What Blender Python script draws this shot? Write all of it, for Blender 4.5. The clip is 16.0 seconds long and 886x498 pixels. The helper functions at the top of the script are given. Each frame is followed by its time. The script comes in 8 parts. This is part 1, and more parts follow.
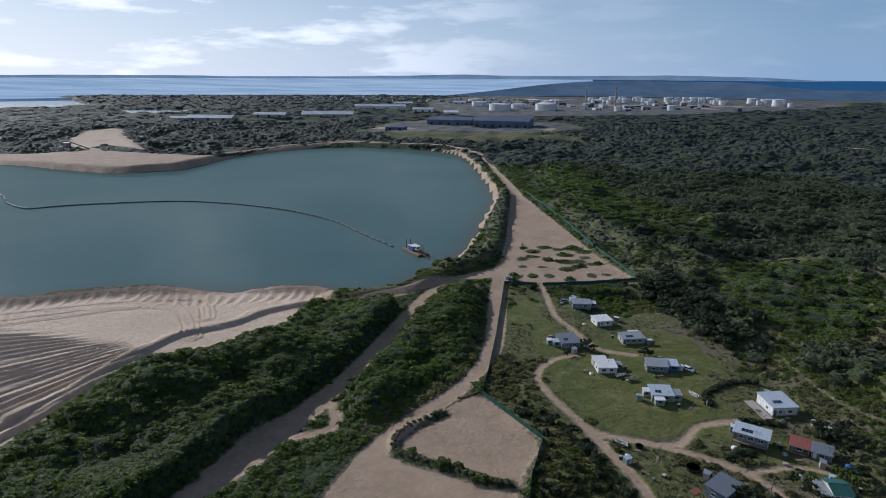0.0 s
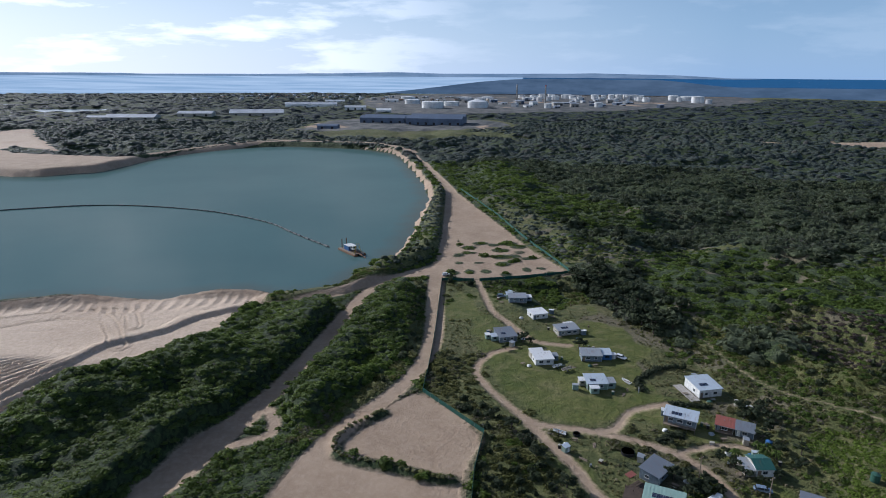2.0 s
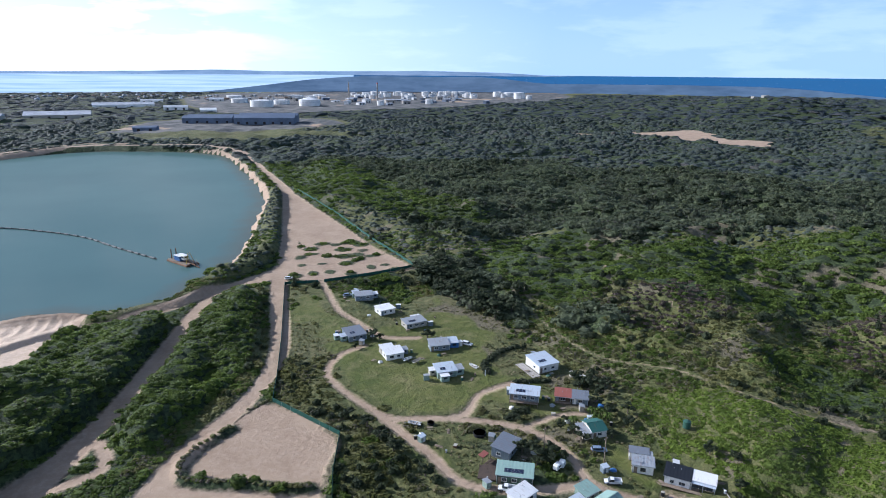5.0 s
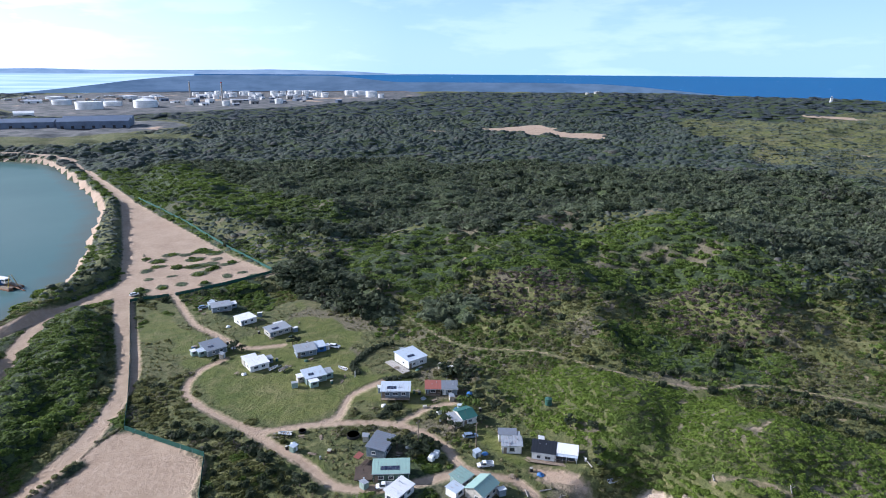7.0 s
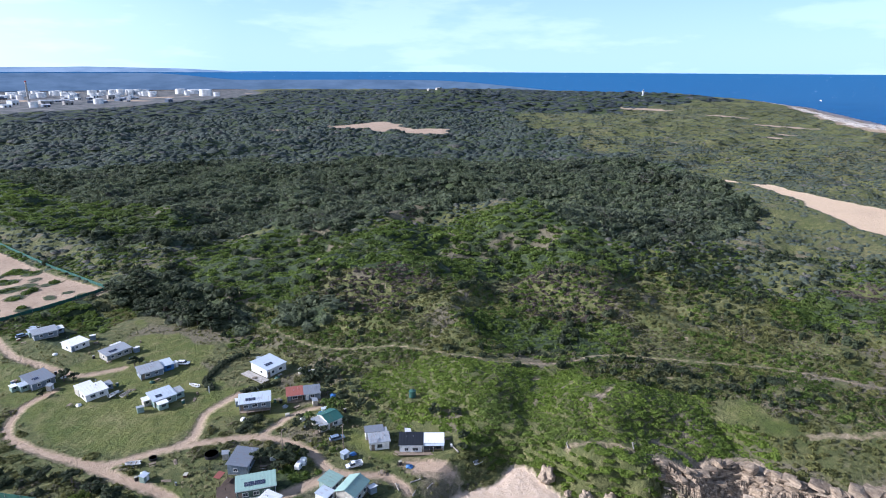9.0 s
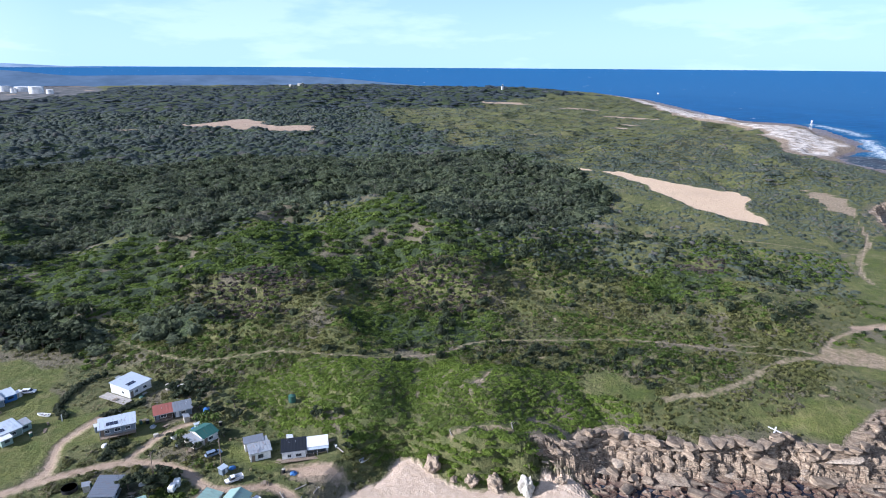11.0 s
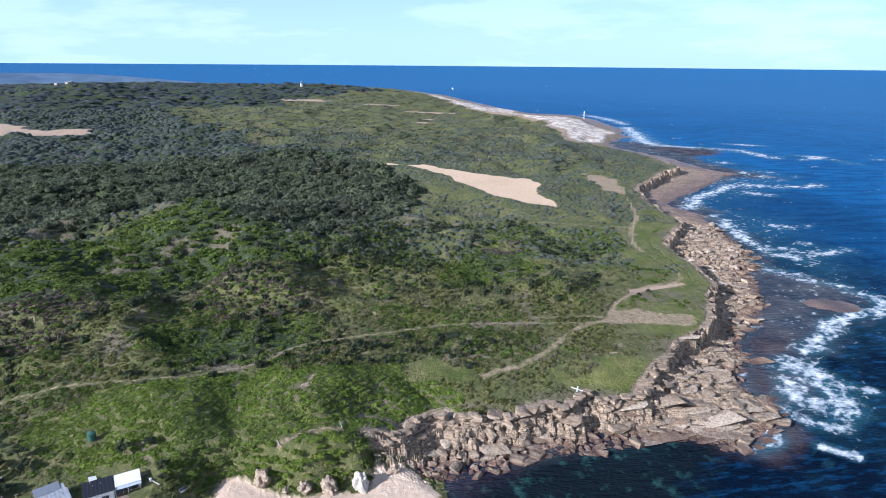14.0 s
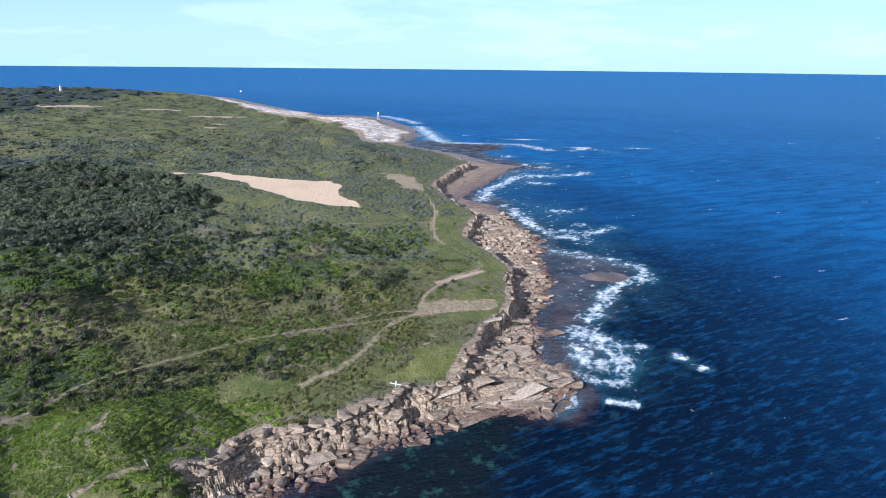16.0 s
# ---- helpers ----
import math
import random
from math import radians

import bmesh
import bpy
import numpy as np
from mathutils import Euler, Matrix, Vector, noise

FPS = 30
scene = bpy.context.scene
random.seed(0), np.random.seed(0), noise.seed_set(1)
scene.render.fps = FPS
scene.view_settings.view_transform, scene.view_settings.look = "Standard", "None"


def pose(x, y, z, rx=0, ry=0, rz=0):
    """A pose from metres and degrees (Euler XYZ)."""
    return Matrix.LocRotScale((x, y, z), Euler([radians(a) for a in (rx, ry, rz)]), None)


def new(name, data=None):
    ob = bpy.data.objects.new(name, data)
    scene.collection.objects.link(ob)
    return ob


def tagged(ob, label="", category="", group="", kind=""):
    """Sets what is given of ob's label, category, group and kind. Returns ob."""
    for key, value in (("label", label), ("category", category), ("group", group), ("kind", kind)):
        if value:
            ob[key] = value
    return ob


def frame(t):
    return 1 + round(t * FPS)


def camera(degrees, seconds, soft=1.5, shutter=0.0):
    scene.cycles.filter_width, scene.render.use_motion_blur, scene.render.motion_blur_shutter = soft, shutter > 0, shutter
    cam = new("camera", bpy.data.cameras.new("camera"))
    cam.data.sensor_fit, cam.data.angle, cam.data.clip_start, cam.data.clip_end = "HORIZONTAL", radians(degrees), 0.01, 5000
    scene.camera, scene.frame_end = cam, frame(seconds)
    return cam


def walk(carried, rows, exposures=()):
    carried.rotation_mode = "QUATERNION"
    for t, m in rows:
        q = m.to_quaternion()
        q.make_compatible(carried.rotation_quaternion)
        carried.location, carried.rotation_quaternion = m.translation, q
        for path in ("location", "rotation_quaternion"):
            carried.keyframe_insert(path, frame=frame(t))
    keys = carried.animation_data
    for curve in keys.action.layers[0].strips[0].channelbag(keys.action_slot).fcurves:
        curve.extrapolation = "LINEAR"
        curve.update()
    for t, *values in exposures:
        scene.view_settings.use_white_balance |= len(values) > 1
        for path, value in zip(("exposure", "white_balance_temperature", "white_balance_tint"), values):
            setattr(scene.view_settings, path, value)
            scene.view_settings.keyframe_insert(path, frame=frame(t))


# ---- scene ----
# ---- camera and its turn over the headland ----
cam = camera(70.9, 16.0, soft=1.0)
EYE = (0.0, 0.0, 115.0)


def aim(yaw, pitch, roll):
    return pose(*EYE, 90 + pitch, 0, yaw) @ pose(0, 0, 0, 0, 0, roll)


walk(cam, [
    (0.0, aim(0.0, -15.69, 0.31)), (0.5, aim(-1.91, -15.74, 0.36)), (1.0, aim(-3.31, -15.78, 0.38)),
    (1.5, aim(-4.36, -15.84, 0.38)), (2.0, aim(-6.05, -15.85, 0.38)), (2.5, aim(-8.37, -15.91, 0.43)),
    (3.0, aim(-11.57, -15.91, 0.45)), (3.5, aim(-14.09, -15.93, 0.43)), (6.0, aim(-26.6, -15.96, 0.45)),
    (6.5, aim(-30.09, -15.97, 0.43)), (7.0, aim(-34.16, -16.01, 0.37)), (7.5, aim(-37.96, -16.03, 0.34)),
    (8.0, aim(-41.89, -16.08, 0.31)), (8.5, aim(-45.03, -16.14, 0.27)), (9.0, aim(-48.08, -16.21, 0.27)),
    (11.5, aim(-63.34, -16.63, 0.4)), (12.0, aim(-66.53, -16.68, 0.44)), (12.5, aim(-69.33, -16.71, 0.45)),
    (13.0, aim(-72.25, -16.76, 0.47)), (13.5, aim(-74.92, -16.76, 0.48)), (14.0, aim(-77.88, -16.73, 0.49)),
    (14.5, aim(-81.36, -16.68, 0.51)), (15.0, aim(-86.3, -16.64, 0.6)), (15.5, aim(-91.64, -16.54, 0.65)),
    (16.0, aim(-96.27, -16.43, 0.6)),
], exposures=[(0.0, -0.48, 5750, 12), (1.5, -0.30, 5750, 12), (3.5, 0.20, 5620, 13), (7.0, 0.68, 5600, 16), (9.0, 0.78, 5580, 17.5), (16.0, 0.77, 5550, 16.5)])

# ---- sky and sun ----
SUN_YAW, SUN_HEIGHT = 45.0, 25.0     # degrees left of the first view, degrees over the horizon
world = bpy.data.worlds.new("sky")
scene.world = world
world.use_nodes = True
wn, wl = world.node_tree.nodes, world.node_tree.links
wn.clear()
sky = wn.new("ShaderNodeTexSky")
sky.sky_type, sky.sun_disc = "NISHITA", False
sky.sun_elevation, sky.sun_rotation = radians(SUN_HEIGHT), radians(-SUN_YAW)
sky.altitude, sky.air_density, sky.dust_density, sky.ozone_density = 100, 1.0, 0.3, 3.0
w_co = wn.new("ShaderNodeTexCoord")
w_sep = wn.new("ShaderNodeSeparateXYZ")
wl.new(w_co.outputs["Generated"], w_sep.inputs[0])
# flat banks of cumulus: the direction stretched along the horizon
w_map = wn.new("ShaderNodeMapping")
w_map.inputs["Scale"].default_value = (3.2, 3.2, 15.0)
wl.new(w_co.outputs["Generated"], w_map.inputs[0])
w_noise = wn.new("ShaderNodeTexNoise")
w_noise.inputs["Scale"].default_value, w_noise.inputs["Detail"].default_value = 1.5, 7
w_noise.inputs["Roughness"].default_value = 0.58
wl.new(w_map.outputs[0], w_noise.inputs["Vector"])
w_ramp = wn.new("ShaderNodeMapRange")
w_ramp.inputs[1].default_value, w_ramp.inputs[2].default_value = 0.49, 0.60
wl.new(w_noise.outputs["Fac"], w_ramp.inputs[0])
# more cloud towards the sun's side
w_side = wn.new("ShaderNodeMapRange")
w_side.inputs[1].default_value, w_side.inputs[2].default_value = 0.15, -0.3
w_side.inputs[3].default_value, w_side.inputs[4].default_value = 0.06, 0.9
wl.new(w_sep.outputs["X"], w_side.inputs[0])
w_mul = wn.new("ShaderNodeMath")
w_mul.operation = "MULTIPLY"
wl.new(w_ramp.outputs[0], w_mul.inputs[0])
wl.new(w_side.outputs[0], w_mul.inputs[1])
# the cloud banks lie low, the sky overhead is clear
w_bank = wn.new("ShaderNodeMapRange")
w_bank.inputs[1].default_value, w_bank.inputs[2].default_value = 0.20, 0.42
w_bank.inputs[3].default_value, w_bank.inputs[4].default_value = 1.0, 0.35
wl.new(w_sep.outputs["Z"], w_bank.inputs[0])
w_cover = wn.new("ShaderNodeMath")
w_cover.operation = "MULTIPLY"
wl.new(w_mul.outputs[0], w_cover.inputs[0])
wl.new(w_bank.outputs[0], w_cover.inputs[1])
w_mix = wn.new("ShaderNodeMix")
w_mix.data_type = "RGBA"
w_mix.inputs["B"].default_value = (20.0, 20.0, 20.4, 1)
wl.new(w_cover.outputs[0], w_mix.inputs["Factor"])
# pale veil of haze along the horizon, thicker below the sun
w_low = wn.new("ShaderNodeMapRange")
w_low.inputs[1].default_value, w_low.inputs[2].default_value = 0.26, 0.0
w_low.inputs[3].default_value, w_low.inputs[4].default_value = 0.06, 0.85
wl.new(w_sep.outputs["Z"], w_low.inputs[0])
w_veil = wn.new("ShaderNodeMix")
w_veil.data_type = "RGBA"
wl.new(w_low.outputs[0], w_veil.inputs["Factor"])
w_glow = wn.new("ShaderNodeMapRange")
w_glow.inputs[1].default_value, w_glow.inputs[2].default_value = 0.50, -0.55
wl.new(w_sep.outputs["X"], w_glow.inputs[0])
w_tint = wn.new("ShaderNodeMix")
w_tint.data_type = "RGBA"
w_tint.inputs["A"].default_value = (5.0, 7.6, 11.0, 1)
w_tint.inputs["B"].default_value = (15.4, 16.3, 17.6, 1)
wl.new(w_glow.outputs[0], w_tint.inputs["Factor"])
wl.new(w_tint.outputs["Result"], w_veil.inputs["B"])
wl.new(sky.outputs[0], w_veil.inputs["A"])
wl.new(w_veil.outputs["Result"], w_mix.inputs["A"])
w_bg = wn.new("ShaderNodeBackground")
w_bg.inputs["Strength"].default_value = 0.076
wl.new(w_mix.outputs["Result"], w_bg.inputs["Color"])
w_out = wn.new("ShaderNodeOutputWorld")
wl.new(w_bg.outputs[0], w_out.inputs[0])

sun = new("sun", bpy.data.lights.new("sun", "SUN"))
sun.data.energy, sun.data.angle, sun.data.color = 5.4, radians(0.53), (1.0, 0.95, 0.88)
sun.matrix_world = pose(0, 0, 400, 90 - SUN_HEIGHT, 0, SUN_YAW + 180)
# ---- materials ----
class Nodes:
    """A small writer of node materials."""

    def __init__(self, name):
        self.mat = bpy.data.materials.new(name)
        self.mat.use_nodes = True
        self.tree = self.mat.node_tree
        self.tree.nodes.clear()
        self.bsdf = self.add("ShaderNodeBsdfPrincipled")
        self.out = self.add("ShaderNodeOutputMaterial")
        self.link(self.bsdf.outputs[0], self.out.inputs[0])
        self.co = self.add("ShaderNodeTexCoord")

    def add(self, kind):
        return self.tree.nodes.new(kind)

    def link(self, a, b):
        self.tree.links.new(a, b)

    def put(self, socket, value):
        if isinstance(value, bpy.types.NodeSocket):
            self.link(value, socket)
        elif isinstance(value, (tuple, list)) and len(value) == 3 and len(socket.default_value) == 4:
            socket.default_value = (*value, 1)
        else:
            socket.default_value = value

    def noise(self, scale, detail=4, rough=0.55, stretch=None, coords="Object"):
        n = self.add("ShaderNodeTexNoise")
        n.inputs["Scale"].default_value, n.inputs["Detail"].default_value = scale, detail
        n.inputs["Roughness"].default_value = rough
        src = self.co.outputs[coords]
        if stretch:
            m = self.add("ShaderNodeMapping")
            self.link(src, m.inputs[0])
            m.vector_type = "TEXTURE"
            m.inputs["Scale"].default_value = [1 / v for v in stretch[:3]]
            if len(stretch) > 3:
                m.inputs["Rotation"].default_value = (0, 0, radians(stretch[3]))
            src = m.outputs[0]
        self.link(src, n.inputs["Vector"])
        return n.outputs["Fac"]

    def voronoi(self, scale, feature="F1"):
        n = self.add("ShaderNodeTexVoronoi")
        n.feature = feature
        n.inputs["Scale"].default_value = scale
        self.link(self.co.outputs["Object"], n.inputs["Vector"])
        return n.outputs["Distance"]

    def math(self, op, a, b=0.0):
        n = self.add("ShaderNodeMath")
        n.operation = op
        self.put(n.inputs[0], a)
        self.put(n.inputs[1], b)
        return n.outputs[0]

    def ramp(self, value, lo, hi, a=0.0, b=1.0):
        n = self.add("ShaderNodeMapRange")
        for i, v in enumerate((value, lo, hi, a, b)):
            self.put(n.inputs[i], v)
        return n.outputs[0]

    def mix(self, fac, a, b):
        n = self.add("ShaderNodeMix")
        n.data_type = "RGBA"
        self.put(n.inputs["Factor"], fac)
        self.put(n.inputs["A"], a)
        self.put(n.inputs["B"], b)
        return n.outputs["Result"]

    def attr(self, name):
        n = self.add("ShaderNodeAttribute")
        n.attribute_name = name
        return n.outputs["Fac"]

    def height(self):
        g = self.add("ShaderNodeSeparateXYZ")
        self.link(self.co.outputs["Object"], g.inputs[0])
        return g.outputs["Z"]

    def bump(self, value, strength=0.4, distance=0.1):
        b = self.add("ShaderNodeBump")
        b.inputs["Strength"].default_value, b.inputs["Distance"].default_value = strength, distance
        self.link(value, b.inputs["Height"])
        self.link(b.outputs[0], self.bsdf.inputs["Normal"])

    def gloss(self, mat, amount, rough, grazing=None):
        """A share of mirror gloss over the body colour, for rippled water; more of it at a grazing angle."""
        g, m = self.add("ShaderNodeBsdfGlossy"), self.add("ShaderNodeMixShader")
        g.inputs["Roughness"].default_value, m.inputs[0].default_value = rough, amount
        if grazing:
            f = self.add("ShaderNodeFresnel")
            f.inputs["IOR"].default_value = 1.33
            self.link(self.ramp(f.outputs[0], 0.05, 0.8, amount, grazing), m.inputs[0])
        for link in list(self.bsdf.inputs["Normal"].links):
            self.link(link.from_socket, g.inputs["Normal"])
        self.link(self.bsdf.outputs[0], m.inputs[1])
        self.link(g.outputs[0], m.inputs[2])
        self.link(m.outputs[0], self.out.inputs[0])
        return mat

    def finish(self, color, rough=0.8, metal=0.0, specular=0.3):
        self.put(self.bsdf.inputs["Base Color"], color)
        self.put(self.bsdf.inputs["Roughness"], rough)
        self.put(self.bsdf.inputs["Metallic"], metal)
        self.put(self.bsdf.inputs["Specular IOR Level"], specular)
        return self.mat


def plain(name, color, rough=0.6, metal=0.0, dirt=0.25, scale=1.2, grain=14.0):
    """Painted or bare material with stains at two scales and a fine grain."""
    n = Nodes(name)
    big, small = n.noise(scale, 3), n.noise(grain, 3)
    dark = tuple(c * (1 - dirt) * 0.8 for c in color)
    lite = tuple(min(1.0, c * (1 + dirt * 0.3)) for c in color)
    c = n.mix(n.ramp(big, 0.35, 0.7), dark, color)
    c = n.mix(n.ramp(small, 0.4, 0.75, 0, 0.6), c, lite)
    n.bump(small, 0.15, 0.02)
    return n.finish(c, n.ramp(big, 0.3, 0.7, rough * 0.85, min(1, rough * 1.15)), metal)


def ridged(name, color, rust=(0.22, 0.10, 0.05), rusty=0.15, rough=0.45, metal=0.0, pitch=0.2):
    """Corrugated sheet roofing: ridges in relief, rust and streaks."""
    n = Nodes(name)
    wave = n.add("ShaderNodeTexWave")
    wave.inputs["Scale"].default_value = 0.314 / pitch
    n.link(n.co.outputs["Object"], wave.inputs["Vector"])
    streak = n.noise(0.9, 4, 0.6, (3.0, 0.5, 1.0))
    c = n.mix(n.ramp(streak, 0.62 - rusty, 0.8, 0, 0.9), color, rust)
    c = n.mix(n.ramp(n.noise(5.0), 0.35, 0.7, 0, 0.35), c, tuple(v * 0.65 for v in color))
    n.bump(wave.outputs["Fac"], 0.35, 0.03)
    return n.finish(c, rough, metal, 0.4)


def leafy(name, low, high, dry, scale=1.0, bare=0.5, sheen=0.0):
    """Leaves: sprays with their own tone within larger drifts of one kind, with dead and sunlit patches; sheen: a blue
    grazing tint in place of distance haze.
    """
    n = Nodes(name)
    g = n.add("ShaderNodeNewGeometry")
    isl = g.outputs["Random Per Island"]
    drift, patch = n.noise(0.055, 5, 0.62), n.noise(0.016, 5, 0.65)
    mottle = n.noise(0.3 * scale, 5, 0.65)
    tone = n.math("ADD", n.math("MULTIPLY", isl, 0.46), n.ramp(drift, 0.36, 0.64, -0.14, 0.42))
    tone = n.math("ADD", tone, n.ramp(mottle, 0.34, 0.66, -0.06, 0.36))
    c = n.mix(tone, low, high)
    grey = tuple(0.6 * v + 0.4 * sum(high) / 3 for v in high)
    c = n.mix(n.ramp(patch, 0.50, 0.62, 0, 0.48), c, tuple(0.52 * v for v in grey))
    dead = n.math("MULTIPLY", n.ramp(isl, 1 - 0.4 * bare, 1 - 0.3 * bare), n.ramp(n.noise(0.04, 4), 0.47, 0.57))
    c = n.mix(dead, c, dry)
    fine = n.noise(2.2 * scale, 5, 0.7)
    # dips of the leaf relief are painted darker, as shaded gaps
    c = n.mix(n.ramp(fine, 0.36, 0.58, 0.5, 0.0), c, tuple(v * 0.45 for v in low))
    n.bump(n.math("ADD", fine, n.math("MULTIPLY", mottle, 1.5)), 0.85, 0.7 / scale)
    # bluish sheen at grazing angles stands in for haze over far leaves
    n.bsdf.inputs["Sheen Weight"].default_value = sheen
    n.bsdf.inputs["Sheen Roughness"].default_value = 0.4
    n.bsdf.inputs["Sheen Tint"].default_value = (0.75, 0.85, 1.0, 1)
    through_leaf, both = n.add("ShaderNodeBsdfTranslucent"), n.add("ShaderNodeMixShader")
    n.put(through_leaf.inputs["Color"], n.mix(0.35, c, high))
    both.inputs[0].default_value = 0.34
    n.link(n.bsdf.outputs[0], both.inputs[1])
    n.link(through_leaf.outputs[0], both.inputs[2])
    n.link(both.outputs[0], n.out.inputs[0])
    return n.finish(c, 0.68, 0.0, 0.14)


def ground_material():
    n = Nodes("headland_ground")
    sand_d, lawn_d, rock_d, heath, tilled = (n.attr(a) for a in ("sand", "lawn", "rock", "heath", "tilled"))
    dry = n.attr("dry")
    z = n.height()
    n1, n2, n3, n4 = n.noise(0.012, 5), n.noise(0.08, 5, 0.6), n.noise(0.6, 5, 0.65), n.noise(4.0, 4, 0.7)
    n5 = n.noise(0.28, 6, 0.68)
    # bush floor coloured like leaves in shade, near-black gaps painted in
    shaded_floor = n.mix(n.ramp(n2, 0.35, 0.65), (0.022, 0.038, 0.014), (0.062, 0.084, 0.032))
    shaded_floor = n.mix(n.ramp(n5, 0.50, 0.66, 0, 0.8), shaded_floor, (0.092, 0.118, 0.044))
    shaded_floor = n.mix(n.ramp(n3, 0.38, 0.54, 0.85, 0), shaded_floor, (0.009, 0.014, 0.007))
    grass = n.mix(n.ramp(n2, 0.32, 0.62), (0.110, 0.118, 0.038), (0.205, 0.190, 0.080))
    grass = n.mix(n.ramp(n1, 0.52, 0.64, 0, 0.7), grass, (0.20, 0.165, 0.090))
    grass = n.mix(n.ramp(n3, 0.42, 0.66, 0.4, 0), grass, (0.040, 0.062, 0.014))
    grass = n.mix(n.ramp(n4, 0.40, 0.62, 0.55, 0), grass, (0.035, 0.045, 0.012))
    grass = n.mix(n.ramp(n5, 0.40, 0.52, 0.5, 0), grass, (0.040, 0.058, 0.016))
    grass = n.mix(n.ramp(n5, 0.56, 0.66, 0, 0.7), grass, (0.205, 0.190, 0.078))
    c = n.mix(n.ramp(n.math("ADD", heath, n.math("MULTIPLY", n.math("SUBTRACT", n3, 0.5), 0.8)), 0.3, 0.6), shaded_floor, grass)
    c = n.mix(n.ramp(heath, 1.3, 1.8), c, n.mix(n.ramp(n.noise(0.03, 4), 0.4, 0.6), (0.060, 0.066, 0.066), (0.155, 0.150, 0.142)))
    c = n.mix(n.ramp(n.math("ADD", dry, n.math("MULTIPLY", n.math("SUBTRACT", n3, 0.5), 0.9)), 0.25, 0.75, 0, 0.9), c, n.mix(n.ramp(n4, 0.36, 0.64), (0.080, 0.068, 0.044), (0.215, 0.185, 0.120)))
    lawn = n.mix(n.ramp(n2, 0.36, 0.62), (0.090, 0.108, 0.020), (0.152, 0.150, 0.042))
    lawn = n.mix(n.ramp(n4, 0.42, 0.62, 0.4, 0), lawn, (0.045, 0.075, 0.014))
    lawn = n.mix(n.ramp(n5, 0.38, 0.54, 0.45, 0), lawn, (0.058, 0.076, 0.022))
    lawn = n.mix(n.ramp(n.noise(0.14, 6, 0.66), 0.48, 0.66, 0, 0.55), lawn, (0.19, 0.165, 0.08))
    wob = n.math("MULTIPLY", n.math("SUBTRACT", n3, 0.5), 3.4)
    c = n.mix(n.ramp(n.math("ADD", lawn_d, wob), -1.0, 1.2), c, lawn)
    # sand: wheel-worn, damp patches, dragged streaks
    sand = n.mix(n.ramp(n2, 0.34, 0.66), (0.30, 0.213, 0.143), (0.41, 0.303, 0.210))
    sand = n.mix(n.ramp(n3, 0.45, 0.7, 0, 0.5), sand, (0.50, 0.385, 0.285))
    sand = n.mix(n.math("MULTIPLY", n.math("MAXIMUM", tilled, 0.0), 1.0), sand, n.mix(n.ramp(n3, 0.4, 0.65), (0.58, 0.445, 0.325), (0.70, 0.56, 0.43)))
    sand = n.mix(n.math("MULTIPLY", n.math("MINIMUM", tilled, 0.0), -0.9), sand, n.mix(n.ramp(n3, 0.4, 0.65), (0.60, 0.43, 0.27), (0.70, 0.53, 0.355)))
    sand = n.mix(n.ramp(n4, 0.35, 0.6, 0.35, 0), sand, (0.30, 0.22, 0.155))
    sand = n.mix(n.ramp(n1, 0.55, 0.68, 0, 0.5), sand, (0.36, 0.25, 0.17))
    sand_f = n.ramp(n.math("ADD", sand_d, n.math("MULTIPLY", n.math("SUBTRACT", n3, 0.5), 2.6)), -0.6, 0.9)
    c = n.mix(sand_f, c, sand)
    # rock: bedded sandstone, bleached above, stained and wet at the tide line
    bed = n.noise(0.5, 4, 0.6, (0.35, 0.35, 9.0))
    rock = n.mix(n.ramp(bed, 0.36, 0.64), (0.17, 0.120, 0.078), (0.42, 0.325, 0.225))
    rock = n.mix(n.ramp(n3, 0.42, 0.68, 0, 0.6), rock, (0.50, 0.40, 0.285))
    rock = n.mix(n.ramp(n4, 0.36, 0.56, 0.6, 0), rock, (0.07, 0.052, 0.040))
    rock = n.mix(n.ramp(n.math("ADD", z, n.math("MULTIPLY", n3, 1.6)), 1.0, 2.2, 1, 0), rock, n.mix(n.ramp(n2, 0.38, 0.62), (0.080, 0.045, 0.034), (0.215, 0.135, 0.092)))
    rock = n.mix(n.math("MULTIPLY", n.ramp(rock_d, 9.0, 16.0), n.ramp(n2, 0.40, 0.58, 0.15, 0.95)), rock, (0.74, 0.67, 0.58))
    seam = n.math("ABSOLUTE", n.math("SUBTRACT", n.noise(0.55, 4, 0.6, (0.16, 1.3, 1.0, -80)), 0.5))
    joint = n.math("ABSOLUTE", n.math("SUBTRACT", n.noise(0.40, 3, 0.55), 0.5))
    crack = n.math("MAXIMUM", n.ramp(seam, 0.008, 0.034, 0.62, 0), n.ramp(joint, 0.004, 0.02, 0.25, 0))
    rock = n.mix(crack, rock, (0.035, 0.028, 0.023))
    rock_f = n.ramp(n.math("ADD", rock_d, n.math("MULTIPLY", n.math("SUBTRACT", n3, 0.5), 5.0)), -1.0, 0.8)
    c = n.mix(rock_f, c, rock)
    relief = n.math("ADD", n.math("MULTIPLY", n3, 1.0), n.math("MULTIPLY", n4, 0.4))
    soil = n.math("SUBTRACT", 1.0, n.math("MAXIMUM", sand_f, rock_f))
    relief = n.math("ADD", relief, n.math("MULTIPLY", n.math("MULTIPLY", n5, 2.6), soil))
    n.bump(relief, 0.8, 0.6)
    return n.finish(c, n.ramp(z, 0.6, 1.6, 0.35, 0.92), 0.0, 0.25)


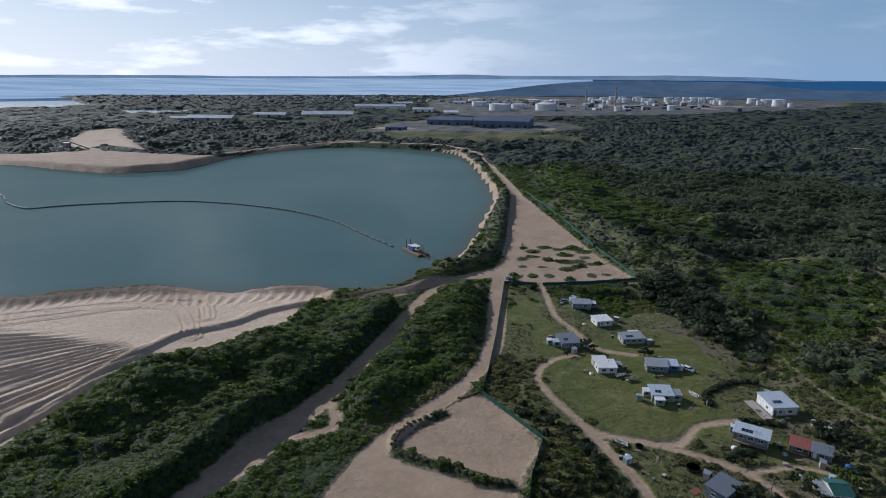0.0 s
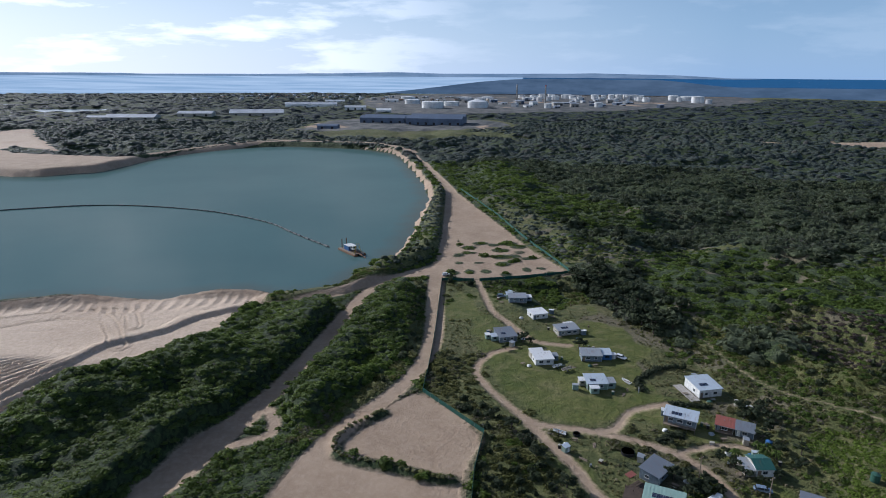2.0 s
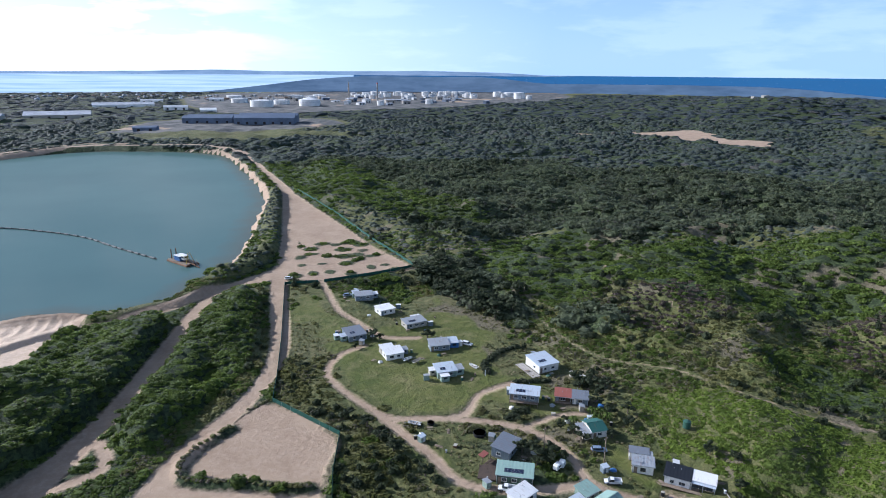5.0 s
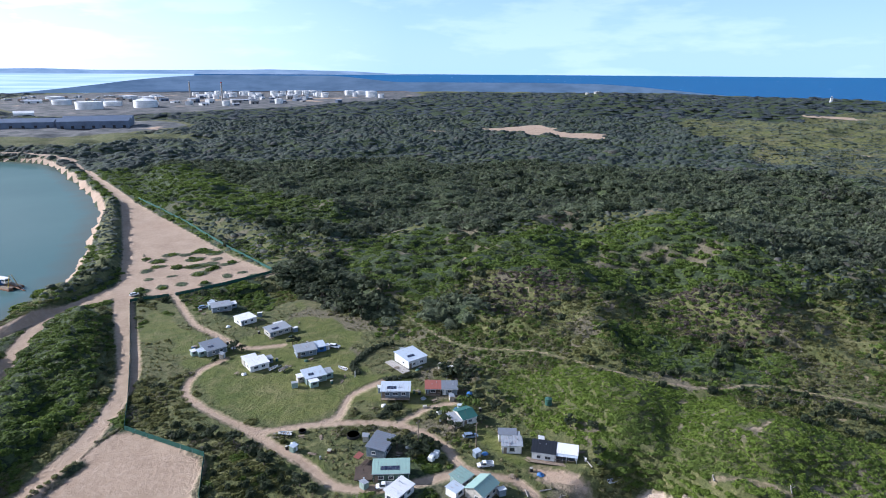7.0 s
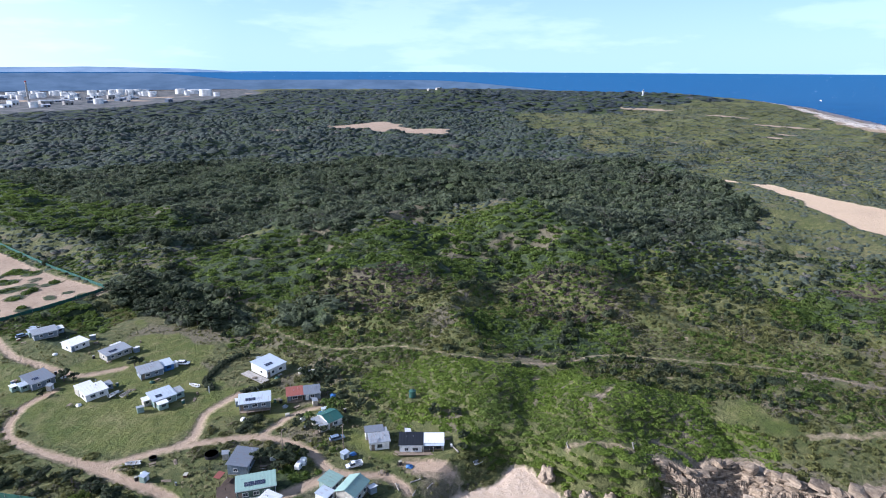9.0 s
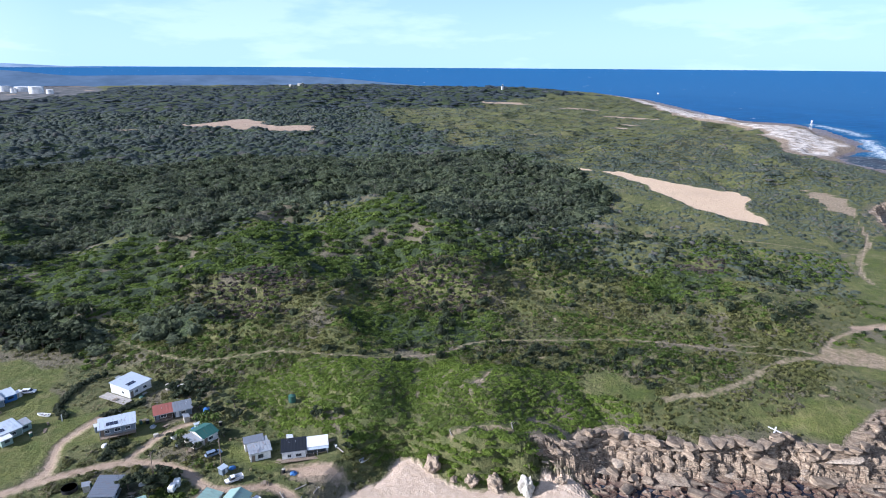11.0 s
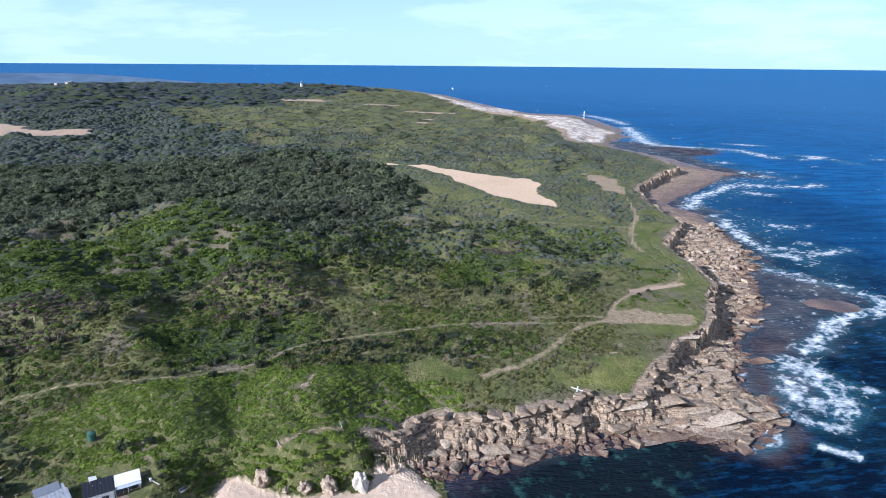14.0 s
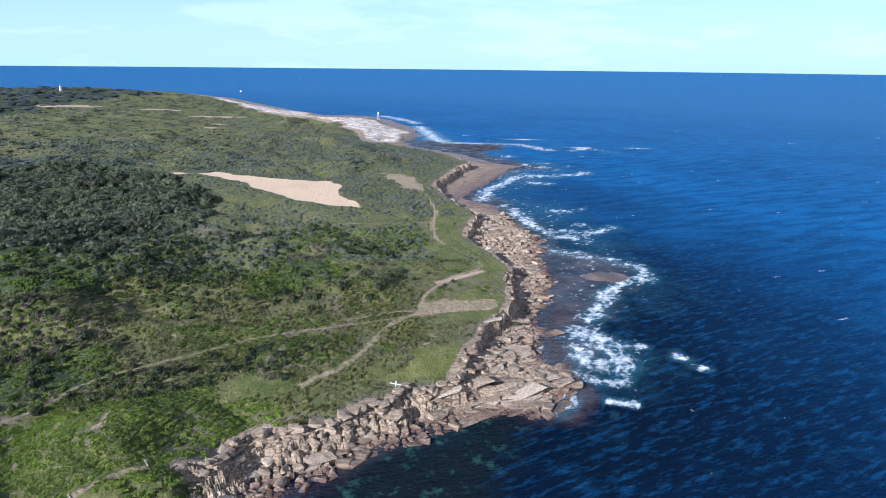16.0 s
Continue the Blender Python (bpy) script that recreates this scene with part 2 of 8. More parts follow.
def sea_material():
    n = Nodes("ocean_water")
    shore, surf, reef = n.attr("shore"), n.attr("surf"), n.attr("reef")
    n1, n2, n3 = n.noise(0.006, 4), n.noise(0.05, 5, 0.6), n.noise(0.35, 5, 0.65)
    swell = n.noise(0.09, 4, 0.6, (0.35, 1.0, 1.0, -72))
    chop = n.noise(0.55, 5, 0.65, (0.5, 1.0, 1.0, -72))
    # sky reflection painted in: darker close to shore and camera, bluer far off
    dull_sea = n.mix(n.ramp(n1, 0.35, 0.65), (0.0022, 0.017, 0.052), (0.0038, 0.030, 0.088))
    skylit_sea = n.mix(n.ramp(n1, 0.35, 0.65), (0.009, 0.086, 0.225), (0.012, 0.112, 0.285))
    deep = n.mix(n.ramp(n.math("ADD", shore, n.math("MULTIPLY", n1, 200.0)), 170, 520), dull_sea, skylit_sea)
    # dark and pale streaks below paint the shading of the swell
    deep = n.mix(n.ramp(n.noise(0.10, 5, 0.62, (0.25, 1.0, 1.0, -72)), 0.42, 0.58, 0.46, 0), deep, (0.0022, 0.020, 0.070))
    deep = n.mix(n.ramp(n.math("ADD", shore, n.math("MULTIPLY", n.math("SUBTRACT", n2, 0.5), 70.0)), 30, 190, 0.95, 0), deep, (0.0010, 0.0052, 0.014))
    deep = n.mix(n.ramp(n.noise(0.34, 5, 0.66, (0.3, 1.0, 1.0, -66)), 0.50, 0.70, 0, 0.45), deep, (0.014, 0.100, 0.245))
    # paler again towards the horizon, sky reflection put into the colour
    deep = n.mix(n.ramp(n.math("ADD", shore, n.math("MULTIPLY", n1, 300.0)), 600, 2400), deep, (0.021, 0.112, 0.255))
    # shelf below the water: purple-brown weed with green sandy holes
    weed = n.mix(n.ramp(n2, 0.40, 0.60), (0.028, 0.022, 0.033), (0.088, 0.058, 0.054))
    c = n.mix(n.ramp(n.math("ADD", reef, n.math("MULTIPLY", n.math("SUBTRACT", n2, 0.5), 24.0)), -9.0, 6.0), deep, weed)
    calm = n.attr("calm")
    hole = n.mix(n.ramp(n.noise(0.16, 5, 0.65), 0.54, 0.66), (0.006, 0.011, 0.015), (0.026, 0.075, 0.066))
    c = n.mix(n.ramp(n.math("ADD", calm, n.math("MULTIPLY", n.math("SUBTRACT", n2, 0.5), 14.0)), -6.0, 5.0), c, hole)
    # white water: torn lace round the surf lines, thick at the break and streaked behind it
    lace = n.noise(0.20, 9, 0.70)
    streak = n.noise(0.16, 8, 0.72, (0.35, 1.2, 1.0, -40))
    web = n.voronoi(0.22, "DISTANCE_TO_EDGE")
    torn = n.math("SUBTRACT", n.math("ADD", n.math("MULTIPLY", lace, 0.9), n.math("MULTIPLY", streak, 0.7)), n.math("MULTIPLY", web, 0.30))
    foam = n.ramp(n.math("ADD", n.math("MULTIPLY", surf, 1.0), n.math("MULTIPLY", n.math("SUBTRACT", torn, 0.76), 2.6)), 0.62, 1.35)
    tur = n.ramp(n.math("ADD", surf, n.math("MULTIPLY", n.math("SUBTRACT", n2, 0.5), 0.6)), 0.05, 0.9, 0.0, 0.6)
    c = n.mix(tur, c, (0.045, 0.15, 0.20))
    caps = n.math("MULTIPLY", n.ramp(n.noise(0.055, 8, 0.72, (0.4, 1.0, 1.0, -72)), 0.655, 0.69), n.ramp(shore, 60, 260))
    foam = n.math("MAXIMUM", foam, n.math("MULTIPLY", caps, 0.8))
    c = n.mix(foam, c, (0.80, 0.84, 0.86))
    n.bump(n.math("ADD", n.math("MULTIPLY", swell, 2.2), chop), 0.85, 1.3)
    return n.gloss(n.finish(c, 0.9, 0.0, 0.0), 0.016, 0.2, 0.11)


def lake_material():
    n = Nodes("pit_lake_water")
    n1, n2 = n.noise(0.006, 4), n.noise(0.9, 4, 0.6, (0.6, 1.0, 1.0, 20))
    edge = n.attr("shore")
    c = n.mix(n.ramp(n1, 0.35, 0.65), (0.074, 0.132, 0.126), (0.086, 0.150, 0.142))
    c = n.mix(n.ramp(n.math("ADD", edge, n.math("MULTIPLY", n.math("SUBTRACT", n.noise(0.05, 4), 0.5), 20.0)), 0, 16, 0.7, 0), c, (0.10, 0.105, 0.085))
    n.bump(n2, 0.04, 0.05)
    return n.gloss(n.finish(c, 0.9, 0.0, 0.0), 0.10, 0.12)


def lagoon_material():
    n = Nodes("glaring_shallow_water")
    c = n.mix(n.ramp(n.noise(0.01, 4), 0.4, 0.6), (0.12, 0.17, 0.19), (0.16, 0.21, 0.22))
    n.bump(n.noise(0.5, 4, 0.6), 0.03, 0.05)
    return n.gloss(n.finish(c, 0.6, 0.0, 0.0), 0.75, 0.15)


M_GROUND, M_SEA, M_LAKE, M_LAGOON = ground_material(), sea_material(), lake_material(), lagoon_material()
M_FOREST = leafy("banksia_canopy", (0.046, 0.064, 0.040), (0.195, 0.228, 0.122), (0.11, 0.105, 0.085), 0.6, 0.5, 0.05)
# far woodland: distance haze is mixed into these blue-grey leaf colours
M_FAR = leafy("hazed_far_woodland", (0.034, 0.046, 0.049), (0.072, 0.092, 0.094), (0.12, 0.12, 0.12), 0.25, 0.5, 0.06)
M_INNER = leafy("hazed_inland_canopy", (0.032, 0.046, 0.036), (0.112, 0.140, 0.100), (0.12, 0.115, 0.10), 0.4, 0.5, 0.10)
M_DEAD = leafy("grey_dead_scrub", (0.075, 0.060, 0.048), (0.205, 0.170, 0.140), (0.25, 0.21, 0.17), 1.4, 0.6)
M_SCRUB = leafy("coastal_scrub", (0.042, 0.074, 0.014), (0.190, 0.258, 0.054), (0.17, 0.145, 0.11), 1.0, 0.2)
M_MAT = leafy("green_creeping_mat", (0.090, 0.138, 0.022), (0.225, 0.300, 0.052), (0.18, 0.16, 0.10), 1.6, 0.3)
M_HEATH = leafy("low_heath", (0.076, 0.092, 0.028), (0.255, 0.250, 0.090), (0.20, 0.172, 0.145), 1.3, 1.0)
# heath greyed in its base colour to stand for distance haze
M_HAZEHEATH = leafy("hazed_windswept_heath", (0.058, 0.076, 0.052), (0.140, 0.166, 0.112), (0.19, 0.17, 0.15), 0.8, 0.5, 0.05)
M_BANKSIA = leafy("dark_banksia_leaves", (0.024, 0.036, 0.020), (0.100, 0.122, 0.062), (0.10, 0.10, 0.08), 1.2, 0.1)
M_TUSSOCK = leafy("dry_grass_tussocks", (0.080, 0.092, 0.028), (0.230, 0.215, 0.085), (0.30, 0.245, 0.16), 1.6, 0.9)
# ---- plan of the headland, in metres east and north of the point below the camera ----
LAKE = [(-225, 298), (-197, 308), (-163, 318), (-121, 311), (-92, 317), (-67, 319), (-55, 312), (-28, 316), (-14, 340), (-1, 356), (11, 387),
        (21, 431), (29, 475), (42, 540), (47, 594), (44, 684), (36, 785), (24, 885), (-21, 944), (-74, 971), (-147, 991), (-198, 973),
        (-254, 920), (-294, 842), (-312, 753), (-337, 733), (-381, 714), (-463, 742), (-555, 778), (-744, 791), (-728, 617), (-338, 289)]
MINE = [(-329, 282), (-219, 290), (-159, 309), (-66, 312), (-56, 298), (-61, 276), (-68, 256), (-76, 241), (-94, 222), (-114, 203),
        (-121, 185), (-127, 155), (-140, 115), (-330, 105)]
MINE_FAR = [(-731, 777), (-545, 764), (-455, 729), (-374, 702), (-331, 720), (-306, 739), (-289, 816), (-343, 831), (-413, 851), (-482, 880), (-544, 877), (-612, 861), (-789, 841)]
MINE_PATCH = [(-618, 1032), (-546, 923), (-496, 940), (-431, 900), (-545, 1083), (-628, 1222), (-658, 1173), (-654, 1128)]
HAUL = [(39, 350), (33, 339), (11, 323), (-5, 302), (-13, 280), (-21, 252), (-28, 229), (-34, 210), (-41, 193), (-48, 178), (-54, 169),
        (-58, 157), (-63, 148), (-67, 138), (-75, 115)]
LOOP = [(-40, 193), (-35, 182), (-35, 174), (-41, 170), (-49, 168), (-52, 173), (-47, 178)]
ROAD = [(51, 867), (61, 700), (67, 603), (67, 559), (54, 449), (43, 380), (34, 339), (29, 309), (25, 270), (21, 238), (14, 215), (3, 195),
        (-8, 181), (-16, 169), (-22, 157), (-26, 146), (-28, 139), (-30, 120)]
TRIANGLE = [(70, 573), (81, 499), (90, 425), (96, 368), (105, 322), (84, 319), (53, 316), (39, 326), (41, 361), (55, 449)]
PAD = [(3, 190), (14, 195), (30, 168), (25, 154), (20, 137), (18, 110), (-30, 110), (-28, 136), (-23, 156), (-16, 169)]
HEDGE = [(0, 183), (-9, 176), (-14, 169), (-14, 162), (-7, 157), (3, 153), (12, 148), (18, 146)]
BERM = [(57, 575), (48, 500), (39, 441), (33, 393), (26, 368), (17, 350), (4, 337), (-9, 319), (-19, 306), (-28, 302), (-40, 298), (-52, 295)]
FENCE_A = [(77, 573), (92, 459), (99, 379), (107, 323), (81, 317), (53, 313)]
FENCE_B = [(50, 313), (33, 316), (23, 247), (17, 211), (14, 196), (31, 168), (25, 149), (20, 125)]
TRACKS = {
    "drive": ([(52, 314), (52, 295), (52, 271), (56, 256), (60, 243), (64, 234), (77, 229)], 1.8),
    "village_loop": ([(54, 229), (44, 225), (38, 218), (35, 210), (36, 201), (42, 184), (49, 172), (60, 168), (71, 163), (84, 154), (90, 144),
                      (92, 133), (90, 124), (93, 117), (99, 110), (99, 101)], 1.7),
    "village_low": ([(45, 177), (49, 164), (54, 148), (56, 137), (60, 131), (70, 125), (81, 122), (90, 121)], 1.9),
    "house_drive": ([(68, 166), (73, 167), (81, 176), (90, 179), (99, 180)], 1.6),
    "garden_drive": ([(86, 152), (94, 154), (101, 155), (109, 153)], 1.3),
    "bush_path": ([(135, 239), (134, 217), (134, 194), (139, 178), (151, 162), (157, 147), (164, 132), (170, 123), (178, 116), (187, 107), (202, 101),
                   (213, 86), (224, 68), (237, 45), (247, 8), (253, -14)], 0.55),
    "cape_path": ([(196, 27), (202, 22), (207, 15), (219, 7), (233, 1), (245, -5), (254, -14)], 1.1),
    "cliff_path": ([(262, -18), (275, -21), (284, -25), (304, -38), (313, -50), (321, -56), (338, -54), (362, -43), (381, -37), (418, -38), (452, -44), (514, -42), (539, -39)], 1.25),
    "brow_path": ([(251, 14), (259, -10), (257, -18)], 0.8),
    "wet_path": ([(296, -30), (303, -42), (312, -55)], 2.2),
    "cross_path": ([(418, 40), (420, -9), (421, -39)], 1.1),
    "gully_path": ([(139, 77), (142, 74), (146, 70), (150, 62)], 0.7),
    "beach_path": ([(161, 60), (163, 54), (160, 46), (155, 41)], 1.0),
    "pit_track": ([(-72, 284), (-56, 286), (-44, 288), (-33, 294), (-21, 300), (-10, 310), (3, 321), (14, 328)], 3.6),
    "mine_road": ([(-660, 1180), (-560, 960), (-440, 850), (-330, 790), (-290, 845), (-240, 940), (-150, 1012), (-60, 990), (0, 965), (51, 867)], 6.0),
    "far_road": ([(-300, 860), (-250, 950), (-160, 1030), (-40, 1010)], 4.0),
}
LAWN = [(41, 220), (54, 215), (70, 199), (79, 184), (79, 178), (69, 170), (56, 173), (48, 183), (42, 196)]
GREEN = [(36, 305), (48, 300), (56, 262), (62, 247), (80, 262), (104, 270), (112, 240), (104, 196), (112, 172), (112, 150), (116, 128), (104, 104),
         (96, 122), (90, 150), (66, 160), (52, 160), (62, 138), (50, 150), (38, 190), (30, 240), (30, 280)]
YARD = [(107, 112), (113, 105), (115, 96), (109, 99), (105, 106)]
DUNE = [(624, 205), (614, 163), (585, 132), (516, 82), (481, 45), (461, 11), (509, 27), (571, 39), (579, 61), (603, 108), (627, 160)]
CLEARING = [(720, 985), (841, 975), (915, 975), (850, 850), (850, 730), (780, 680), (722, 780), (695, 874)]
SCARS = [(1514, 683, 26, 60), (1151, 274, 12, 34), (1362, 334, 16, 60), (935, 382, 10, 16), (640, 981, 14, 26), (1483, 480, 20, 40), (1230, 300, 10, 24)]
OUTCROP = [(629, -3), (621, -20), (601, -41), (552, -48), (526, -40), (553, -25), (581, -14)]
COVE = [(108, 97), (117, 95), (122, 92), (131, 93), (135, 86), (133, 75), (134, 66), (138, 60), (139, 53), (147, 53), (153, 43), (148, 34), (140, 27), (128, 40), (112, 66), (100, 86)]
MAT = [(119, 117), (123, 138), (132, 154), (150, 147), (164, 132), (176, 114), (187, 92), (190, 72), (193, 57), (186, 38), (176, 34), (168, 39), (158, 46), (152, 49),
       (143, 50), (132, 54), (127, 70), (131, 90), (123, 99)]
CAPE = [(246, -3), (256, -14), (266, -18), (273, -31), (267, -42), (269, -52), (260, -51), (258, -40), (257, -28), (250, -14)]
TOP = [(30, 106), (93, 102), (107, 100), (117, 99), (123, 96), (132, 96), (137, 88), (136, 75), (137, 67), (141, 61), (142, 55), (149, 55), (156, 47), (163, 45),
       (170, 40), (171, 32), (172, 25), (176, 18), (175, 14), (182, 8), (186, 5), (184, 0), (188, -4), (195, -7), (192, -14), (195, -19), (197, -26), (209, -30),
       (222, -36), (236, -40), (247, -48), (258, -54), (268, -59)]
TOP += [(285, -63), (299, -66), (317, -72), (330, -72), (346, -68), (364, -62), (378, -59), (396, -60), (417, -67), (430, -71), (446, -77), (463, -73), (480, -66),
        (502, -63), (526, -58), (561, -54), (590, -61), (623, -74), (660, -86), (690, -101), (712, -105), (740, -96), (770, -84), (808, -68), (840, -46), (880, -20),
        (935, 0), (1085, -20), (1312, -2), (1345, 101), (1404, 155), (1637, 269), (2004, 439), (2281, 672)]
TIDE = [(30, 88), (80, 86), (110, 76), (128, 47), (141, 30), (149, 33), (152, 28), (157, 20), (163, 12), (168, 1), (172, -8), (179, -17), (184, -28), (189, -37),
        (189, -50), (186, -57), (194, -64), (203, -68), (215, -74), (221, -66), (230, -63), (239, -67), (246, -65), (250, -74), (258, -71), (269, -70), (280, -78)]
TIDE += [(289, -83), (305, -87), (326, -97), (346, -101), (366, -100), (384, -107), (405, -107), (428, -107), (454, -102), (482, -102), (512, -102), (530, -86),
         (551, -78), (590, -95), (634, -120), (706, -153), (726, -171), (749, -148), (788, -133), (854, -105), (904, -64), (960, -40), (1044, -66), (1167, -80),
         (1257, -63), (1390, -33), (1500, 20), (1520, 114), (1599, 170), (1880, 301), (2292, 492), (2573, 758)]
INLAND = [(2700, 1250), (2500, 2000), (1900, 2700), (700, 3280), (-700, 3240), (-1500, 3000), (-2600, 2300), (-3300, 300), (-800, -300), (-300, 60)]
REEF = [(144, 18), (160, 4), (172, -16), (180, -40), (184, -62), (200, -74), (218, -84), (232, -90), (253, -89), (268, -103), (298, -126), (329, -144), (363, -139),
        (372, -118), (400, -116), (452, -126), (472, -110), (536, -112), (563, -96), (605, -104), (670, -139), (707, -173), (715, -210), (774, -167), (855, -145),
        (884, -176), (950, -190), (952, -143), (1000, -80), (900, 0), (400, 0), (150, 60)]
ISLAND = [(327, -115), (335, -129), (326, -141), (316, -135), (318, -120)]
PALE = [(2162, 598), (1716, 362), (1394, 225), (1270, 115), (1020, 38), (871, 0), (970, -50), (1055, -62), (1287, -15), (1394, 105), (1554, 166), (1782, 327), (2217, 572)]
PLAIN = [(1182, 844), (1402, 725), (2004, 593), (1410, 156), (1040, -13), (844, -62), (736, -111), (675, -35), (628, 11), (644, 81), (659, 202), (735, 322), (848, 496)]
# tall woods, bright thickets and patches of dead scrub, as they lie
WOODS = [(104, 520), (128, 464), (135, 405), (152, 358), (175, 362), (194, 383), (226, 359), (228, 324), (258, 298), (303, 306), (302, 283), (340, 280), (350, 232),
         (314, 184), (328, 151), (356, 139), (411, 118), (487, 131), (560, 160), (640, 230), (760, 420), (1100, 900), (900, 1600), (200, 1600), (110, 900)]
WOODS_B = [(114, 333), (137, 300), (138, 259), (133, 232), (122, 226), (112, 250), (110, 296)]
WOODS_C = [(144, 234), (160, 234), (164, 214), (153, 197), (140, 196), (135, 216)]
BRIGHT = [(161, 349), (218, 346), (263, 277), (352, 225), (306, 144), (272, 139), (260, 179), (218, 198), (184, 235), (152, 246), (150, 284)]
BRIGHT_B = [(320, 75), (343, 28), (297, 22), (283, 38), (288, 61)]
BRIGHT_D = [(96, 690), (150, 660), (178, 520), (205, 430), (170, 400), (140, 420), (112, 470), (98, 560)]
BRIGHT_C = [(198, 165), (223, 128), (223, 102), (190, 108), (176, 138)]
DEAD = [[(181, 232), (206, 217), (213, 197), (183, 186), (163, 194), (159, 208)], [(262, 176), (274, 150), (255, 118), (230, 116), (222, 139), (235, 168)],
        [(354, 50), (362, 30), (339, 27), (335, 42)]]
VERGE = [(35, 319), (23, 247), (15, 200), (31, 172), (27, 150), (22, 105), (58, 105), (60, 128), (52, 158), (46, 188), (40, 212), (44, 229), (58, 242), (55, 298)]
SPOIL = [(-141, 181), (-132, 197), (-126, 224), (-120, 240), (-113, 252), (-95, 264), (-86, 278), (-59, 294), (-40, 301)]
SCRAPES = [[(-230, 250), (-196, 264), (-176, 273), (-155, 283), (-137, 285), (-121, 274), (-110, 250)], [(-230, 256), (-200, 269), (-175, 279), (-152, 287), (-132, 288), (-115, 262), (-108, 248)],
           [(-230, 262), (-196, 274), (-170, 283), (-140, 291), (-120, 290), (-110, 270)]]
WEST_SCRUB = [(-64, 277), (-44, 278), (-34, 284), (-26, 286), (-20, 276), (-27, 250), (-33, 228), (-40, 209), (-48, 192), (-56, 176), (-63, 164), (-68, 150), (-76, 130), (-86, 105), (-140, 112),
              (-127, 150), (-120, 183), (-112, 200), (-94, 219), (-76, 238), (-67, 262)]
MID_SCRUB = [(-10, 296), (14, 312), (20, 290), (16, 250), (8, 222), (-4, 204), (-16, 188), (-26, 176), (-36, 196), (-26, 226), (-18, 252)]
TERMINAL = [(20, 1820), (420, 1800), (800, 1930), (1340, 2240), (1700, 2750), (1400, 3200), (60, 3150)]
WORKS = [(-130, 1180), (240, 1240), (270, 1500), (-60, 1560), (-150, 1300)]
LAGOON = [(-1573, 1796), (-1376, 1950), (-1180, 2080), (-1130, 2240), (-1415, 2460), (-1749, 2870), (-2472, 2650)]
LAGOON_B = [(-940, 1800), (-850, 1810), (-770, 1880), (-810, 2040), (-1010, 2000)]
DRY = [(86, 250), (89, 259), (101, 263), (112, 248), (121, 234), (133, 208), (127, 200), (113, 221), (98, 236)]
HUTS = [(66.5, 281), (71.5, 261), (79.5, 242.5), (52, 239), (62, 215.5), (82, 216.5), (76, 195), (112.5, 187.5), (94.5, 167.5), (109, 162), (105.5, 142.5),
        (107.5, 122), (114, 112), (75, 142.5), (71.5, 130), (87, 112), (97, 118), (60, 155)]
POCKET = [(162, 47), (168, 46), (177, 37), (171, 31), (164, 37)]
CALM = [(60, 84), (128, 45), (143, 26), (165, 6), (178, -18), (188, -40), (182, -52), (165, -40), (120, -20), (60, 20)]


# ---- distances and noise on arrays ----
def smooth_line(points, k=3, closed=False):
    """Points of a rounded line through the corners."""
    p = np.array(points, float)
    n = len(p)
    out = []
    for i in range(n if closed else n - 1):
        a, b, c, d = (p[(i + j) % n] if closed else p[min(max(i + j, 0), n - 1)] for j in (-1, 0, 1, 2))
        for s in range(k):
            t = s / k
            out.append(0.5 * (2 * b + (c - a) * t + (2 * a - 5 * b + 4 * c - d) * t * t + (3 * b - a - 3 * c + d) * t ** 3))
    if not closed:
        out.append(p[-1])
    return np.array(out)


def line_distance(x, y, line, far=60.0):
    """Distance to a broken line; far where it is farther off than that."""
    out = np.full(x.shape, far)
    lo, hi = line.min(0) - far, line.max(0) + far
    near = np.flatnonzero((x > lo[0]) & (x < hi[0]) & (y > lo[1]) & (y < hi[1]))
    px, py, best = x[near], y[near], np.full(len(near), far * far)
    for (ax, ay), (bx, by) in zip(line[:-1], line[1:]):
        dx, dy = bx - ax, by - ay
        t = np.clip(((px - ax) * dx + (py - ay) * dy) / (dx * dx + dy * dy + 1e-9), 0, 1)
        best = np.minimum(best, (px - ax - t * dx) ** 2 + (py - ay - t * dy) ** 2)
    out[near] = np.sqrt(best)
    return out


def inside(x, y, poly):
    odd = np.zeros(x.shape, bool)
    for (ax, ay), (bx, by) in zip(poly, np.roll(poly, -1, 0)):
        if ay != by:
            odd ^= ((ay > y) != (by > y)) & (x < (bx - ax) * (y - ay) / (by - ay) + ax)
    return odd


def area_distance(x, y, points, far=60.0, round_it=3):
    """Signed distance to an outline: positive inside."""
    poly = smooth_line(points, round_it, True) if round_it else np.array(points, float)
    d = line_distance(x, y, np.vstack([poly, poly[:1]]), far)
    return np.where(inside(x, y, poly), d, -d)


def hash01(i, j, seed):
    h = (i.astype(np.int64) * 374761393 + j.astype(np.int64) * 668265263 + seed * 974634777) & 0xFFFFFFFF
    h = ((h ^ (h >> 13)) * 1274126177) & 0xFFFFFFFF
    return ((h ^ (h >> 16)) & 0xFFFF) / 65535.0


def value_noise(x, y, seed=0):
    i, j = np.floor(x), np.floor(y)
    u, v = x - i, y - j
    u, v = u * u * (3 - 2 * u), v * v * (3 - 2 * v)
    a, b = hash01(i, j, seed), hash01(i + 1, j, seed)
    c, d = hash01(i, j + 1, seed), hash01(i + 1, j + 1, seed)
    return (a * (1 - u) + b * u) * (1 - v) + (c * (1 - u) + d * u) * v


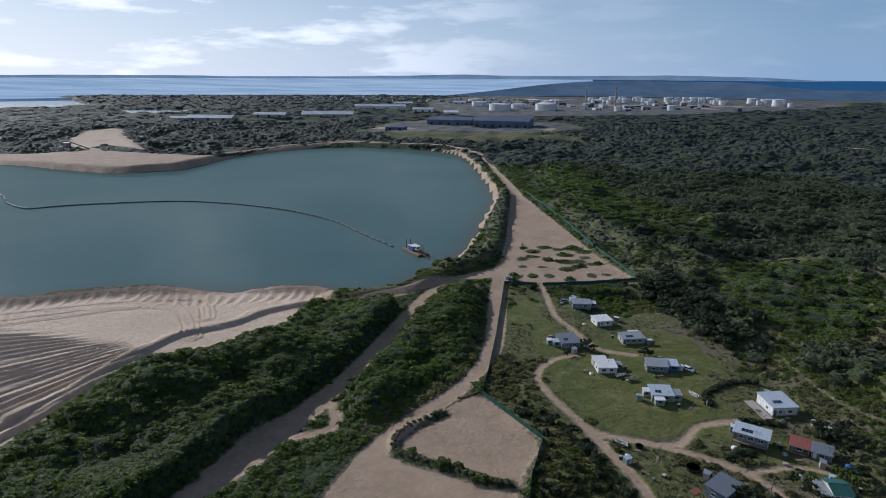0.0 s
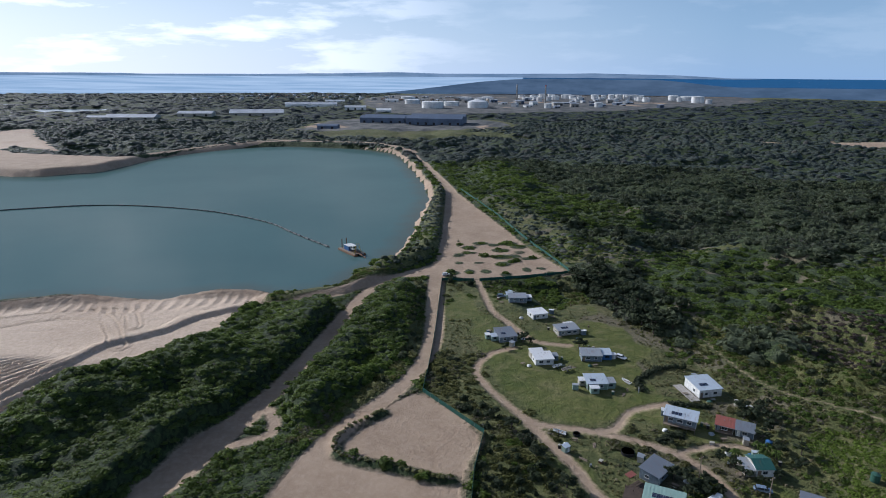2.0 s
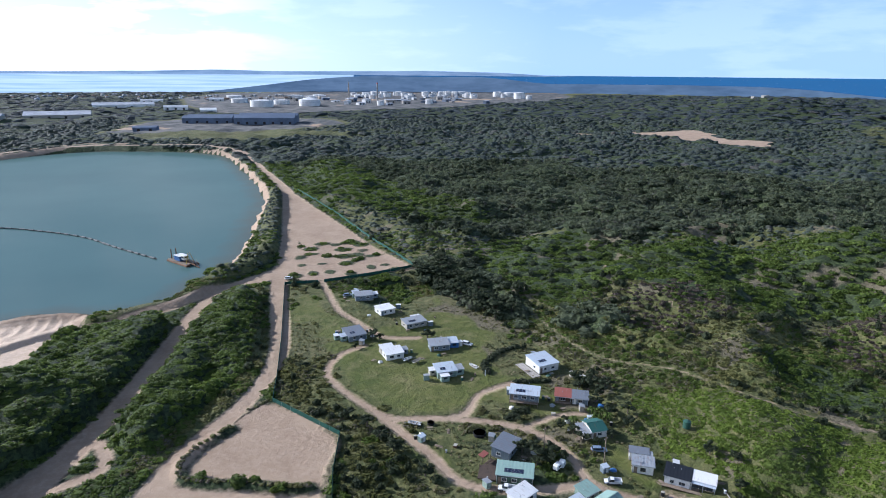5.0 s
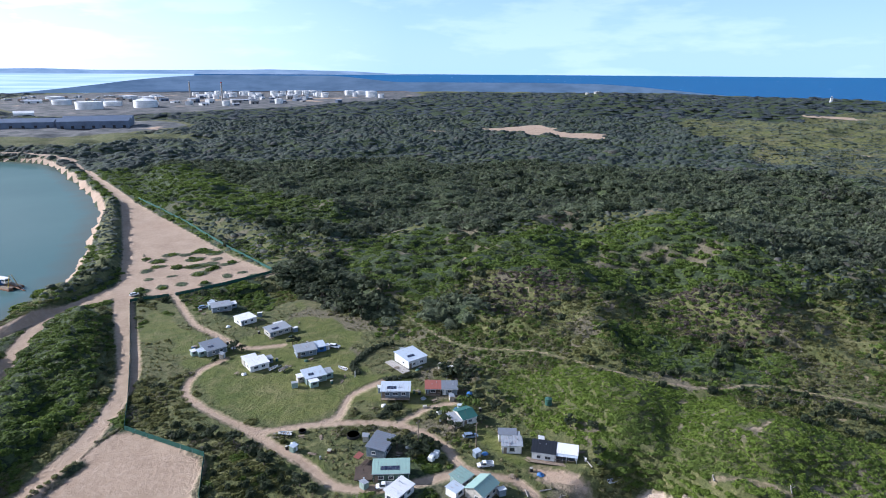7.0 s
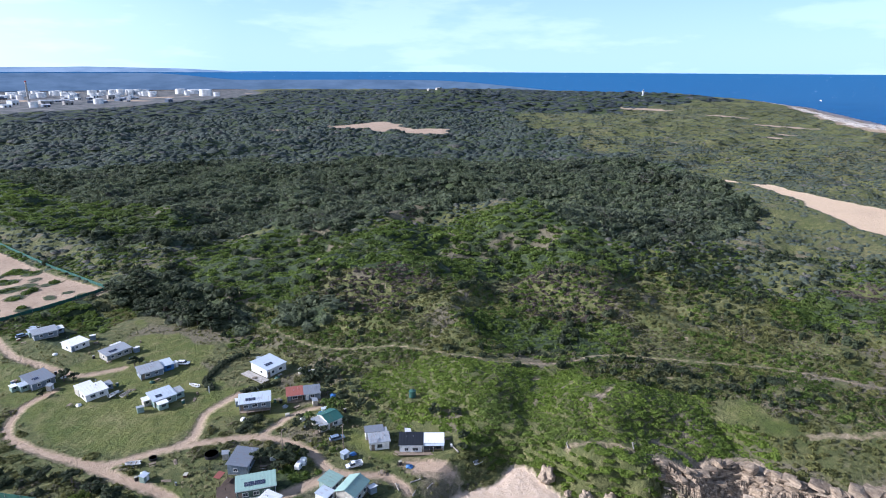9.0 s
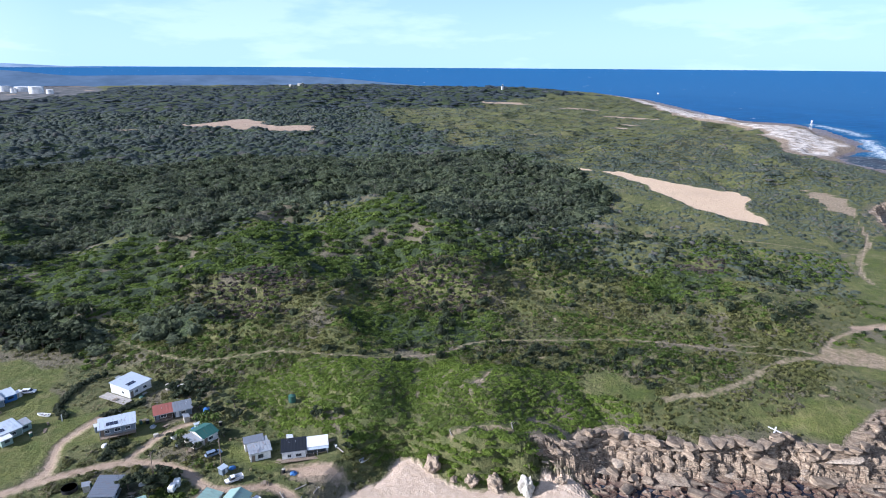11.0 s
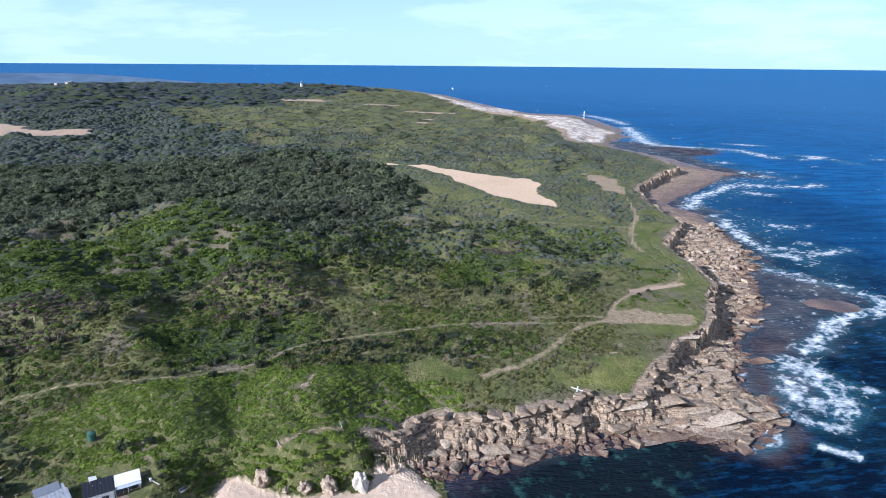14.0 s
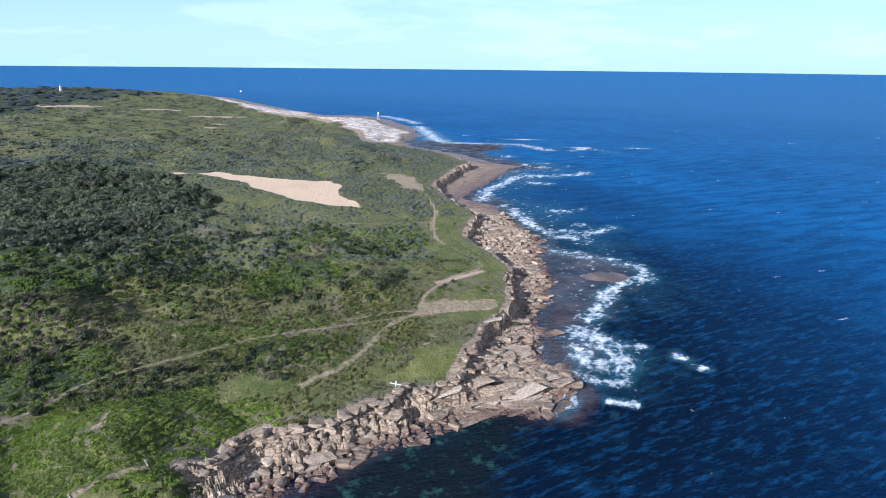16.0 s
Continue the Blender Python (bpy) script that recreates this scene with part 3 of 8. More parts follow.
def fbm(x, y, size, octaves=4, seed=0):
    """Noise from 0 to 1 whose largest bumps are `size` metres."""
    total, amp, out = 0.0, 1.0, 0.0
    for k in range(octaves):
        out = out + amp * value_noise(x / size + 17.3 * k, y / size - 9.1 * k, seed + k)
        total, amp, size = total + amp, amp * 0.5, size * 0.5
    return out / total


def cells(x, y, size, seed, along=1.0, turn=0.0):
    """Broken stone in plan: distance to the nearest joint, a number for each block, and the place within it."""
    c, n = math.cos(radians(turn)), math.sin(radians(turn))
    u, v = (x * c + y * n) / (size * along), (-x * n + y * c) / size
    i, j = np.floor(u), np.floor(v)
    f1, f2, tag = np.full(x.shape, 9.0), np.full(x.shape, 9.0), np.zeros(x.shape)
    du, dv = np.zeros(x.shape), np.zeros(x.shape)
    for a in (-1, 0, 1):
        for b in (-1, 0, 1):
            su, sv = i + a + 0.1 + 0.8 * hash01(i + a, j + b, seed), j + b + 0.1 + 0.8 * hash01(i + a, j + b, seed + 1)
            d = np.hypot(u - su, v - sv)
            near = d < f1
            f2 = np.where(near, f1, np.minimum(f2, d))
            tag = np.where(near, hash01(i + a, j + b, seed + 2), tag)
            du, dv = np.where(near, u - su, du), np.where(near, v - sv, dv)
            f1 = np.where(near, d, f1)
    return (f2 - f1) * size * 0.5, tag, du * size * along, dv * size


def step(a, b, v):
    t = np.clip((v - a) / (b - a), 0, 1)
    return t * t * (3 - 2 * t)


def bell(x, y, cx, cy, rx, ry, turn=0.0):
    c, s = math.cos(radians(turn)), math.sin(radians(turn))
    u, v = ((x - cx) * c + (y - cy) * s) / rx, (-(x - cx) * s + (y - cy) * c) / ry
    return np.exp(-u * u - v * v)


def ovals():
    """Low green hummocks left between the tracks of the sandy triangle."""
    r, out = random.Random(33), []
    for k in range(400):
        x, y = r.uniform(38, 104), r.uniform(322, 402)
        if y < 412 - 0.55 * (x - 40) and x < 98 - 0.09 * (y - 320) and x > 38 + 0.17 * (y - 330) and all(math.hypot((x - a) * 0.8, (y - b) * 0.62) > 6.6 for a, b, c, d in out):
            out.append((x, y, r.uniform(2.6, 5.0), r.uniform(2.4, 4.6)))
    return out[:26]


OVALS = ovals()
LAKE_Z = 3.0
FAR_FROM, RIM = 3000.0, 4900.0


def x0_of(line):
    return line[0][0]


def survey(x, y):
    """Heights and kinds of ground at arrays of places."""
    s = {}
    wig = (fbm(x, y, 26, 3, 5) - 0.5)
    wx, wy = x + wig * 9, y + (fbm(x, y, 26, 3, 9) - 0.5) * 9
    top = area_distance(wx, wy, TOP + INLAND, 260, 0)
    tide = area_distance(wx, wy, TIDE + INLAND, 90, 0)
    lake = area_distance(x + wig * 4, y, LAKE, 60)
    road = -line_distance(x, y, smooth_line(ROAD)) + 4.3
    road += 2.2 * bell(x, y, 55, 480, 40, 140) - 1.0 * bell(x, y, 10, 205, 30, 30)
    haul = -line_distance(x, y, smooth_line(HAUL)) + 4.3 + 2.5 * bell(x, y, 20, 335, 40, 30) + 2.6 * bell(x, y, -60, 166, 22, 22)
    sand = np.maximum(road, haul)
    sand = np.maximum(sand, -line_distance(x, y, smooth_line(LOOP)) + 2.2)
    tilled = 0.0 * x
    for area, pale_sand in ((MINE, 1.0), (MINE_FAR, 0.0), (MINE_PATCH, 0.5)):
        d = area_distance(x, y, area, 40) + (1 - pale_sand) * 26 * (fbm(x, y, 30, 4, 31) - 0.5)
        sand, tilled = np.maximum(sand, d), np.maximum(tilled, pale_sand * step(2, 12, d))
    tri = area_distance(x, y, TRIANGLE, 40)
    tufts = np.full(x.shape, -9.0)
    for ox, oy, rx, ry in OVALS:
        tufts = np.maximum(tufts, (1.15 - np.hypot((x - ox) / rx, (y - oy) / ry) - 0.8 * wig) * 4.0)
    sand = np.maximum(sand, np.where(tufts > -3, np.minimum(tri, -tufts), tri))
    pad = area_distance(x, y, PAD, 40)
    hedge = -line_distance(x, y, smooth_line(HEDGE)) + 2.4
    sand = np.maximum(sand, np.minimum(pad, -hedge))
    sand = np.maximum(sand, area_distance(x, y, YARD, 30))
    sand = np.maximum(sand, area_distance(x, y, POCKET, 30))
    sand = np.maximum(sand, area_distance(x, y, COVE, 30) - 2.4)
    sand = np.maximum(sand, np.minimum(area_distance(x, y, CAPE, 30) - 0.6 + 6 * wig, 0.3))
    dune = area_distance(x, y, DUNE, 90) + 16 * (fbm(x, y, 22, 3, 17) - 0.5)
    sand = np.maximum(sand, dune)
    sand = np.maximum(sand, area_distance(x, y, CLEARING, 60) - 18 + 80 * (fbm(x, y, 34, 3, 12) - 0.62))
    for cx, cy, rx, ry in SCARS:
        sand = np.maximum(sand, np.where(np.hypot(x - cx, y - cy) < 90, 12 * (1.0 - np.hypot((x - cx) / rx, (y - cy) / ry) + 1.6 * (fbm(x, y, 16, 3, 32) - 0.5)), -60))
    sand = np.maximum(sand, np.minimum(area_distance(x, y, OUTCROP, 30) + 26 * (fbm(x, y, 12, 3, 34) - 0.60), 0.4))
    # banks of sand along the lake's east side
    bank = step(-70, -20, x) * step(330, 360, y) * step(1000, 900, y)
    sand = np.maximum(sand, np.where((lake < 2) & (bank > 0.5), 4.2 + lake * 0.8 + 6 * wig, -60))
    paths = np.full(x.shape, -60.0)
    for line, half in TRACKS.values():
        strip = -line_distance(x, y, smooth_line(line)) + half
        paths = np.maximum(paths, (strip if half > 2.1 or x0_of(line) < 130 else np.minimum(strip + 5 * wig, 0.35)) if half > 1.15 else np.minimum(strip, 0.05))
    # blown-out scraps of bare sand in the heath
    kept = np.maximum(sand, paths)
    bare = (fbm(x, y, 9, 3, 40) - 0.84) * 40 - 40 * step(170, 120, x) - 40 * step(330, 430, np.hypot(x, y)) * step(60, 130, top)
    sand = np.maximum(kept, np.minimum(bare, 0.2))
    green = area_distance(x, y, GREEN, 30)
    lawn = area_distance(x, y, LAWN, 30)
    clear = lawn
    for hx, hy in HUTS:
        clear = np.maximum(clear, 9.5 - np.hypot(x - hx, y - hy) + 5 * wig)
    lawn = np.maximum(lawn, np.minimum(green - 8 + 30 * (fbm(x, y, 17, 3, 47) - 0.5), 2.0))
    west, mid = area_distance(x, y, WEST_SCRUB, 40, 2), area_distance(x, y, MID_SCRUB, 40, 2)
    berm = line_distance(x, y, smooth_line(BERM))
    # heights
    inland = step(0, 120, top)
    z = 7.5 + 2.0 * step(100, 170, x) * step(260, 120, y)
    rough = step(12, 80, top) * step(-3, -22, kept) * step(2, -22, green)
    ridges = 1 - np.abs(2 * fbm(x * 0.9 + y * 0.35, y * 0.75 - x * 0.3, 95, 3, 3) - 1)
    z = z + rough * ((ridges - 0.72) * 17 + (fbm(x, y, 32, 3, 13) - 0.5) * 13) * step(140, 210, np.hypot(x, y) + 60 * (x > 0))
    z = z + rough * 2.6 * (fbm(x, y, 6, 2, 46) - 0.5)
    z = z + inland * step(300, 700, np.hypot(x, y)) * (fbm(x, y, 300, 4, 21) - 0.45) * 14
    # dunes behind the houses, the ridge by the lake road, and the far hills
    z = z + 4.5 * bell(x, y, 146, 112, 15, 24, -35) + 5 * bell(x, y, 165, 78, 20, 16) + 5 * bell(x, y, 190, 175, 60, 30, 30)
    z = z + 7 * bell(x, y, 128, 640, 24, 120) + 7 * bell(x, y, 150, 330, 22, 70, 20) + 9 * bell(x, y, 260, 260, 60, 60)
    z = z + 3.5 * bell(x, y, 142, 66, 8, 11) + 2.5 * bell(x, y, 157, 54, 7, 7)
    # the wooded dune whose crest stands over the bright thickets
    z = z + 15 * bell(x, y, 352, 262, 46, 60, 20) + 11 * bell(x, y, 322, 205, 40, 46) + 7 * bell(x, y, 290, 160, 36, 26) + 9 * bell(x, y, 240, 345, 50, 40)
    matted = area_distance(x, y, MAT, 40) + (fbm(x, y, 9, 3, 58) - 0.5) * 10
    z = z + 4.5 * step(0, 10, matted) * (fbm(x * 0.8 - y * 0.6, (x * 0.6 + y * 0.8) * 0.5, 12, 3, 59) - 0.5)
    lumps = 0.55 + 0.9 * fbm(x, y, 22, 3, 44)
    z = z + 2.6 * (fbm(x, y, 7, 2, 45) - 0.5) * step(2, 8, np.maximum(west, mid))
    z = z + 6.8 * step(0.0, 4.5, west) * lumps + 4.2 * step(-1, 6, mid) * lumps
    z = z + 24 * bell(x, y, 1980, 900, 500, 380, 20) + 40 * bell(x, y, 1451, 1330, 220, 160) + 22 * bell(x, y, 1900, 1700, 700, 500)
    z = z + (12 - z) * step(-60, -5, dune)
    z = z - step(28, 2, top) * step(146, 165, x) * 3.6 * step(222, 200, x)
    # the mine floor lies low, ridged by the scraper
    mine_d = area_distance(x, y, MINE, 40)
    mine = step(-1, 9, mine_d)
    s["mine_d"] = mine_d
    fan = np.arctan2(y - 262.0, x + 106.0)
    spoke = np.hypot(x + 106.0, y - 262.0)
    comb = np.sin(fan * 92 + 5 * fbm(x, y, 60, 2, 8)) + 0.5 * np.sin(fan * 203 + 9 * fbm(x, y, 40, 2, 18))
    furrow = comb * step(256, 238, y + 0.25 * (x + 170)) * step(14, 40, spoke) * (0.3 + 1.1 * fbm(x, y, 35, 2, 19))
    gully = np.abs(np.sin(x * 0.55 + 5 * fbm(x, y, 26, 2, 6))) * step(30, 6, lake + 30) * step(-26, -20, lake)
    spoil = line_distance(x, y, smooth_line(SPOIL), 30) + 3.0 * wig
    scrape = np.full(x.shape, 30.0)
    for line in SCRAPES:
        scrape = np.minimum(scrape, line_distance(x, y, smooth_line(line), 30))
    rut = np.where(scrape < 5, np.sin(scrape * 2.6), 0.0) * step(5, 3, scrape)
    dug = 5.2 + 0.62 * furrow - 0.7 * gully + 0.3 * rut + 1.7 * step(4.2, 0.6, spoil) + 0.8 * (fbm(x, y, 30, 3, 29) - 0.5) + 0.35 * (fbm(x, y, 4, 3, 28) - 0.5)
    z = z * (1 - mine) + mine * dug
    flat = np.maximum(step(-6, 2, np.maximum(road, np.maximum(pad, tri))), step(-2.5, 1, haul))
    z = z * (1 - flat) + 7.0 * flat
    z = z + 1.2 * step(0, 2, hedge)
    z = z + (4.0 - 1.8 * step(10, -20, x)) * step(8.5 - 2.5 * step(10, -20, x), 2.5, berm) * step(0.5, -3.5, np.maximum(road, haul))
    lawn_f = step(-14, 2, green)
    z = z * (1 - lawn_f) + (7.0 + 0.6 * (fbm(x, y, 20, 2, 4) - 0.5)) * lawn_f
    z = np.where(top > 8, np.maximum(z, 3.6 + 0.4 * fbm(x, y, 20, 2, 71)), z)
    # the lake's basin
    z = np.where(lake > -16, z + (0.5 - z) * step(-9, 5, lake + (fbm(x, y, 12, 3, 62) - 0.5) * 6), z)
    # cliffs: capping ledge, broken face, jointed platform down to the tide
    shelf = np.clip(tide, -30, 30)
    low = np.where(shelf < 0, 0.1 + 0.22 * shelf, 0.1 + 0.085 * shelf * (1 - 0.72 * step(430, 520, x)) + 1.8 * step(-10, -3.0, top) * step(4, 12, shelf) * (1 - 0.5 * step(430, 520, x)))
    jag, broken = 0.0 * x, 0.0 * x
    shore = np.flatnonzero((top < 9) & (tide > -9) & (x > 138) & (x < 980))
    sx, sy, ss = x[shore], y[shore], shelf[shore]
    j1, t1, u1, v1 = cells(sx, sy, 2.3, 300, 1.3, -84)
    j2, t2 = cells(sx, sy, 4.6, 310, 2.6, -84)[:2]
    slab = np.clip(bell(sx, sy, 212, -52, 24, 17, -84) * 2.2 + bell(sx, sy, 262, -64, 14, 9) + step(380, 470, sx) + 0.6 * bell(sx, sy, 330, -85, 30, 14), 0, 1)
    blocky = (1.05 * (t1 - 0.35) + 0.30 * u1 * (t1 - 0.5) + 0.35 * v1 * (t2 - 0.5) - 1.0 * step(0.42, 0.08, j1)) * step(-2.5, 2.5, ss) * (0.55 + 0.9 * t2)
    across = sx * 0.995 + sy * 0.105
    beds = 1.5 * (np.floor(across / 2.2 + 1.2 * fbm(sx, sy, 22, 2, 61)) % 3) / 3 + 0.34 * np.floor(((across / 0.9 + fbm(sx, sy, 9, 2, 63)) % 1) * 2)
    plate = 0.55 * (t2 - 0.4) + beds - 0.55 * step(0.35, 0.06, j2) + 0.10 * u1 * (t1 - 0.5)
    plate = plate * step(-1.0, 1.8, ss) * (1 - 0.6 * step(430, 520, sx))
    low[shore] += blocky * (1 - slab) + plate * slab
    jag[shore] = (t1 - 0.5) * 1.0 + (t2 - 0.5) * 3.0
    beach = step(-3, 5, area_distance(x, y, COVE, 30) - 1.5)
    low = low * (1 - beach) + beach * (0.2 + 0.12 * np.clip(shelf + 8, 0, 40))
    soft = step(152, 141, x)
    rim = top + jag * (1 - soft)
    reach = 7.5 - 6.0 * step(200, 216, x)
    face = np.clip((rim + reach) / reach, 0, 1)
    tiers = np.clip(np.floor(face * 4.0 + 0.35 * fbm(x, y, 5, 2, 66)) / 4.0, 0, 1)
    face = np.where(rim > 0, 1.0, 0.8 * tiers + 0.2 * face)
    edge = step(-0.5 - 4.2 * soft, 0.2 + 2.5 * soft, rim) * soft + face * (1 - soft)
    wall_z = np.maximum(z, low + 1)
    broken[shore] = 1.9 * (t1 - 0.5) + 0.5 * u1 * (t2 - 0.5) - 0.8 * step(0.4, 0.08, j1)
    z = np.where(top < 4, low + (wall_z - low) * edge + broken * 3.2 * edge * (1 - edge) * (1 - soft), z)
    isle = area_distance(x, y, ISLAND, 40, 2) + (fbm(x, y, 6, 3, 64) - 0.5) * 5
    z = np.maximum(z, np.where(isle > -6, 0.55 * step(-3, 4, isle) - 0.25 + 0.3 * (fbm(x, y, 5, 3, 65) - 0.5), -9))
    pale = area_distance(x, y, PALE, 90, 2) + 50 * (fbm(x, y, 60, 4, 15) - 0.5)
    z = np.where(pale > -20, np.maximum(z, (4 + 7 * step(-10, 40, top)) * step(-20, 5, pale) * step(-2, 14, tide) + 1.5 * np.floor(4 * fbm(x, y, 40, 3, 16)) * step(0, 20, pale)), z)
    lawn = np.maximum(lawn, np.clip(7 * step(50, 12, top) * step(170, 205, x) - 6.2 + (fbm(x, y, 18, 3, 27) - 0.5) * 13, -9, 3) - 9 * step(420, 620, x) - 9 * step(60, 130, y))
    # past the plan the sheet bends up to meet the sight line to the real horizon
    woods = np.maximum(np.maximum(area_distance(x, y, WOODS, 60), area_distance(x, y, WOODS_B, 60)), area_distance(x, y, WOODS_C, 60))
    ridge_green = area_distance(x, y, BRIGHT_D, 60)
    woods = np.minimum(woods, -ridge_green)
    s["wood"] = woods + 22 * (fbm(x, y, 24, 3, 101) - 0.5)
    s["bright"] = np.maximum(np.maximum(area_distance(x, y, BRIGHT, 60), area_distance(x, y, BRIGHT_B, 60)), np.maximum(ridge_green, area_distance(x, y, BRIGHT_C, 60))) + 24 * (fbm(x, y, 20, 3, 102) - 0.5)
    s["dead"] = np.max([area_distance(x, y, d, 40) for d in DEAD], axis=0) + 14 * (fbm(x, y, 9, 3, 103) - 0.5)
    s["plain"] = area_distance(x, y, PLAIN, 90) + 60 * (fbm(x, y, 70, 3, 104) - 0.5)
    s["scrub"] = np.maximum(west, mid)
    s.update(z=z, sand=sand, lawn=lawn, top=top, tide=tide, lake=lake, paths=paths, tilled=tilled, hedge=hedge, pad=pad, soft=soft, clear=clear)
    s["tilled"] = np.where(dune > -6, -1.0, np.maximum(tilled, 0.8 * step(-2, 4, np.maximum(area_distance(x, y, COVE, 30), area_distance(x, y, POCKET, 30)))))
    rock = np.where(top < 1.5, 3 - top * 0.4, 2 - top) - 16 * beach - 24 * soft
    s["rock"] = np.clip(np.maximum(np.maximum(np.minimum(rock, 7), np.minimum(isle, 3)), np.minimum(pale, 20)), -20, 20)
    dist = np.hypot(x, y)
    near_sea = step(200, 60, top + 230 * (fbm(x, y, 75, 4, 51) - 0.5)) * step(90, 150, x)
    s["heath"] = np.clip(near_sea + 0.9 * step(0.56, 0.74, fbm(x, y, 60, 4, 33) - 0.10 * step(200, 420, dist)) * step(0, 160, x) * step(560, 380, dist)
                         + step(-18, 0, green) + 0.8 * step(560, 900, x) * step(600, 200, y), 0, 1)
    s["heath"] = np.where((x > 95) & (dist < 720), np.maximum(s["heath"] * step(12, -8, np.maximum(s["wood"], s["bright"])), step(3, -9, s["wood"]) * step(3, -9, s["bright"])), s["heath"])
    s["heath"] = np.where(s["wood"] > 4, 0.0, s["heath"])
    s["heath"] = np.maximum(s["heath"], 0.75 * step(-20, 20, s["plain"]))
    verge = step(-3, 4, area_distance(x, y, VERGE, 30) + 8 * wig)
    s["heath"] = np.maximum(s["heath"], 0.9 * verge)
    s["heath"] = np.maximum(s["heath"], step(-9, -5, road) * step(0.5, -1, road) * (mid > -8))
    s["mat"] = matted
    s["dry"] = np.maximum(step(-3, 6, area_distance(x, y, DRY, 30) + 8 * wig), 0.85 * step(0.60, 0.72, fbm(x, y, 16, 4, 23)) * step(40, 110, x) * step(700, 400, dist))
    s["dry"] = np.maximum(s["dry"], 0.6 * step(14, 3, top) * step(150, 190, x))
    s["heath"] = np.maximum(s["heath"], 0.9 * step(9, 4, berm))
    s["heath"] = np.maximum(s["heath"], 0.8 * bell(x, y, 60, 1120, 260, 110))
    s["works"] = np.maximum(area_distance(x, y, TERMINAL, 90), area_distance(x, y, WORKS, 60))
    s["lagoon"] = np.maximum(area_distance(x, y, LAGOON, 90), area_distance(x, y, LAGOON_B, 60))
    s["sand"] = np.maximum(s["sand"], np.minimum(s["works"], (fbm(x, y, 110, 4, 66) - 0.72) * 60))
    s["heath"] = np.maximum(s["heath"], 2.0 * step(-20, 20, s["works"]))
    s["z"] = s["z"] + (4.0 - s["z"]) * step(-90, 0, s["works"]) * step(900, 1700, y)
    s["z"] = s["z"] + (-3.0 - s["z"]) * step(-12, 4, s["lagoon"])
    return s


def rise(r):
    """Lift of the sheet beyond the plan, so that it closes at the horizon."""
    t = np.clip((r - FAR_FROM) / (RIM - FAR_FROM), 0, 1)
    el = np.arctan(EYE[2] / np.maximum(r, 1.0))
    real = np.where(t > 0, np.arctan(EYE[2] / FAR_FROM) * (1 - t) + 0.0058 * t, el)
    return np.where(t > 0, EYE[2] - np.tan(real) * r, 0.0)


def polar_sheet(name, yaws, radii, heights, material, attributes=()):
    """A sheet of quads on rings round the origin, finer near than far."""
    a, r = np.meshgrid(np.radians(yaws), radii)
    x, y = -np.sin(a).ravel() * r.ravel(), np.cos(a).ravel() * r.ravel()
    z, values = heights(x, y)
    na, nr = len(yaws), len(radii)
    i = np.arange(nr - 1)[:, None] * na + np.arange(na)[None, :]
    j = np.arange(nr - 1)[:, None] * na + (np.arange(na)[None, :] + 1) % na
    quads = np.stack([i, j, j + na, i + na], -1).reshape(-1, 4)[:, ::-1]
    me = mesh_from_arrays(name, np.stack([x, y, z], 1), quads, material)
    for key in attributes:
        me.attributes.new(key, "FLOAT", "POINT").data.foreach_set("value", np.asarray(values[key], np.float32))
    return new(name, me)


def mesh_from_arrays(name, verts, faces, material, smooth=True):
    me = bpy.data.meshes.new(name)
    n, k = len(faces), faces.shape[1]
    me.vertices.add(len(verts))
    me.vertices.foreach_set("co", np.asarray(verts, np.float32).ravel())
    me.loops.add(n * k)
    me.loops.foreach_set("vertex_index", np.asarray(faces, np.int32).ravel())
    me.polygons.add(n)
    me.polygons.foreach_set("loop_start", np.arange(0, n * k, k, dtype=np.int32))
    me.polygons.foreach_set("use_smooth", np.full(n, smooth))
    me.update(calc_edges=True)
    me.materials.append(material)
    return me


def patched(x, s):
    """How far inside the finer sheets of shore rock and mine floor a place lies, in metres."""
    shore = np.minimum(np.minimum(10 - s["top"], s["tide"] + 6), np.minimum(x - 143, 760 - x))
    return np.maximum(shore, np.where(x < -50, np.minimum(s["mine_d"] + 2.5, x + 236), -9))


def land_heights(x, y):
    s = survey(x, y)
    r = np.hypot(x, y)
    z = s["z"] + rise(r)
    z = np.where(r > 3350, np.minimum(z, rise(r) - 5), z)
    return z - 1.8 * step(1.0, 4.5, patched(x, s)), s


GROUND_KINDS = ("sand", "lawn", "rock", "heath", "tilled", "dry")
yaws = np.concatenate([np.arange(-140, 44, 0.36), np.arange(44, 220, 4.0)])
radii = np.concatenate([[0.05, 30, 60, 90], np.exp(np.arange(np.log(105), np.log(3500), 0.0086))])
ground = polar_sheet("ground", yaws, radii, land_heights, M_GROUND, GROUND_KINDS)
tagged(ground, "sandy coastal headland with tracks, grass, cliffs and bush floor", "ground", kind="structure")


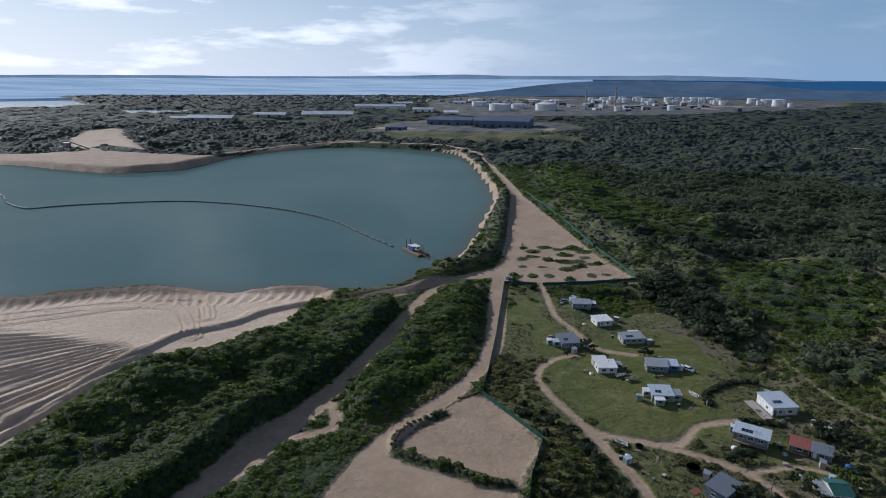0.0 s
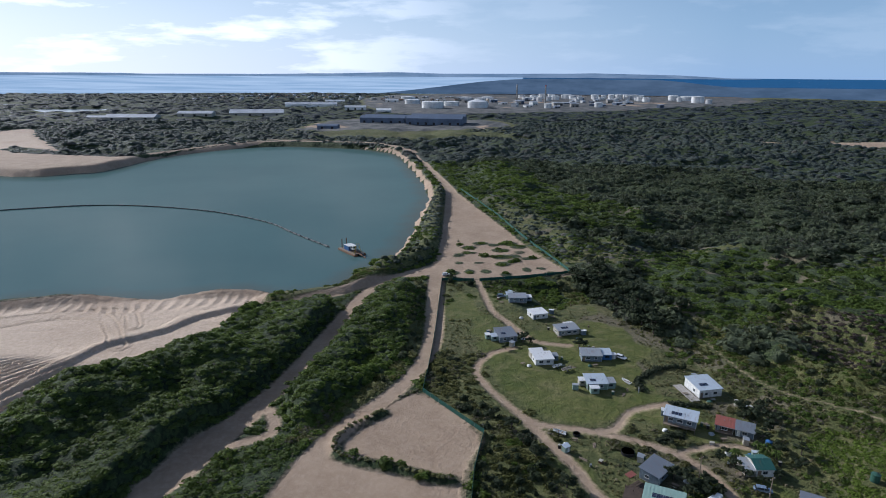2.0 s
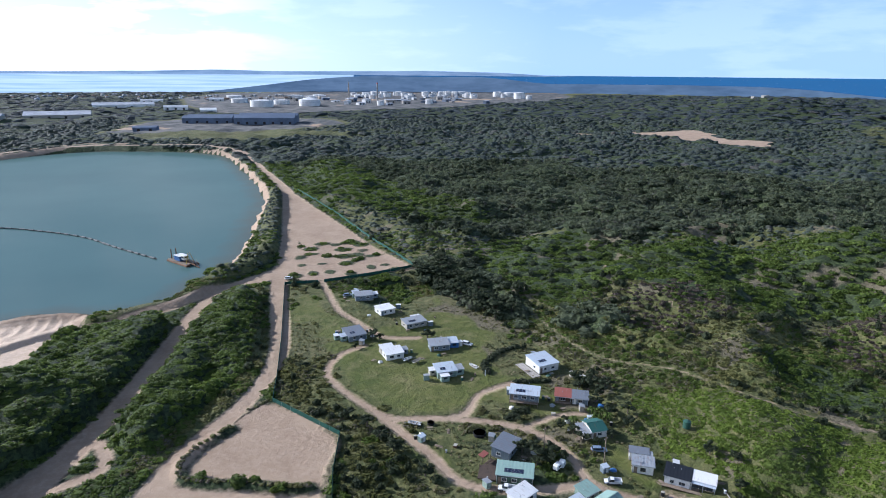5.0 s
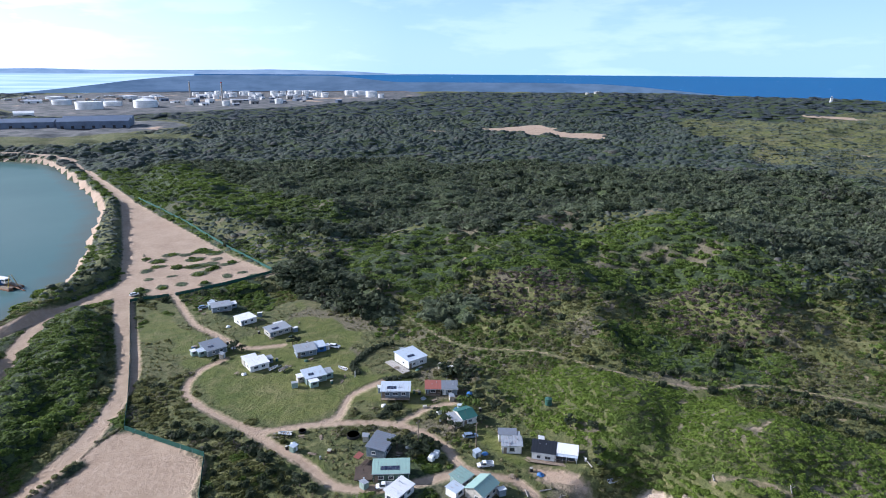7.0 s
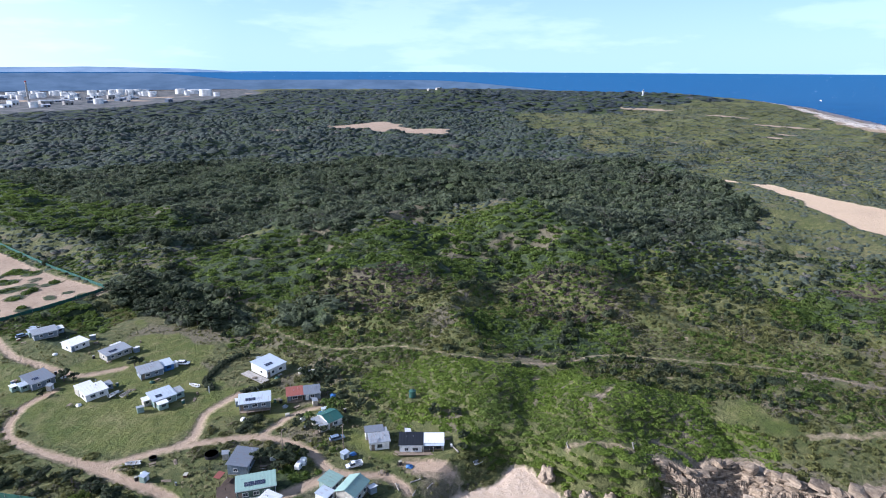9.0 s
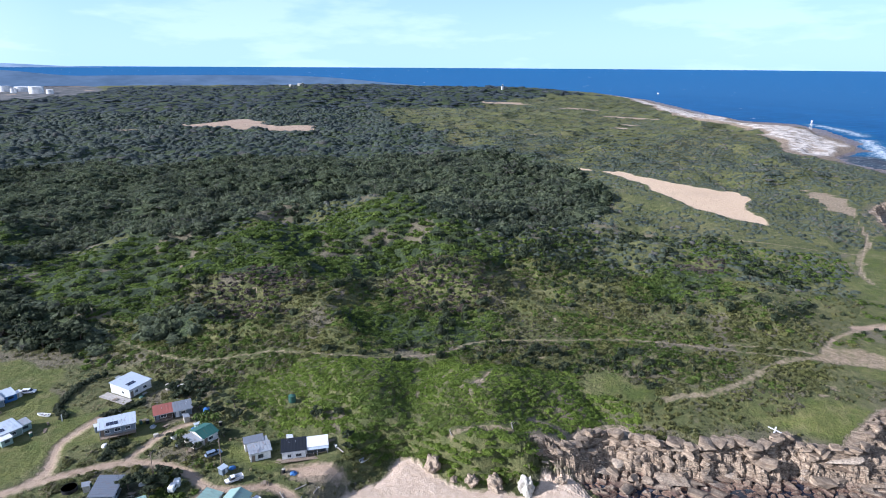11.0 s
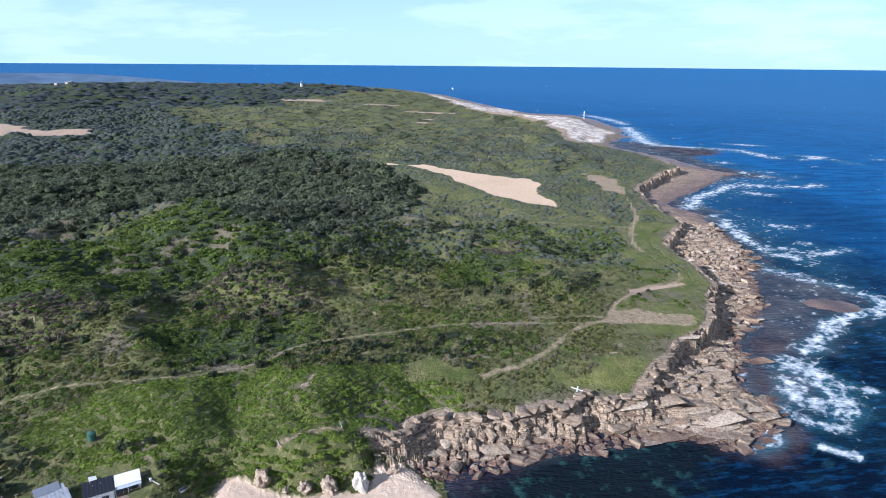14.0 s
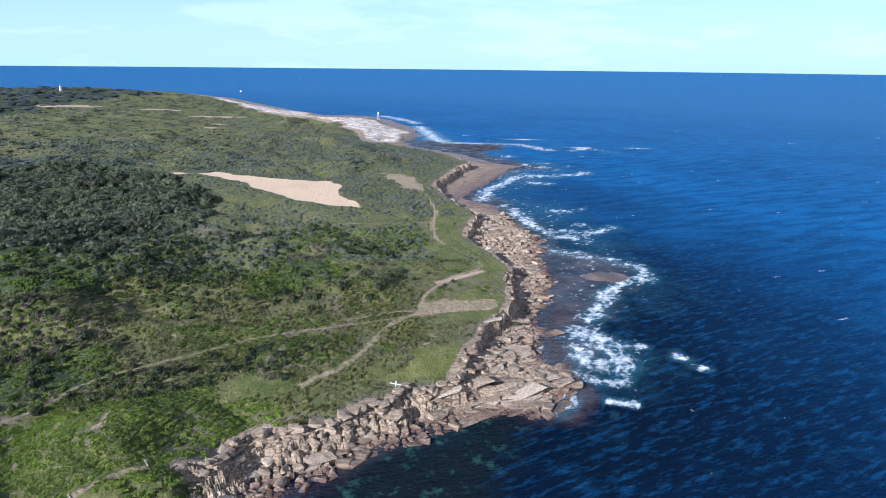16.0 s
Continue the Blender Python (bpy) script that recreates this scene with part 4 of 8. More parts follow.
def fine_sheet(name, x0, x1, y0, y1, size, label, category, sharp):
    """A finer piece of the ground where stone beds or furrows break it up."""
    xs, ys = np.arange(x0, x1 + size * 0.5, size), np.arange(y0, y1 + size * 0.5, size)
    x, y = (v.ravel() for v in np.meshgrid(xs, ys))
    nx, ny = len(xs), len(ys)
    s = survey(x, y)
    deep = patched(x, s)
    i = (np.arange(ny - 1)[:, None] * nx + np.arange(nx - 1)[None, :]).ravel()
    quads = np.stack([i, i + 1, i + nx + 1, i + nx], 1)
    quads = quads[(deep[quads] > 0).any(1)]
    used, back = np.unique(quads, return_inverse=True)
    z = s["z"] + 0.03 - 1.2 * step(0.8, -0.6, deep)
    me = mesh_from_arrays(name, np.stack([x, y, z], 1)[used], back.reshape(-1, 4), M_GROUND, smooth=not sharp)
    for key in GROUND_KINDS:
        me.attributes.new(key, "FLOAT", "POINT").data.foreach_set("value", np.asarray(s[key][used], np.float32))
    tagged(new(name, me), label, category, kind="structure")


fine_sheet("shore_rock", 143, 262, -80, 58, 0.42, "jointed cream sandstone ledges broken into blocks at the sea", "rock shelf", True)
fine_sheet("shore_rock", 261.6, 480, -116, -46, 0.85, "brown sandstone shelf stepping down to the reef", "rock shelf", True)
fine_sheet("shore_rock", 479.5, 762, -176, -44, 1.7, "low brown rock flats reaching into the surf", "rock shelf", True)
fine_sheet("mine_floor", -238, -50, 118, 326, 0.72, "pale scraped sand with furrows, spoil bank and wheel ruts", "sand", False)

# the open sea with its reefs and surf
SURF_NEAR = [([(262, -98), (279, -109), (298, -121), (315, -138), (319, -150), (345, -152), (359, -141), (370, -123)], 7.0), ([(250, -91), (237, -104), (235, -112)], 3.2),
             ([(236, -86), (222, -86), (217, -94), (221, -100), (234, -98), (243, -96), (250, -86)], 8.0), ([(227, -121), (219, -125), (211, -128)], 3.4),
             ([(201, -66), (193, -66), (188, -61)], 3.4), ([(186, -80), (187, -90)], 2.2), ([(214, -76), (206, -83), (208, -92)], 5.0)]
SURF_MID = [([(502, -113), (481, -117), (453, -115), (435, -117)], 7.0), ([(496, -143), (491, -156), (498, -175)], 4.5), ([(430, -133), (417, -146), (432, -164), (431, -177)], 5.5),
            ([(424, -119), (411, -127), (403, -141)], 6.0), ([(384, -110), (372, -121)], 5.0), ([(448, -150), (444, -160)], 3.5), ([(512, -106), (500, -112)], 4.0)]
SURF_FAR = [([(538, -96), (590, -110), (619, -131), (655, -152), (660, -181), (666, -215), (684, -240)], 8.0), ([(627, -151), (616, -175)], 6.0), ([(741, -178), (719, -192), (705, -213)], 6.0),
            ([(826, -163), (809, -179)], 8.0), ([(967, -119), (951, -169), (936, -219), (876, -247)], 13.0), ([(1011, -217), (1010, -264)], 10.0),
            ([(1225, -84), (1119, -92), (1006, -100), (975, -112)], 18.0), ([(901, -270), (900, -313), (863, -276)], 7.0), ([(868, -319), (849, -337)], 7.0),
            ([(891, -375), (891, -401)], 8.0), ([(749, -205), (730, -235)], 6.0), ([(1500, -10), (1400, -60), (1300, -85)], 16.0)]


def sea_heights(x, y):
    r = np.hypot(x, y)
    s = {}
    s["shore"] = -area_distance(x, y, TIDE + INLAND, 1600, 0)
    # camera distance is added so far water takes the painted sky colour
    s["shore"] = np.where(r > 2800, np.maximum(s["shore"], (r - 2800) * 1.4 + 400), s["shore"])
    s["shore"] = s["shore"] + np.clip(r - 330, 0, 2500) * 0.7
    s["reef"] = area_distance(x, y, REEF, 60, 2)
    s["calm"] = area_distance(x, y, CALM, 60, 2)
    offshore = -area_distance(x, y, TIDE + INLAND, 160, 0)
    surf = 0.42 * step(12, 2, s["shore"]) * step(12, -20, s["calm"])
    surf = np.maximum(surf, 0.40 * step(95, 15, offshore) * step(235, 300, x) * step(1150, 1000, x) * (0.5 + fbm(x, y, 40, 3, 83)))
    surf = np.maximum(surf, 0.42 * bell(x, y, 226, -95, 26, 20))
    sway_x, sway_y = (fbm(x, y, 16, 3, 81) - 0.5) * 14, (fbm(x, y, 16, 3, 82) - 0.5) * 14
    for line, half in SURF_NEAR + [(a, b * 1.35) for a, b in SURF_MID + SURF_FAR]:
        d = line_distance(x + sway_x, y + sway_y, smooth_line(line), 120)
        surf = np.maximum(surf, 1 - 0.70 * d / half)
    s["surf"] = np.clip(surf, 0, 1)
    z = rise(r) + step(20, 90, s["shore"]) * (0.9 * (fbm(x * 0.6 + y * 0.8, y * 0.25 - x * 0.2, 14, 3, 2) - 0.5))
    return z, s


yaws = np.concatenate([np.arange(-142, -58, 0.3), np.arange(-58, 60, 1.0), np.arange(60, 218, 4.0)])
radii = np.concatenate([[0.05, 60], np.exp(np.arange(np.log(110), np.log(RIM), 0.022)), [RIM]])
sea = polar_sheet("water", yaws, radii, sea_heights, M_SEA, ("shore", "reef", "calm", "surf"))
tagged(sea, "deep blue ocean with white surf over dark reefs", "sea", kind="structure")


def lake_sheet():
    xs, ys = np.arange(-770, 70, 6.0), np.arange(276, 1004, 6.0)
    x, y = (v.ravel() for v in np.meshgrid(xs, ys))
    nx, ny = len(xs), len(ys)
    i = (np.arange(ny - 1)[:, None] * nx + np.arange(nx - 1)[None, :]).ravel()
    quads = np.stack([i, i + 1, i + nx + 1, i + nx], 1)
    d = area_distance(x, y, LAKE, 60)
    quads = quads[(d[quads] > -14).any(1)]
    me = mesh_from_arrays("lake_water", np.stack([x, y, x * 0 + LAKE_Z], 1), quads, M_LAKE)
    me.attributes.new("shore", "FLOAT", "POINT").data.foreach_set("value", d.astype(np.float32))
    return tagged(new("lake_water", me), "calm blue-green lake filling a sand quarry", "lake", kind="structure")


lake_sheet()


def lagoons():
    """Shallow tidal water behind the bay's mangroves."""
    for name, line in (("lagoon_water", LAGOON), ("lagoon_water", LAGOON_B)):
        bm = bmesh.new()
        f = bm.faces.new([bm.verts.new((px, py, 1.2)) for px, py in smooth_line(line, 4, True)])
        bmesh.ops.triangulate(bm, faces=[f])
        me = bpy.data.meshes.new(name)
        bmesh.ops.recalc_face_normals(bm, faces=bm.faces)
        bm.to_mesh(me)
        bm.free()
        me.materials.append(M_LAGOON)
        tagged(new(name, me), "pale tidal lagoon among mangroves", "lagoon", kind="structure")


lagoons()


def bay():
    """The wide hazy bay beyond the isthmus, too far off to shift."""
    n = Nodes("hazy_bay_water")
    # haze over the bay is painted as a pale emission colour
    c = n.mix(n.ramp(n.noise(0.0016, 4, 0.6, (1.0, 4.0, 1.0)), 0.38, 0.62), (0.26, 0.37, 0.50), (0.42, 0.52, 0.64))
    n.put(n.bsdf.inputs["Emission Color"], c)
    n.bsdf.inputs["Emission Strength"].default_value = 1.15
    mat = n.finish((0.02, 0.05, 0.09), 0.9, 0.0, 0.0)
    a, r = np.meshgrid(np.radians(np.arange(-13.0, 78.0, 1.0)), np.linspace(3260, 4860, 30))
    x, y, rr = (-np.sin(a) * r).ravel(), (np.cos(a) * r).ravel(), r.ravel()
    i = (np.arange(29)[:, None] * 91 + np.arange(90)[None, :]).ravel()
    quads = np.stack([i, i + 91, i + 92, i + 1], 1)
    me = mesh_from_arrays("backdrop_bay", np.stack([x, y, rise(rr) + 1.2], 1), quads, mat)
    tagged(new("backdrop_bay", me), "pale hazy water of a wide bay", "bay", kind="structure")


bay()
# ---- bush: clumps of leaves, scattered by the kind of ground ----
rng = np.random.default_rng(7)


def clump_shape(lobes, leaves, flat, seed, leaf=(0.13, 0.26)):
    """One bush or crown of radius 1: a few dark inner domes wholly overlaid by loose sprays of leaves."""
    r = np.random.default_rng(seed)
    bm = bmesh.new()
    hubs = []
    for k in range(lobes):
        a, d = k * 2.4 + r.uniform(-0.4, 0.4), (0.0 if k == 0 else r.uniform(0.40, 0.68))
        size = 0.66 if k == 0 else r.uniform(0.36, 0.54)
        hubs.append((Vector((d * math.cos(a), d * math.sin(a), flat * (0.36 if k == 0 else r.uniform(0.10, 0.36)))), size))
        m = Matrix.Translation(hubs[-1][0]) @ Matrix.Diagonal((size, size, size * flat, 1)) @ pose(0, 0, 0, *r.uniform(0, 360, 3))
        bmesh.ops.create_icosphere(bm, subdivisions=1, radius=0.92, matrix=m)
    for v in bm.verts:
        v.co *= 1 + 0.30 * noise.noise(v.co * 2.6 + Vector((seed * 3.1, 0, 0))) + 0.08 * r.uniform(-1, 1)
    bmesh.ops.delete(bm, geom=[f for f in bm.faces if f.calc_center_median().z < 0.06], context="FACES")
    bmesh.ops.delete(bm, geom=[v for v in bm.verts if not v.link_faces], context="VERTS")
    for k in range(leaves):
        hub, size = hubs[int(r.integers(len(hubs)))]
        up, a = r.uniform(0.05, 1.0), r.uniform(0, 6.283)
        out = Vector((math.cos(a) * math.sqrt(1 - up * up), math.sin(a) * math.sqrt(1 - up * up), up))
        at = hub + Vector((out.x, out.y, out.z * flat)) * size * r.uniform(0.92, 1.16)
        face = out.lerp(Vector(r.uniform(-1, 1, 3)), 0.5).to_track_quat("Z", "Y").to_matrix().to_4x4() @ pose(0, 0, 0, 0, 0, r.uniform(0, 360))
        g = r.uniform(*leaf)
        q = Matrix.Translation(at) @ face
        bm.faces.new([bm.verts.new(q @ Vector(c)) for c in ((-g, -g * 0.5, 0), (g * 0.9, -g * 0.6, 0), (g * 0.1, g, g * 0.2))])
    bmesh.ops.triangulate(bm, faces=bm.faces)
    bm.verts.index_update()
    arrays = np.array([v.co[:] for v in bm.verts]), np.array([[v.index for v in f.verts] for f in bm.faces])
    bm.free()
    return arrays


def dome_shape(seed, sides=5):
    """A cheap uneven dome for far crowns."""
    r = np.random.default_rng(800 + seed)
    verts, faces = [], []
    for ring, (rad, zz) in enumerate(((1.0, 0.0), (0.68, 0.56))):
        for k in range(sides):
            a = 2 * math.pi * (k + 0.5 * ring) / sides
            q = rad * r.uniform(0.72, 1.22)
            verts.append((q * math.cos(a), q * math.sin(a), zz * r.uniform(0.7, 1.3)))
    for k in range(sides):
        a, b = k, (k + 1) % sides
        faces += [(a, b, a + sides), (b, b + sides, a + sides)]
    verts.append((r.uniform(-0.2, 0.2), r.uniform(-0.2, 0.2), 0.78))
    faces += [(sides + k, sides + (k + 1) % sides, 2 * sides) for k in range(sides)]
    return np.array(verts), np.array(faces)


def tuft_shape(seed):
    """A tussock: a low five-sided mop with a ragged rim."""
    r = np.random.default_rng(900 + seed)
    verts = [(math.cos(k * 1.257) * r.uniform(0.7, 1.2), math.sin(k * 1.257) * r.uniform(0.7, 1.2), 0) for k in range(5)]
    verts += [(math.cos(k * 1.257 + 0.6) * r.uniform(0.5, 0.9), math.sin(k * 1.257 + 0.6) * r.uniform(0.5, 0.9), r.uniform(0.6, 1.1)) for k in range(5)]
    verts.append((0, 0, 0.8))
    faces = [(k, (k + 1) % 5, k + 5) for k in range(5)] + [(5 + k, 5 + (k + 1) % 5, 10) for k in range(5)]
    return np.array(verts), np.array(faces)


def scatter(name, places, radii, heights, shapes, material, label, category):
    """Joins one lumpy clump for each place into one mesh."""
    verts, faces, base = [], [], 0
    pick = rng.integers(len(shapes), size=len(places))
    for k, (v, f) in enumerate(shapes):
        sel = np.flatnonzero(pick == k)
        if not len(sel):
            continue
        a = rng.uniform(0, 2 * np.pi, len(sel))
        c, s, rr, hh = np.cos(a)[:, None], np.sin(a)[:, None], radii[sel][:, None], heights[sel][:, None]
        x = (v[:, 0] * c - v[:, 1] * s) * rr + places[sel, 0:1]
        y = (v[:, 0] * s + v[:, 1] * c) * rr * rng.uniform(0.75, 1.0, (len(sel), 1)) + places[sel, 1:2]
        z = v[:, 2] * hh + places[sel, 2:3]
        verts.append(np.stack([x, y, z], -1).reshape(-1, 3))
        faces.append((f[None] + (np.arange(len(sel)) * len(v))[:, None, None] + base).reshape(-1, 3))
        base += len(sel) * len(v)
    me = mesh_from_arrays(name, np.vstack(verts), np.vstack(faces), material)
    return tagged(new(name, me), label, category, kind="stuff")


def spots(spacing, r0, r1, yaw0=-140.0, yaw1=44.0):
    """Jittered places in the ring from r0 to r1 that the walk looks over."""
    n = int(2 * r1 / spacing)
    g = (np.arange(n) - n / 2) * spacing
    x, y = (v.ravel() for v in np.meshgrid(g, g))
    x, y = x + rng.uniform(-0.5, 0.5, len(x)) * spacing, y + rng.uniform(-0.5, 0.5, len(y)) * spacing
    r, a = np.hypot(x, y), np.degrees(np.arctan2(-x, y))
    ok = (r > r0) & (r < r1) & (a > yaw0) & (a < yaw1)
    return x[ok], y[ok]


OCCUPIED = []        # (x, y, radius) kept clear for houses, cars and yards


def bush_cover(spacing, r0, r1, kind):
    x, y = spots(spacing, r0, r1)
    s = survey(x, y)
    h = s["heath"]
    free = (s["sand"] < (-0.4 if kind == "grass" else -1.0)) & (s["clear"] < (5.0 if kind == "grass" else -1.0)) & (s["lawn"] < -0.5) & (s["lake"] < np.where(x < -50, -12, -4)) & (s["top"] > 2.5 - 9.0 * s["soft"]) & (s["rock"] < -1) & (s["z"] > 1.6) & (s["works"] < 0) & (s["lagoon"] < -15)
    for cx, cy, cr in OCCUPIED:
        free &= np.hypot(x - cx, y - cy) > cr
    gaps, luck = fbm(x, y, 30, 4, 90), rng.random(len(x))
    if kind == "mat":
        free &= (s["mat"] > -1) & (s["top"] > -5)
    else:
        free &= s["mat"] < 0.5
    wood, bright, dist = s["wood"], s["bright"], np.hypot(x, y)
    east = (x > 95) & (dist < 760)
    if kind == "thicket":
        free &= (((s["scrub"] > -1) | (x < 40)) & (h < 0.5)) | (east & (bright > -2) & (wood < 6) & (s["dead"] < 2)) | (~east & (h < 0.4) & (x < 110))
    elif kind == "woods":
        free &= east & (wood > 0) & ((gaps < 0.72) | (luck < 0.5))
    elif kind == "crowns":
        free &= east & (wood > -4) & (fbm(x, y, 45, 3, 93) > 0.53)
    elif kind == "lone":
        free &= east & (wood < 0) & (fbm(x, y, 30, 3, 96) + 0.25 * (luck - 0.5) > 0.65 + 0.3 * step(60, 20, s["top"]) + 0.2 * step(-12, 4, area_distance(x, y, GREEN, 30)))
    elif kind == "far":
        free &= (s["plain"] < 0) & (h < 0.5) & ((gaps < 0.74) | (luck < 0.4))
    elif kind == "moor":
        free &= (s["plain"] > -10) & (s["top"] > 10)
    elif kind == "dead":
        free &= (s["dead"] > -2) & (wood < 4)
    elif kind == "grass":
        free &= (h >= 0.4) & (luck < 0.35 + 0.9 * (fbm(x, y, 12, 3, 95) - 0.3))
    elif kind == "heath":
        free &= (h >= 0.2) & (s["dead"] < 3) & (gaps + 0.3 * (luck - 0.5) > 0.25 + 0.06 * h + 0.26 * step(-16, 0, area_distance(x, y, GREEN, 30)) + 0.2 * step(40, 8, s["top"]))
    elif kind == "shrub":
        free &= (h >= 0.2) & (fbm(x, y, 40, 3, 92) + 0.3 * (luck - 0.5) > 0.55 + 0.3 * step(-8, 4, area_distance(x, y, GREEN, 30)) + 0.3 * step(40, 10, s["top"]))
    elif kind == "patch":
        free &= (h >= 0.2) & (fbm(x, y, 22, 3, 94) + 0.12 * (luck - 0.5) > 0.50 + 0.3 * step(-12, 4, area_distance(x, y, GREEN, 30)) + 0.16 * step(34, 6, s["top"]))
    z = s["z"] + rise(np.hypot(x, y))
    free &= z > 1.5
    return np.stack([x, y, z], 1)[free], h[free], gaps[free] * (0.55 + 0.9 * fbm(x, y, 9, 3, 97)[free])


def cover():
    near_shapes = [clump_shape(2, 74, 0.75, k) for k in range(8)]
    wood_shapes = [clump_shape(2, 46, 0.85, 20 + k, (0.16, 0.32)) for k in range(8)]
    low_shapes = [clump_shape(1, 52, 0.5, 60 + k, (0.14, 0.30)) for k in range(8)]
    domes = [dome_shape(k, 5) for k in range(8)]
    small_domes = [dome_shape(20 + k, 4) for k in range(8)]

    def sizes(p, lo, hi, skew=1.0):
        return lo + (hi - lo) * rng.random(len(p)) ** skew

    p, h, g = bush_cover(2.5, 100, 300, "thicket")
    scatter("scrub", p - [0, 0, 0.7], sizes(p, 1.7, 3.6, 1.3), sizes(p, 1.0, 1.9) * (0.5 + 1.1 * g), near_shapes, M_SCRUB,
            "dense dark green coastal scrub with dry patches", "bush")
    p, h, g = bush_cover(4.9, 300, 760, "thicket")
    scatter("far_scrub", p - [0, 0, 0.8], sizes(p, 2.8, 5.6, 1.3), sizes(p, 1.5, 3.2) * (0.5 + 1.1 * g), low_shapes, M_SCRUB,
            "dense green scrub over the dunes", "bush")
    p, h, g = bush_cover(1.9, 110, 230, "mat")
    scatter("creeping_scrub", p - [0, 0, 0.45], sizes(p, 1.6, 3.2), sizes(p, 0.7, 1.3), low_shapes, M_MAT,
            "bright green creeping scrub matted over the dune", "bush")
    p, h, g = bush_cover(5.9, 180, 760, "woods")
    scatter("woodland", p - [0, 0, 0.4], sizes(p, 3.2, 6.6, 1.4) * (0.7 + 0.8 * g), sizes(p, 1.9, 3.9) * (0.45 + 1.5 * g), wood_shapes, M_FOREST,
            "dense grey-green banksia woodland canopy", "woodland")
    p, h, g = bush_cover(12.0, 180, 760, "crowns")
    scatter("tall_crowns", p + [0, 0, 0.4], sizes(p, 2.8, 5.4), sizes(p, 3.4, 6.0), near_shapes, M_BANKSIA,
            "darker tree crowns standing over the woodland", "woodland")
    p, h, g = bush_cover(9.0, 170, 420, "lone")
    scatter("lone_shrubs", p - [0, 0, 0.3], sizes(p, 2.0, 4.6, 1.5), sizes(p, 2.0, 4.2), near_shapes, M_BANKSIA,
            "dark rounded banksias standing out of the heath", "bush")
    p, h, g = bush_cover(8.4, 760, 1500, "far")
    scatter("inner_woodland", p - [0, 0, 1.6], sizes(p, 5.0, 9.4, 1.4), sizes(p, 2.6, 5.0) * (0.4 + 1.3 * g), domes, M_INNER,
            "woodland over old dunes, its colour greyed for haze", "woodland")
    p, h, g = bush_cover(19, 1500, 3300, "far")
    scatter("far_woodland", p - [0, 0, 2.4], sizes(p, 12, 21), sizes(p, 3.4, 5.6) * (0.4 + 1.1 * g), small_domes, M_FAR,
            "distant woodland reaching to the bay, haze in its blue-grey colour", "woodland")
    p, h, g = bush_cover(2.7, 105, 330, "heath")
    scatter("heath", p - [0, 0, 0.25], sizes(p, 0.7, 2.4, 1.6) * (0.5 + 1.4 * g), sizes(p, 0.5, 1.3) * (0.4 + 1.7 * g), low_shapes, M_HEATH,
            "low olive green heath bushes on sandy grass", "bush")
    p, h, g = bush_cover(2.6, 140, 400, "dead")
    scatter("dead_scrub", p - [0, 0, 0.25], sizes(p, 0.9, 2.2), sizes(p, 0.7, 1.7), low_shapes, M_DEAD,
            "grey-brown dead scrub in a bare hollow", "bush")
    p, h, g = bush_cover(3.2, 110, 420, "patch")
    scatter("green_scrub", p - [0, 0, 0.3], sizes(p, 1.3, 3.2, 1.3), sizes(p, 0.8, 1.8), low_shapes, M_SCRUB,
            "mounded bright green scrub among the heath", "bush")
    p, h, g = bush_cover(5.0, 120, 420, "shrub")
    scatter("dark_shrubs", p - [0, 0, 0.3], sizes(p, 1.1, 2.8, 1.4), sizes(p, 1.4, 3.0), wood_shapes, M_BANKSIA,
            "dark rounded shrubs standing in the heath", "bush")
    p, h, g = bush_cover(1.6, 110, 280, "grass")
    scatter("grass_tussocks", p - [0, 0, 0.1], sizes(p, 0.25, 0.8), sizes(p, 0.3, 0.8), [tuft_shape(k) for k in range(6)], M_TUSSOCK,
            "dry yellow-green grass tussocks between the shacks", "grass")
    p, h, g = bush_cover(9.0, 600, 1900, "moor")
    scatter("moor_heath", p - [0, 0, 0.3], sizes(p, 2.6, 6.5, 1.5), sizes(p, 0.5, 1.5) * (0.5 + 0.9 * g), small_domes, M_HAZEHEATH,
            "low heath over the open headland, its colour greyed for haze", "bush")
    p, h, g = bush_cover(4.2, 330, 1000, "heath")
    scatter("low_scrub", p - [0, 0, 0.3], sizes(p, 1.2, 3.6, 1.5), sizes(p, 0.6, 1.8), small_domes, M_HAZEHEATH,
            "low windswept scrub on the headland", "bush")


def crown_mesh(seed, clumps=7, spread=1.9):
    """Crown of separate leafy masses with gaps between, about 3 m in radius."""
    r = np.random.default_rng(seed)
    verts, faces, base = [], [], 0
    for k in range(clumps):
        v, f = clump_shape(3, 26, 0.8, 100 + seed * 10 + k)
        a, d = k * 2.4, (0.3 if k == 0 else r.uniform(0.7, 1.0) * spread)
        size = r.uniform(1.0, 1.6)
        verts.append(v * [size, size, size * 0.9] + [d * math.cos(a), d * math.sin(a), r.uniform(2.0, 3.6) - 0.25 * d])
        faces.append(f + base)
        base += len(v)
    return mesh_from_arrays("crown", np.vstack(verts), np.vstack(faces), M_BANKSIA, smooth=False)


